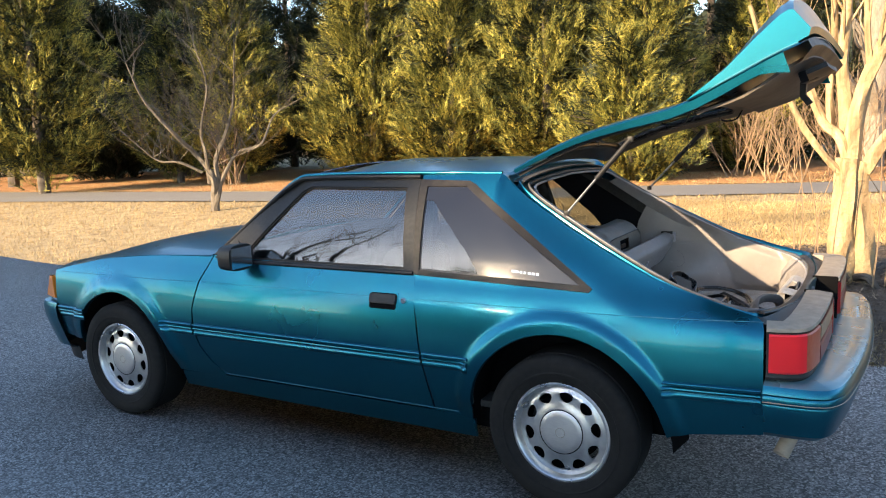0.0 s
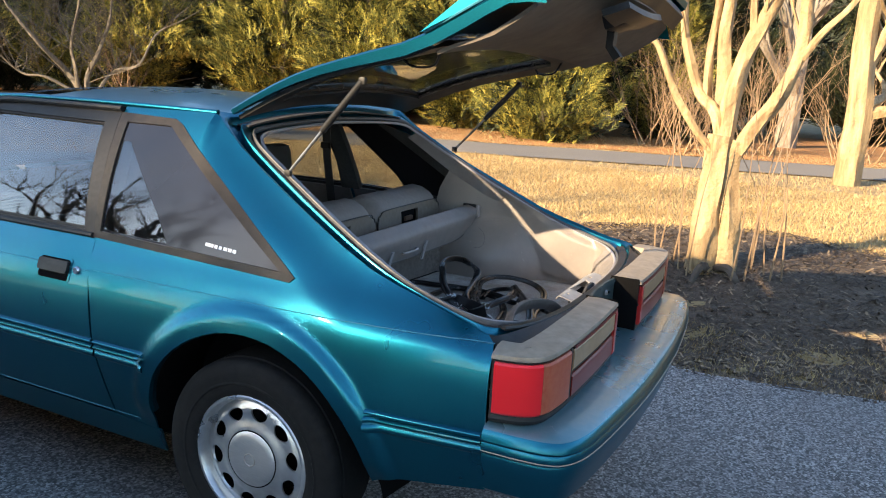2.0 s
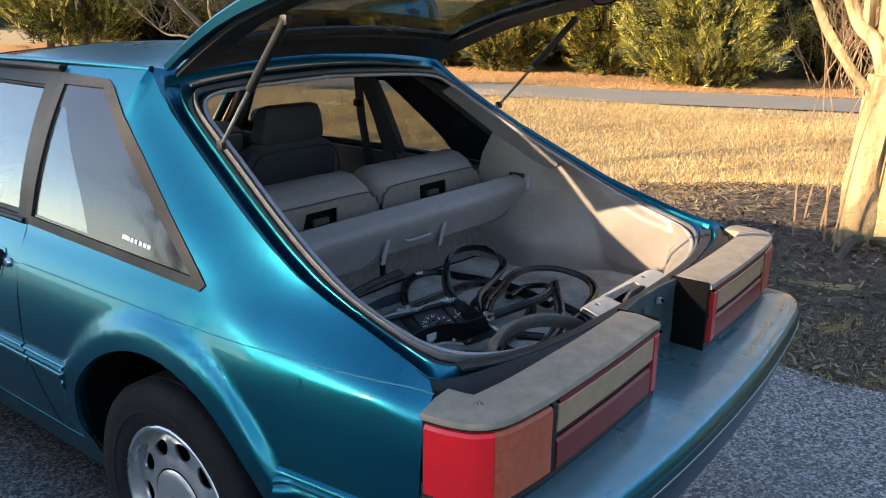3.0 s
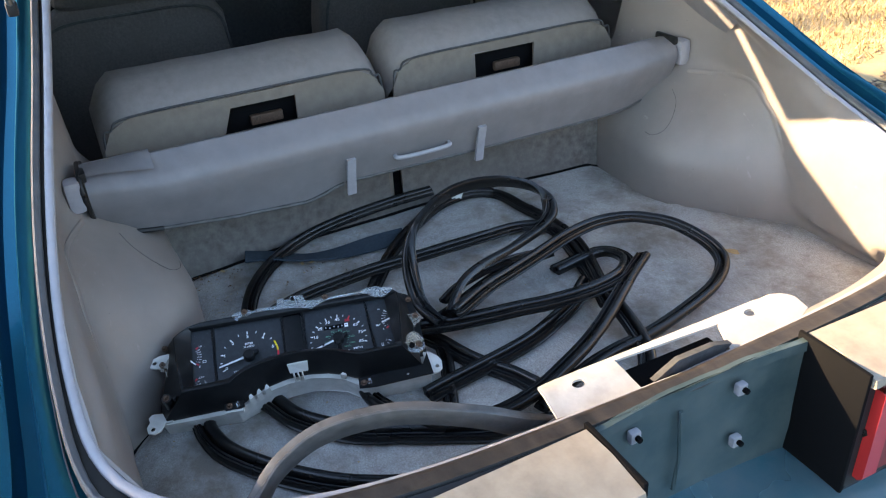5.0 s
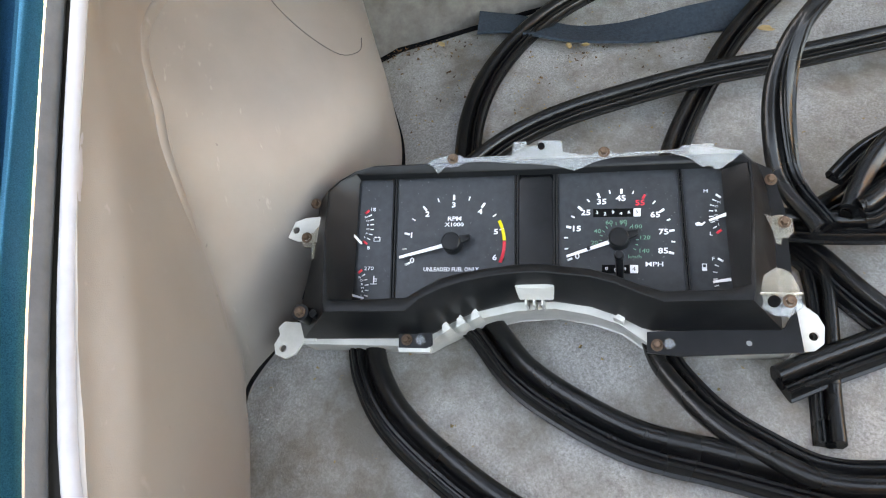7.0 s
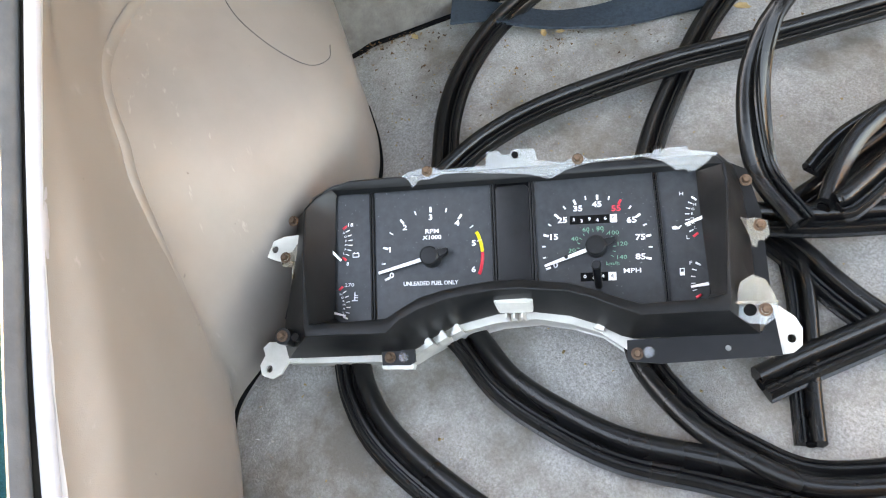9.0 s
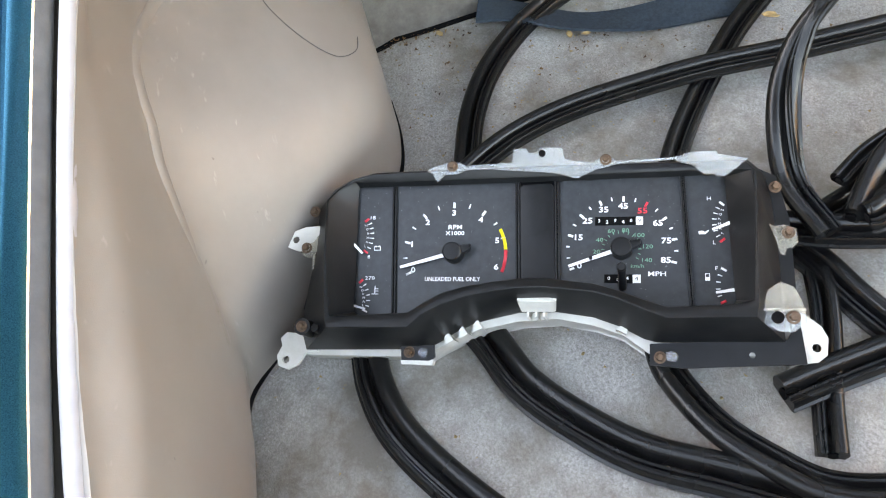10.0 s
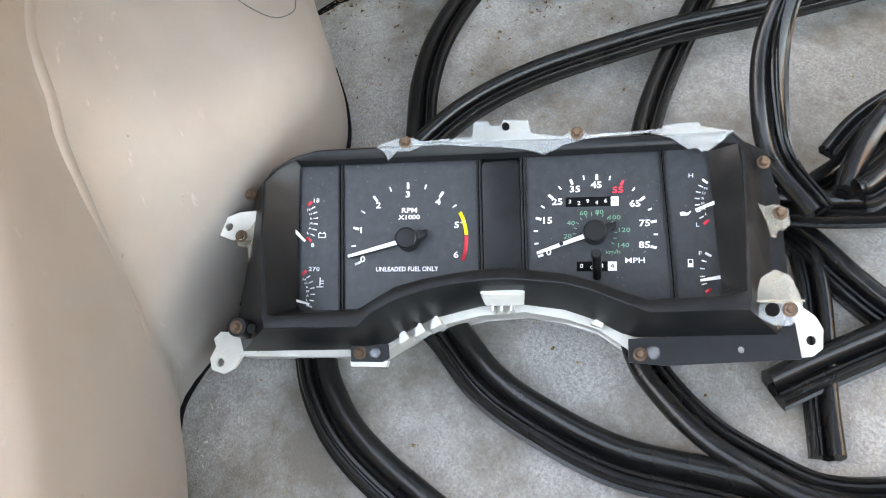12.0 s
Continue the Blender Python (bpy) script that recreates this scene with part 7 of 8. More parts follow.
TAN_LEAF = grained("dry_leaf", (0.28, 0.17, 0.07), (0.48, 0.33, 0.16), 200, 0.8, 40, 0.4, 0.001)


def leaf(at, size, turn):
    lf = thing("dry_leaf", "small dry tan leaf on carpet", "leaf", at=at, group="leaves in the cargo space")
    bm = sheet([(-1, 0), (-0.4, 0.45), (0.4, 0.5), (1, 0.05), (0.5, -0.4), (-0.3, -0.5)], lambda x, y: Vector((x * size, y * size, size * (0.35 * y * y + 0.2 * noise.noise((x * 2, y * 2, turn))))), 0.3, thick=0.0008)
    ob = part("leaf_blade", bm, TAN_LEAF, lf)
    ob.matrix_basis = pose(0, 0, 0, 0, 0, turn)


for x, y, s, a in ((0.425, 0.425, 0.014, 20), (0.089, -0.051, 0.009, 60), (0.045, -0.252, 0.006, 0), (0.05, -0.235, 0.005, 80), (0.361, -0.067, 0.006, 130), (-0.008, -0.387, 0.006, 30)):
    leaf((x, y, FLOOR_Z + 0.010), s, a)
# brown leaf litter caught along the fold and beside the belt
rng = random.Random(41)
CRUMB = foliage("brown_leaf_litter", (0.045, 0.022, 0.010), (0.15, 0.075, 0.032), (0.32, 0.20, 0.10))
V, Fc = [], []
for cx, cy, sx, sy, n in ((-0.024, -0.42, 0.005, 0.035, 90), (-0.012, -0.40, 0.012, 0.05, 60), (0.050, -0.235, 0.007, 0.018, 46), (0.075, -0.17, 0.012, 0.02, 24), (0.06, -0.36, 0.04, 0.05, 70), (0.10, -0.25, 0.03, 0.05, 34), (0.10, -0.05, 0.03, 0.05, 24)):
    for k in range(n):
        x, y = rng.gauss(cx, sx), rng.gauss(cy, sy)
        if x < -0.030 or abs(y) > floor_half(x) - 0.008:
            continue
        c = carpet_z(x, y) + Vector((0, 0, 0.003))
        r = rng.uniform(0.0008, 0.0032)
        b = len(V)
        V += [c + Vector((rng.uniform(-r, r), rng.uniform(-r, r), rng.uniform(-0.3, 0.8) * r)) for _ in range(4)]
        Fc += [(b, b + 1, b + 2), (b, b + 2, b + 3)]
me = bpy.data.meshes.new("leaf_litter")
me.from_pydata([tuple(v) for v in V], [], Fc)
me.materials.append(CRUMB)
tagged(new("leaf_litter", me), "scattered brown leaf litter on grey carpet", "litter", kind="stuff")
# lint and crumbs: one loose scatter
rng = random.Random(5)
bm = bmesh.new()
for k in range(900):
    x, y = rng.uniform(-0.03, 0.66), rng.uniform(-0.6, 0.6)
    if rng.random() < 0.45:
        x, y = rng.gauss(0.10, 0.06), rng.gauss(-0.34, 0.09)
    if abs(y) > floor_half(x) - 0.01 or not -0.04 < x < 0.68:
        continue
    c = carpet_z(x, y) + Vector((0, 0, 0.0012))
    r = rng.uniform(0.0005, 0.0014)
    v = [bm.verts.new(c + Vector((rng.uniform(-r, r) * 1.6, rng.uniform(-r, r) * 1.6, rng.uniform(0, r)))) for _ in range(4)]
    for f in ((0, 1, 2), (0, 2, 3), (0, 3, 1), (1, 3, 2)):
        bm.faces.new([v[i] for i in f])
tagged(part("carpet_crumbs", bm, TAN_LEAF, sharp=0), "dry crumbs and lint scattered over carpet", "debris", kind="stuff")


# ---- trees and planting ----
def from_arrays(name, verts, faces, mat, parent=None):
    me = bpy.data.meshes.new(name)
    me.from_pydata([tuple(v) for v in verts], [], faces)
    me.materials.append(mat)
    ob = new(name, me)
    if parent is not None:
        ob.parent = parent
    return ob


def limb(bm, pts, r0, r1, n=7, wob=0.0, seed=0):
    """A tapered, slightly crooked limb through points."""
    L = smooth_line(pts, 5)
    m = len(L)
    rings = []
    for i, p in enumerate(L):
        t = (L[min(i + 1, m - 1)] - L[max(i - 1, 0)]).normalized()
        a = t.cross(Vector((0.3, 0.9, 0.1))).normalized()
        b = t.cross(a)
        k = i / (m - 1)
        r = r0 + (r1 - r0) * k
        ring = []
        for j in range(n):
            q = 2 * math.pi * j / n
            rr = r * (1 + wob * noise.noise((p.x * 5 + seed, p.z * 3, j * 1.3)))
            ring.append(bm.verts.new(p + a * rr * math.cos(q) + b * rr * math.sin(q)))
        rings.append(ring)
    for A, B in zip(rings, rings[1:]):
        for j in range(n):
            bm.faces.new((A[j], A[(j + 1) % n], B[(j + 1) % n], B[j]))
    bm.faces.new(rings[-1])
    return L


def twigs(bm, rng, start, direc, length, r, depth, spread=0.6, up=0.25):
    """Forking bare branches."""
    d = direc.normalized()
    pts = [start]
    p = start
    for k in range(3):
        d = (d + Vector((rng.uniform(-1, 1), rng.uniform(-1, 1), rng.uniform(-0.6, 1) * 0.8)) * 0.22 + Vector((0, 0, up * 0.15))).normalized()
        p = p + d * length / 3
        pts.append(p)
    limb(bm, pts, r, r * 0.45, 5 if r > 0.012 else 3)
    if depth > 0:
        for k in range(rng.choice((2, 3, 3))):
            q = pts[rng.choice((1, 2, 3))]
            nd = (d + Vector((rng.uniform(-1, 1), rng.uniform(-1, 1), rng.uniform(-0.4, 0.9))) * spread).normalized()
            twigs(bm, rng, q, nd, length * rng.uniform(0.5, 0.78), r * 0.48, depth - 1, spread, up)


def sprays(rng, centre_fn, count, size, droop=0.0, leaflets=9):
    """Feathery evergreen fronds: a thin stem with narrow leaflets; centre_fn gives a place and an outward direction."""
    V, Fc = [], []
    gauss, uni = rng.gauss, rng.uniform
    for _ in range(count):
        c, out = centre_fn()
        s = size * uni(0.55, 1.35)
        d = (out + Vector((gauss(0, 0.3), gauss(0, 0.3), gauss(0.1 - droop, 0.3)))).normalized()
        side = d.cross(Vector((gauss(0, 1), gauss(0, 1), gauss(0, 1))))
        if side.length < 1e-3:
            continue
        side.normalize()
        nrm = d.cross(side)
        b = len(V)
        w = side * (s * 0.030)
        V += [c - w, c + w, c + d * s * 1.1]
        Fc.append((b, b + 1, b + 2))
        for k in range(leaflets):
            q = (k + 0.5) / leaflets
            sg = 1 if k % 2 else -1
            ll = s * uni(0.34, 0.52) * (1 - 0.55 * q)
            r = c + d * (s * q)
            h = d * (ll * 0.13)
            n = len(V)
            V += [r - h, r + h, r + d * (ll * 0.8) + side * (sg * ll * 0.62) + nrm * (ll * uni(-0.4, 0.4))]
            Fc.append((b, n + 1, n + 2) if k == 0 else (n, n + 1, n + 2))
    return V, Fc


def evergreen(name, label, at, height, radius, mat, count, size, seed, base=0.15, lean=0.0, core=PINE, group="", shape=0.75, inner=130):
    rng = random.Random(seed)
    t = thing(name, label, "tree", at=at, group=group)
    bm = bmesh.new()
    limb(bm, [Vector((0, 0, -0.15)), Vector((0.03, 0.02, height * 0.3)), Vector((lean * 0.5, 0, height * 0.7)), Vector((lean, 0, height * 0.95))], radius * 0.05 + 0.04, 0.02, 8, 0.3, seed)
    for k in range(10):
        z = height * rng.uniform(0.08, 0.5)
        a = rng.uniform(0, 6.28)
        limb(bm, [Vector((0, 0, z)), Vector((math.cos(a) * radius * 0.4, math.sin(a) * radius * 0.4, z + 0.1)), Vector((math.cos(a) * radius * 0.8, math.sin(a) * radius * 0.8, z + 0.25))], 0.03, 0.008, 5)
    part("trunk", bm, DARK_BARK, t)
    lobes = [(rng.uniform(0, 6.28), rng.uniform(0.1, 0.85), rng.uniform(0.18, 0.42)) for _ in range(26)]

    def env(a, h):
        r = radius * (1 - h) ** shape * (0.35 + 0.65 * sstep(0.0, 0.16, h))
        n = noise.noise((math.cos(a) * 1.6 + seed, math.sin(a) * 1.6, h * height * 0.7)) * 0.34
        n += noise.noise((math.cos(a) * 4 + seed, math.sin(a) * 4, h * height * 2.0)) * 0.20
        return max(0.05, r * (1 + n))

    plumes = []
    for _ in range(max(60, count // 26)):
        while True:
            h = rng.random() ** 1.1
            if rng.random() < 0.25 + 0.75 * (1 - h):
                break
        a = rng.uniform(0, 2 * math.pi)
        r = env(a, h) * rng.uniform(0.70, 1.14)
        z = base * height + h * height * (1 - base)
        tip = Vector((r * math.cos(a) + lean * h, r * math.sin(a), z + 0.25))
        axis = Vector((math.cos(a), math.sin(a), rng.uniform(0.4, 1.4))).normalized()
        plumes.append((tip, axis, rng.uniform(0.5, 1.15) * (0.35 + 0.25 * radius)))

    def place():
        tip, axis, ln = rng.choice(plumes)
        k = rng.random() ** 0.85
        w = ln * 0.20 * k + 0.02
        c = tip - axis * ln * k + Vector((rng.gauss(0, w), rng.gauss(0, w), rng.gauss(0, w)))
        c.z = max(c.z, 0.03)
        return c, (axis + (c - tip) * 0.4).normalized()
    V, Fc = sprays(rng, place, count, size)
    from_arrays("crown", V, Fc, mat, t)

    # heart of the crown: its shade is put into the near-black core colour
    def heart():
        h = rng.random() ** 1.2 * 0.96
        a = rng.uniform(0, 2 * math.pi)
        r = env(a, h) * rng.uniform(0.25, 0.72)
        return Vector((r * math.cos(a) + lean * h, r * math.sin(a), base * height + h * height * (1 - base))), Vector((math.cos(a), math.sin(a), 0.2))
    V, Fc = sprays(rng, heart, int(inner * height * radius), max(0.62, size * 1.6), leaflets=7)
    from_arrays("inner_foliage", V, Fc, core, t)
    return t


# golden junipers beyond the lane
for k, (x, y, h, r, n) in enumerate(((-11.6, 14.6, 7.2, 2.25, 7500), (-8.9, 14.2, 6.4, 1.75, 6000), (-6.6, 14.8, 7.6, 2.0, 7000), (-4.3, 15.2, 6.6, 1.75, 6000), (-13.6, 17.0, 8.0, 2.0, 4000), (-10.0, 17.5, 9.0, 2.2, 4500), (-5.6, 18.0, 8.6, 2.2, 4500), (-2.3, 17.0, 5.2, 1.5, 3200))):
    evergreen("juniper_tree", "golden-green juniper tree in low sun", (x, y, terrain(x, y)), h, r, JUNIPER, int(n * 2.0), 0.27, 11 + k, 0.02, group="junipers")
evergreen("juniper_bush", "golden-green spreading juniper bush", (-4.2, 13.6, terrain(-4.2, 13.6)), 3.1, 1.55, JUNIPER, 7000, 0.24, 41, 0.0, shape=0.5, group="junipers")
# dark cedars and pines
for k, (x, y, h, r, n) in enumerate(((-18.3, 9.2, 7.5, 2.5, 8000), (-22.5, 11.0, 9.0, 2.6, 5500), (-26.5, 12.5, 9.5, 2.8, 4500), (-20.0, 15.5, 8.5, 2.5, 4500), (-14.9, 12.9, 5.6, 1.8, 7000), (-16.9, 12.5, 4.6, 1.5, 3600))):
    evergreen("cedar_tree", "dark olive cedar tree with a pale trunk", (x, y, terrain(x, y)), h, r, JUNIPER if k in (0, 4, 5) else CEDAR, int(n * 1.5), 0.30, 61 + k, 0.10, group="cedars")
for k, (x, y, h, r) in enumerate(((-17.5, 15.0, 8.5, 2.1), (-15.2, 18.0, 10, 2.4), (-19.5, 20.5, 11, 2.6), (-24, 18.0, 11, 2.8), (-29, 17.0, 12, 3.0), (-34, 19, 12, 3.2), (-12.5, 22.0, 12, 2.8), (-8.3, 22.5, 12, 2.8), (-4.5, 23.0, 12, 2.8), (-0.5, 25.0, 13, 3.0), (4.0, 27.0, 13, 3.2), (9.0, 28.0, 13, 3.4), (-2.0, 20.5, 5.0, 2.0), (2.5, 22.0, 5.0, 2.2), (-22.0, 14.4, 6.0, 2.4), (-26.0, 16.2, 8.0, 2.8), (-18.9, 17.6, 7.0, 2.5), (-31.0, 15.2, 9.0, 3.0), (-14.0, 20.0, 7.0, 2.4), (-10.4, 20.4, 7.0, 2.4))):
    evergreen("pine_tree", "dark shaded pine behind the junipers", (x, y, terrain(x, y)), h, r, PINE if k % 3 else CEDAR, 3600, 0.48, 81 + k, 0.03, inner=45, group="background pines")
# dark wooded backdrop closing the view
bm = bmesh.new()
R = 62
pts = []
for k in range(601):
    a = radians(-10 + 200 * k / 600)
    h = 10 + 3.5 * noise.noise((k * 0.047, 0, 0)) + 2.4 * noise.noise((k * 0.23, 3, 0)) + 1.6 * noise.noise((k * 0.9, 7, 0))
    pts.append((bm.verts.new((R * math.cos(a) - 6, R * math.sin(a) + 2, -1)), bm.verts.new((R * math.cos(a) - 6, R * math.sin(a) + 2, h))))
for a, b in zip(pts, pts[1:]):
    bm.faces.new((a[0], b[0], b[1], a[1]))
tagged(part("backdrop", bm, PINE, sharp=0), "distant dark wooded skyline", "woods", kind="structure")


# bare small tree on the lawn
SAPLING_BARK = grained("lichen_grey_bark", (0.055, 0.045, 0.033), (0.19, 0.155, 0.115), 14, 0.9, 2.5, 0.6, 0.012, stretch=(2, 2, 0.5))
def bare_tree(name, label, at, stems, seed, mat, depth=4, length=1.0, shoots=7, crook=0.0):
    rng = random.Random(seed)
    t = thing(name, label, "tree", at=at)
    for pts, r0, r1 in stems:
        bm = bmesh.new()
        pts = [Vector(p) + Vector((rng.gauss(0, 1), rng.gauss(0, 1), rng.gauss(0, 0.6))) * (crook if k > 1 else 0) for k, p in enumerate(pts)]
        L = limb(bm, pts, r0, r1, 8, 0.25, seed)
        tw = bmesh.new()
        for k in range(shoots):
            i = rng.randrange(len(L) // 3, len(L))
            d = Vector((rng.uniform(-1, 1), rng.uniform(-1, 1), rng.uniform(0.2, 1.0)))
            twigs(tw, rng, L[i], d, length * rng.uniform(0.5, 1.2), r1 * 0.75, depth - 1)
        twigs(tw, rng, L[-1], L[-1] - L[-4], length, r1 * 0.9, depth)
        part("limb", bm, mat, t)
        part("branchwork", tw, mat, t)
    return t


bare_tree("bare_tree", "small bare grey tree on the dry lawn", (-9.65, 6.75, terrain(-9.65, 6.75) - 0.05),
          [([(0, 0, 0), (0.0, 0.02, 0.30), (-0.10, -0.05, 0.62), (-0.30, -0.15, 1.0), (-0.42, -0.35, 1.45), (-0.75, -0.55, 2.1), (-0.85, -0.8, 2.7)], 0.085, 0.010), ([(0.02, 0, 0.15), (0.10, 0.05, 0.5), (0.08, 0.10, 0.9), (0.24, 0.18, 1.4), (0.22, 0.32, 2.0), (0.38, 0.35, 2.9)], 0.065, 0.010),
           ([(0.06, 0.02, 0.35), (0.22, 0.12, 0.75), (0.34, 0.30, 1.05), (0.62, 0.42, 1.25), (0.85, 0.75, 1.7), (1.2, 0.9, 1.95)], 0.042, 0.008), ([(-0.06, -0.02, 0.55), (-0.02, -0.1, 1.1), (-0.12, -0.05, 1.6), (-0.02, -0.12, 2.2), (-0.10, -0.2, 3.0)], 0.038, 0.009),
           ([(-0.15, -0.08, 0.75), (-0.45, -0.35, 0.95), (-0.8, -0.55, 1.05), (-1.15, -0.95, 1.35)], 0.03, 0.009)], 3, SAPLING_BARK, 4, 0.80, 24, 0.09)

# pale many-stemmed tree beside the drive
MY = (0.77, 3.10, 0.22)
myr = thing("crape_myrtle", "pale smooth-barked crape myrtle in warm sun", "tree", at=MY)
bm = bmesh.new()
rng = random.Random(9)
def my(*p):
    return [Vector((x - MY[0], (dy), z - MY[2])) for x, dy, z in p]
stems = [
    (my((0.69, 0, 0.20), (0.70, 0, 0.55), (0.72, 0.0, 0.9), (0.735, 0, 1.15)), 0.105, 0.080),
    (my((0.86, 0.03, 0.20), (0.84, 0.02, 0.6), (0.80, 0.02, 0.95), (0.84, 0.02, 1.12)), 0.085, 0.060),
    (my((0.735, 0, 1.10), (0.67, 0, 1.30), (0.55, 0.05, 1.42), (0.46, 0.05, 1.64), (0.38, 0.1, 1.95), (0.34, 0.15, 2.6)), 0.045, 0.022),
    (my((0.70, -0.03, 1.02), (0.55, -0.06, 1.2), (0.42, -0.1, 1.40), (0.28, -0.12, 1.70), (0.19, -0.15, 1.80), (0.05, -0.2, 2.3)), 0.030, 0.014),
    (my((0.745, 0, 1.10), (0.77, 0, 1.40), (0.81, 0.02, 1.65), (0.92, 0.02, 1.93), (0.98, 0.05, 2.2), (1.0, 0.1, 2.9)), 0.062, 0.035),
    (my((0.84, 0.02, 1.05), (0.95, 0.0, 1.25), (1.06, 0.0, 1.43), (1.15, 0.0, 1.76), (1.14, 0.0, 2.15), (1.2, 0, 2.9)), 0.052, 0.030),
    (my((0.73, 0.02, 1.12), (0.70, 0.08, 1.45), (0.66, 0.10, 1.80), (0.68, 0.12, 2.2), (0.70, 0.15, 3.0)), 0.055, 0.030),
    (my((1.12, 0.0, 1.60), (1.25, -0.02, 1.82), (1.42, 0.0, 2.03), (1.6, 0, 2.4)), 0.026, 0.014),
    (my((0.60, 0.05, 1.38), (0.58, 0.1, 1.7), (0.60, 0.1, 2.1), (0.57, 0.1, 2.8)), 0.034, 0.018),
    (my((0.86, 0.03, 1.75), (0.83, 0.0, 2.0), (0.80, 0.0, 2.5)), 0.030, 0.018)]
for pts, r0, r1 in stems:
    bm = bmesh.new()
    L = limb(bm, pts, r0, r1, 12, 0.38, r0 * 100)
    if r1 < 0.05:
        tw = bmesh.new()
        for k in range(4):
            q = L[rng.randrange(len(L) // 2, len(L))]
            twigs(tw, rng, q, Vector((rng.uniform(-0.7, 0.7), rng.uniform(-0.7, 0.7), 1.0)), 0.7, r1 * 0.4, 2)
        part("branchwork", tw, PALE_BARK, myr)
    part("stem", bm, PALE_BARK, myr)
for k in range(9):
    bm = bmesh.new()
    a = rng.uniform(0, 6.28)
    limb(bm, [Vector((0, 0, 0.02)), Vector((math.cos(a) * 0.16, math.sin(a) * 0.16, 0.02 + rng.uniform(0, 0.04))), Vector((math.cos(a) * 0.30, math.sin(a) * 0.30, -0.08))], 0.035, 0.02, 6, 0.4, k)
    part("root", bm, DARK_BARK, myr, "dark mulch-stained root")
# thin suckers round it
for k in range(16):
    bm = bmesh.new()
    x, y = rng.uniform(-0.42, 0.5), rng.uniform(-0.25, 0.3)
    limb(bm, [Vector((x, y, 0)), Vector((x + rng.uniform(-0.05, 0.05), y, 0.5)), Vector((x + rng.uniform(-0.2, 0.2), y + rng.uniform(-0.1, 0.1), rng.uniform(0.8, 1.5)))], 0.007, 0.002, 4)
    part("basal_shoot", bm, STEM, myr)
# second pale tree and trunks further off
bare_tree("pale_tree", "tall pale sycamore trunk beyond the lawn", (1.62, 10.4, terrain(1.62, 10.4)), [([(0, 0, -0.1), (0.02, 0, 1.0), (-0.05, 0, 2.2), (0.0, 0, 3.6)], 0.20, 0.13), ([(0.0, 0, 1.6), (0.3, 0.1, 2.4), (0.6, 0.2, 3.6)], 0.10, 0.06)], 17, PALE_BARK, 3, 1.4)
bare_tree("brown_tree", "tall brown bare tree trunk", (0.35, 17.5, terrain(0.35, 17.5)), [([(0, 0, -0.1), (0.02, 0, 2.0), (0.05, 0, 5.0)], 0.26, 0.18)], 18, GREY_BARK, 3, 1.6)
bare_tree("brown_tree", "tall brown bare tree trunk", (3.4, 19.0, terrain(3.4, 19.0)), [([(0, 0, -0.1), (-0.05, 0, 2.0), (0.0, 0, 5.0)], 0.30, 0.2)], 19, GREY_BARK, 3, 1.6)
# leafless shrub thickets
for k, (x, y, s) in enumerate(((-1.0, 13.4, 1.0), (0.1, 14.4, 1.2), (-14.5, 12.0, 1.2), (-1.9, 14.6, 1.2), (1.8, 15.0, 1.1))):
    rng = random.Random(200 + k)
    t = thing("bare_shrub", "leafless brown twiggy shrub", "shrub", at=(x, y, terrain(x, y) - 0.05), group="leafless shrubs")
    bm = bmesh.new()
    for j in range(16):
        a = rng.uniform(0, 6.28)
        twigs(bm, rng, Vector((rng.uniform(-0.4, 0.4), rng.uniform(-0.3, 0.3), 0)), Vector((math.cos(a) * 0.5, math.sin(a) * 0.5, 1.0)), s * rng.uniform(0.8, 1.4), 0.016, 3, 0.7)
    part("branch_mass", bm, STEM, t)

# woods behind the viewer: unseen cedars added to shade the drive from the low sun
for k in range(15):
    x = -15.0 + 0.62 * k
    evergreen("roadside_cedar", "unseen tall dark cedar, added to shade the drive", (x, -22.6 + 0.7 * math.sin(k * 2.1), -0.05), 9.56 + 0.40 * sstep(-11.2, -12.6, x) + 0.1 * math.sin(k * 1.7), 1.5, CEDAR, 1800, 0.65, 300 + k, 0.0, shape=0.25, group="roadside cedars", inner=110)
for k, (x, y, h) in enumerate(((-9.8, -9.5, 8), (-13.8, -11, 8.5), (0.9, -9, 8), (6, -10, 9), (12, -12, 9))):
    rng = random.Random(400 + k)
    bare_tree("bare_oak", "tall leafless oak behind the drive", (x, y, -0.05), [([(0, 0, -0.1), (0.1, 0, h * 0.25), (0.0, 0.1, h * 0.5)], 0.18, 0.10), ([(0.05, 0, h * 0.3), (1.0, 0, h * 0.5), (1.6, 0.3, h * 0.75)], 0.09, 0.03), ([(0.05, 0, h * 0.35), (-0.9, 0.2, h * 0.55), (-1.5, 0.3, h * 0.8)], 0.09, 0.03)], 410 + k, DARK_BARK, 4, 2.2, 9)
# dark hedge line along the horizon behind
bm = bmesh.new()
pts = []
for k in range(401):
    a = radians(172 + 196 * k / 400)
    h = 2.6 + 1.2 * noise.noise((k * 0.08, 9, 0)) + 1.0 * noise.noise((k * 0.5, 5, 0))
    pts.append((bm.verts.new((70 * math.cos(a), 70 * math.sin(a), -1)), bm.verts.new((70 * math.cos(a), 70 * math.sin(a), h))))
for a, b in zip(pts, pts[1:]):
    bm.faces.new((a[0], b[0], b[1], a[1]))
tagged(part("backdrop", bm, PINE, sharp=0), "distant dark wooded skyline behind the drive", "woods", kind="structure")

# mulch bed with bark pieces, and grass
rng = random.Random(31)
xs = list(np.arange(-1.6, 6.01, 0.16))


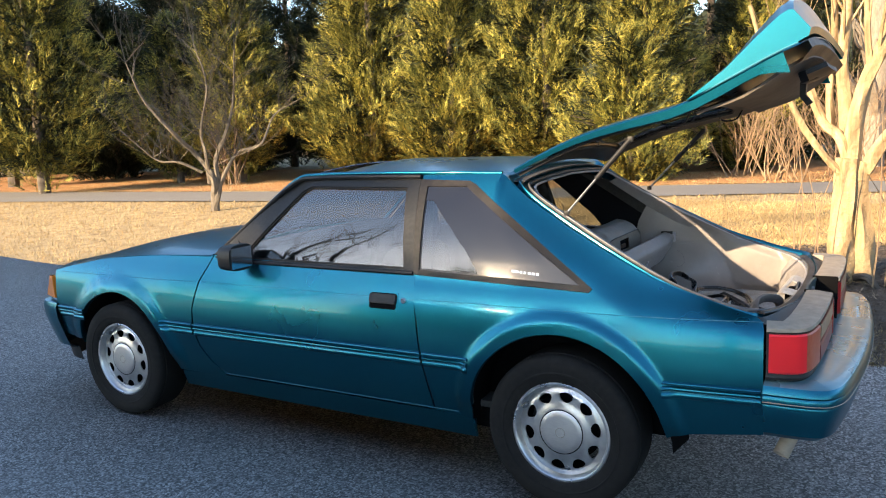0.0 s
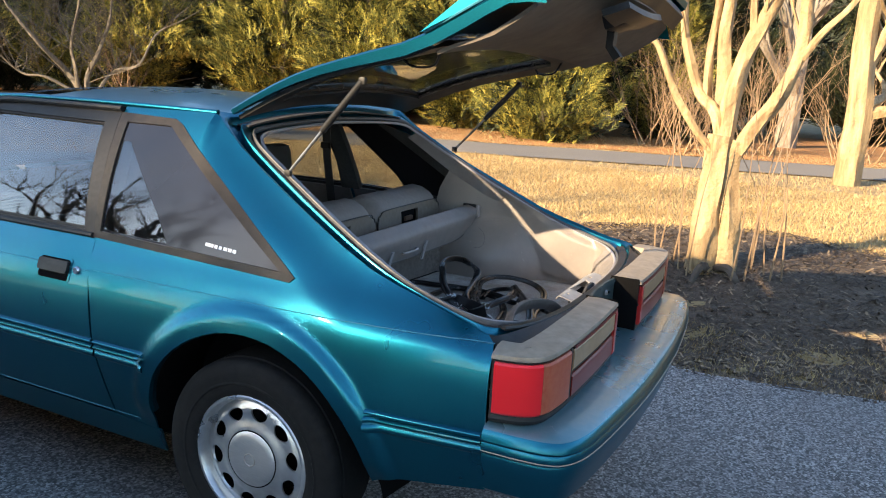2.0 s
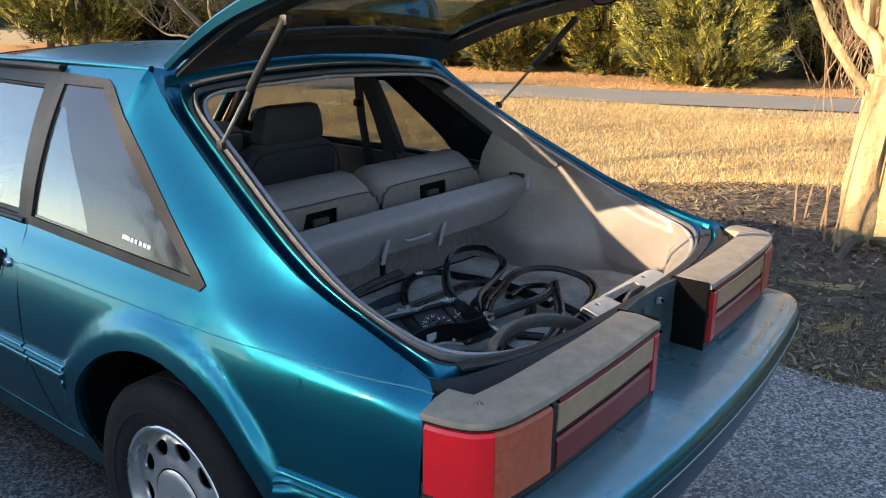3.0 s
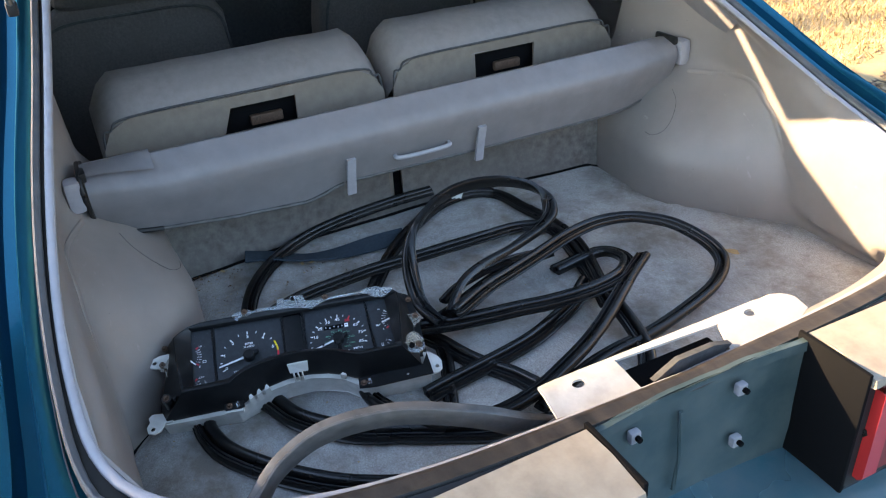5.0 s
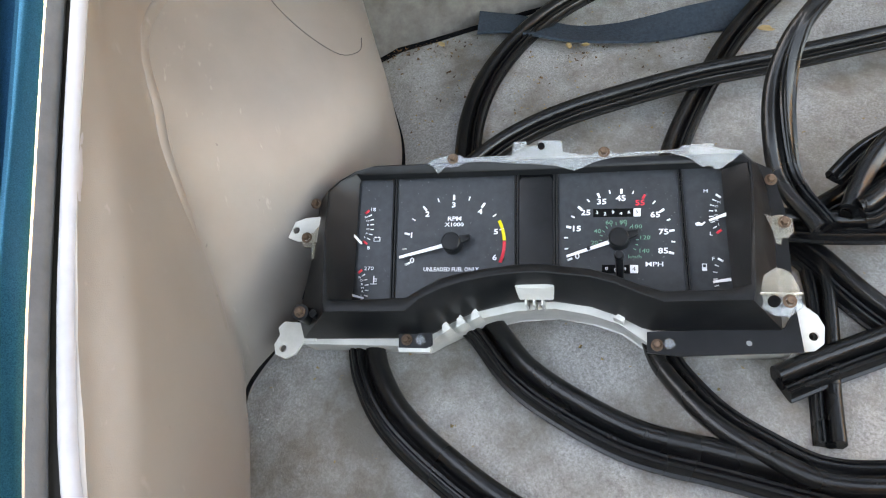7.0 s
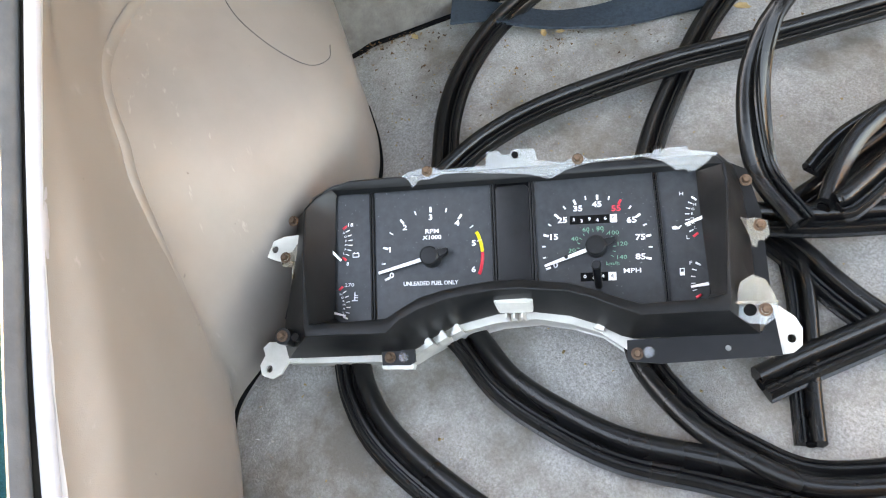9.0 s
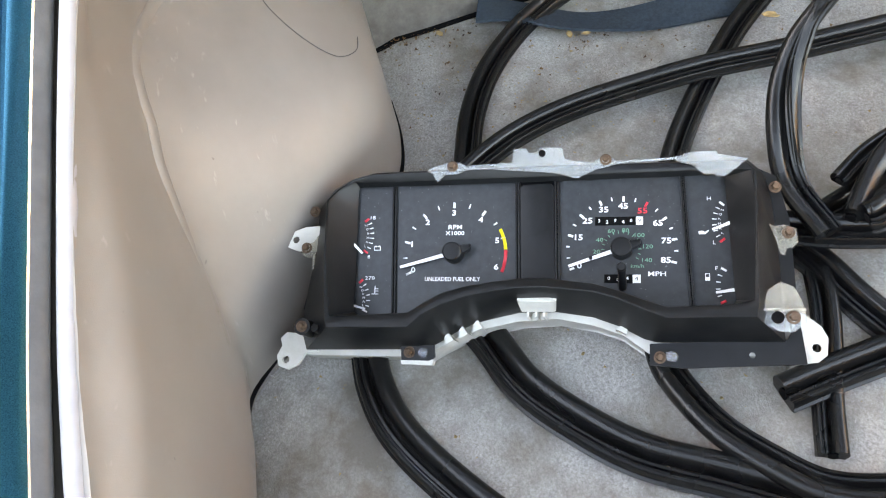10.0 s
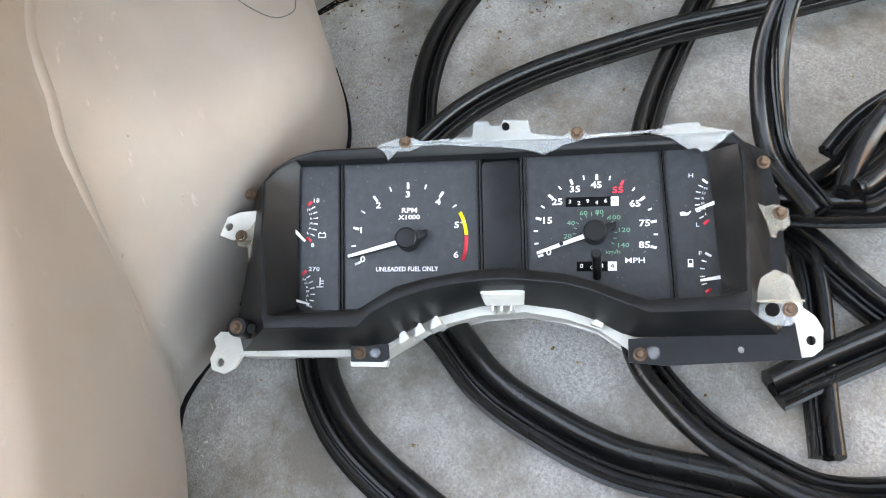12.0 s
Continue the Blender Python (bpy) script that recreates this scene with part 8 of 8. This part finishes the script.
def bed_far(x):
    return 4.35 + 0.35 * math.sin(x * 1.3) + 0.25 * noise.noise((x * 1.5, 2, 0)) - 0.10 * max(0, -x)


bm = bmesh.new()
rows = []
for x in xs:
    y0, y1 = drive_edge(x) + 0.02, max(bed_far(x) - 0.9 * sstep(0.2, -1.6, x) * 2.2, drive_edge(x) + 0.05)
    rows.append([bm.verts.new((x, y0 + (y1 - y0) * k / 16, terrain(x, y0 + (y1 - y0) * k / 16) + 0.012 + 0.022 * noise.noise((x * 6, (y0 + (y1 - y0) * k / 16) * 6, 0)) + 0.012 * noise.noise((x * 17, k * 2.7, 5)))) for k in range(17)])
for a, b in zip(rows, rows[1:]):
    for k in range(16):
        bm.faces.new((a[k], b[k], b[k + 1], a[k + 1]))
bed = tagged(part("mulch_bed", bm, MULCH, sharp=0), "dark brown bark mulch bed", "mulch", kind="structure")
V, Fc = [], []
for k in range(20000):
    x = rng.uniform(-1.0, 4.0)
    y = rng.uniform(drive_edge(x) - 0.05, bed_far(x) + 0.1)
    c = Vector((x, y, terrain(x, y) + 0.03))
    a, l, w = rng.uniform(0, 6.28), rng.uniform(0.008, 0.032), rng.uniform(0.0025, 0.007)
    d, s = Vector((math.cos(a), math.sin(a), rng.uniform(-0.3, 0.5))), Vector((-math.sin(a), math.cos(a), rng.uniform(-0.4, 0.4)))
    b = len(V)
    V += [c - d * l - s * w, c + d * l - s * w, c + d * l + s * w, c - d * l + s * w]
    Fc += [(b, b + 1, b + 2, b + 3)]
BARK_BITS = foliage("bark_chips", (0.03, 0.021, 0.015), (0.10, 0.070, 0.046), (0.34, 0.25, 0.16))
tagged(from_arrays("bark_chips", V, Fc, BARK_BITS), "loose bark chips and dry litter", "mulch", kind="stuff")


def blades(count, region, hmin, hmax, seed, mat=None):
    rng = random.Random(seed)
    V, Fc = [], []
    while len(Fc) < count:
        x, y = region(rng)
        z = terrain(x, y)
        h = rng.uniform(hmin, hmax)
        a = rng.uniform(0, 6.28)
        w = rng.uniform(0.002, 0.005)
        l = Vector((rng.gauss(0, 0.6) * h, rng.gauss(0, 0.6) * h, h))
        b = len(V)
        V += [Vector((x - math.cos(a) * w, y - math.sin(a) * w, z)), Vector((x + math.cos(a) * w, y + math.sin(a) * w, z)), Vector((x, y, z)) + l]
        Fc.append((b, b + 1, b + 2))
    return V, Fc


def lawn_near(r):
    while True:
        x = r.uniform(-7.0, 3.2)
        y = drive_edge(x) + (r.random() ** 1.4) * 7.5
        if not (-1.2 < x < 6 and y < bed_far(x) - 0.1 * max(0, -x)):
            return x, y


def lawn_far(r):
    while True:
        x = r.uniform(-20, 4)
        y = drive_edge(x) + r.random() * 14
        if abs(y - lane_mid(x)) > 1.15 and not (-1.2 < x < 6 and y < bed_far(x)):
            return x, y


tagged(from_arrays("grass", *blades(150000, lawn_near, 0.015, 0.05, 71), GRASS), "short dormant straw-coloured grass", "grass", kind="stuff")
tagged(from_arrays("grass", *blades(90000, lawn_far, 0.02, 0.07, 72), GRASS), "dormant straw-coloured grass further off", "grass", kind="stuff")


def bed_litter(r):
    x = r.uniform(-1.2, 4)
    return x, r.uniform(drive_edge(x) - 0.02, drive_edge(x) + 0.7)


tagged(from_arrays("dry_litter", *blades(14000, bed_litter, 0.01, 0.05, 73), GRASS), "dry grass litter along the drive edge", "grass", kind="stuff")
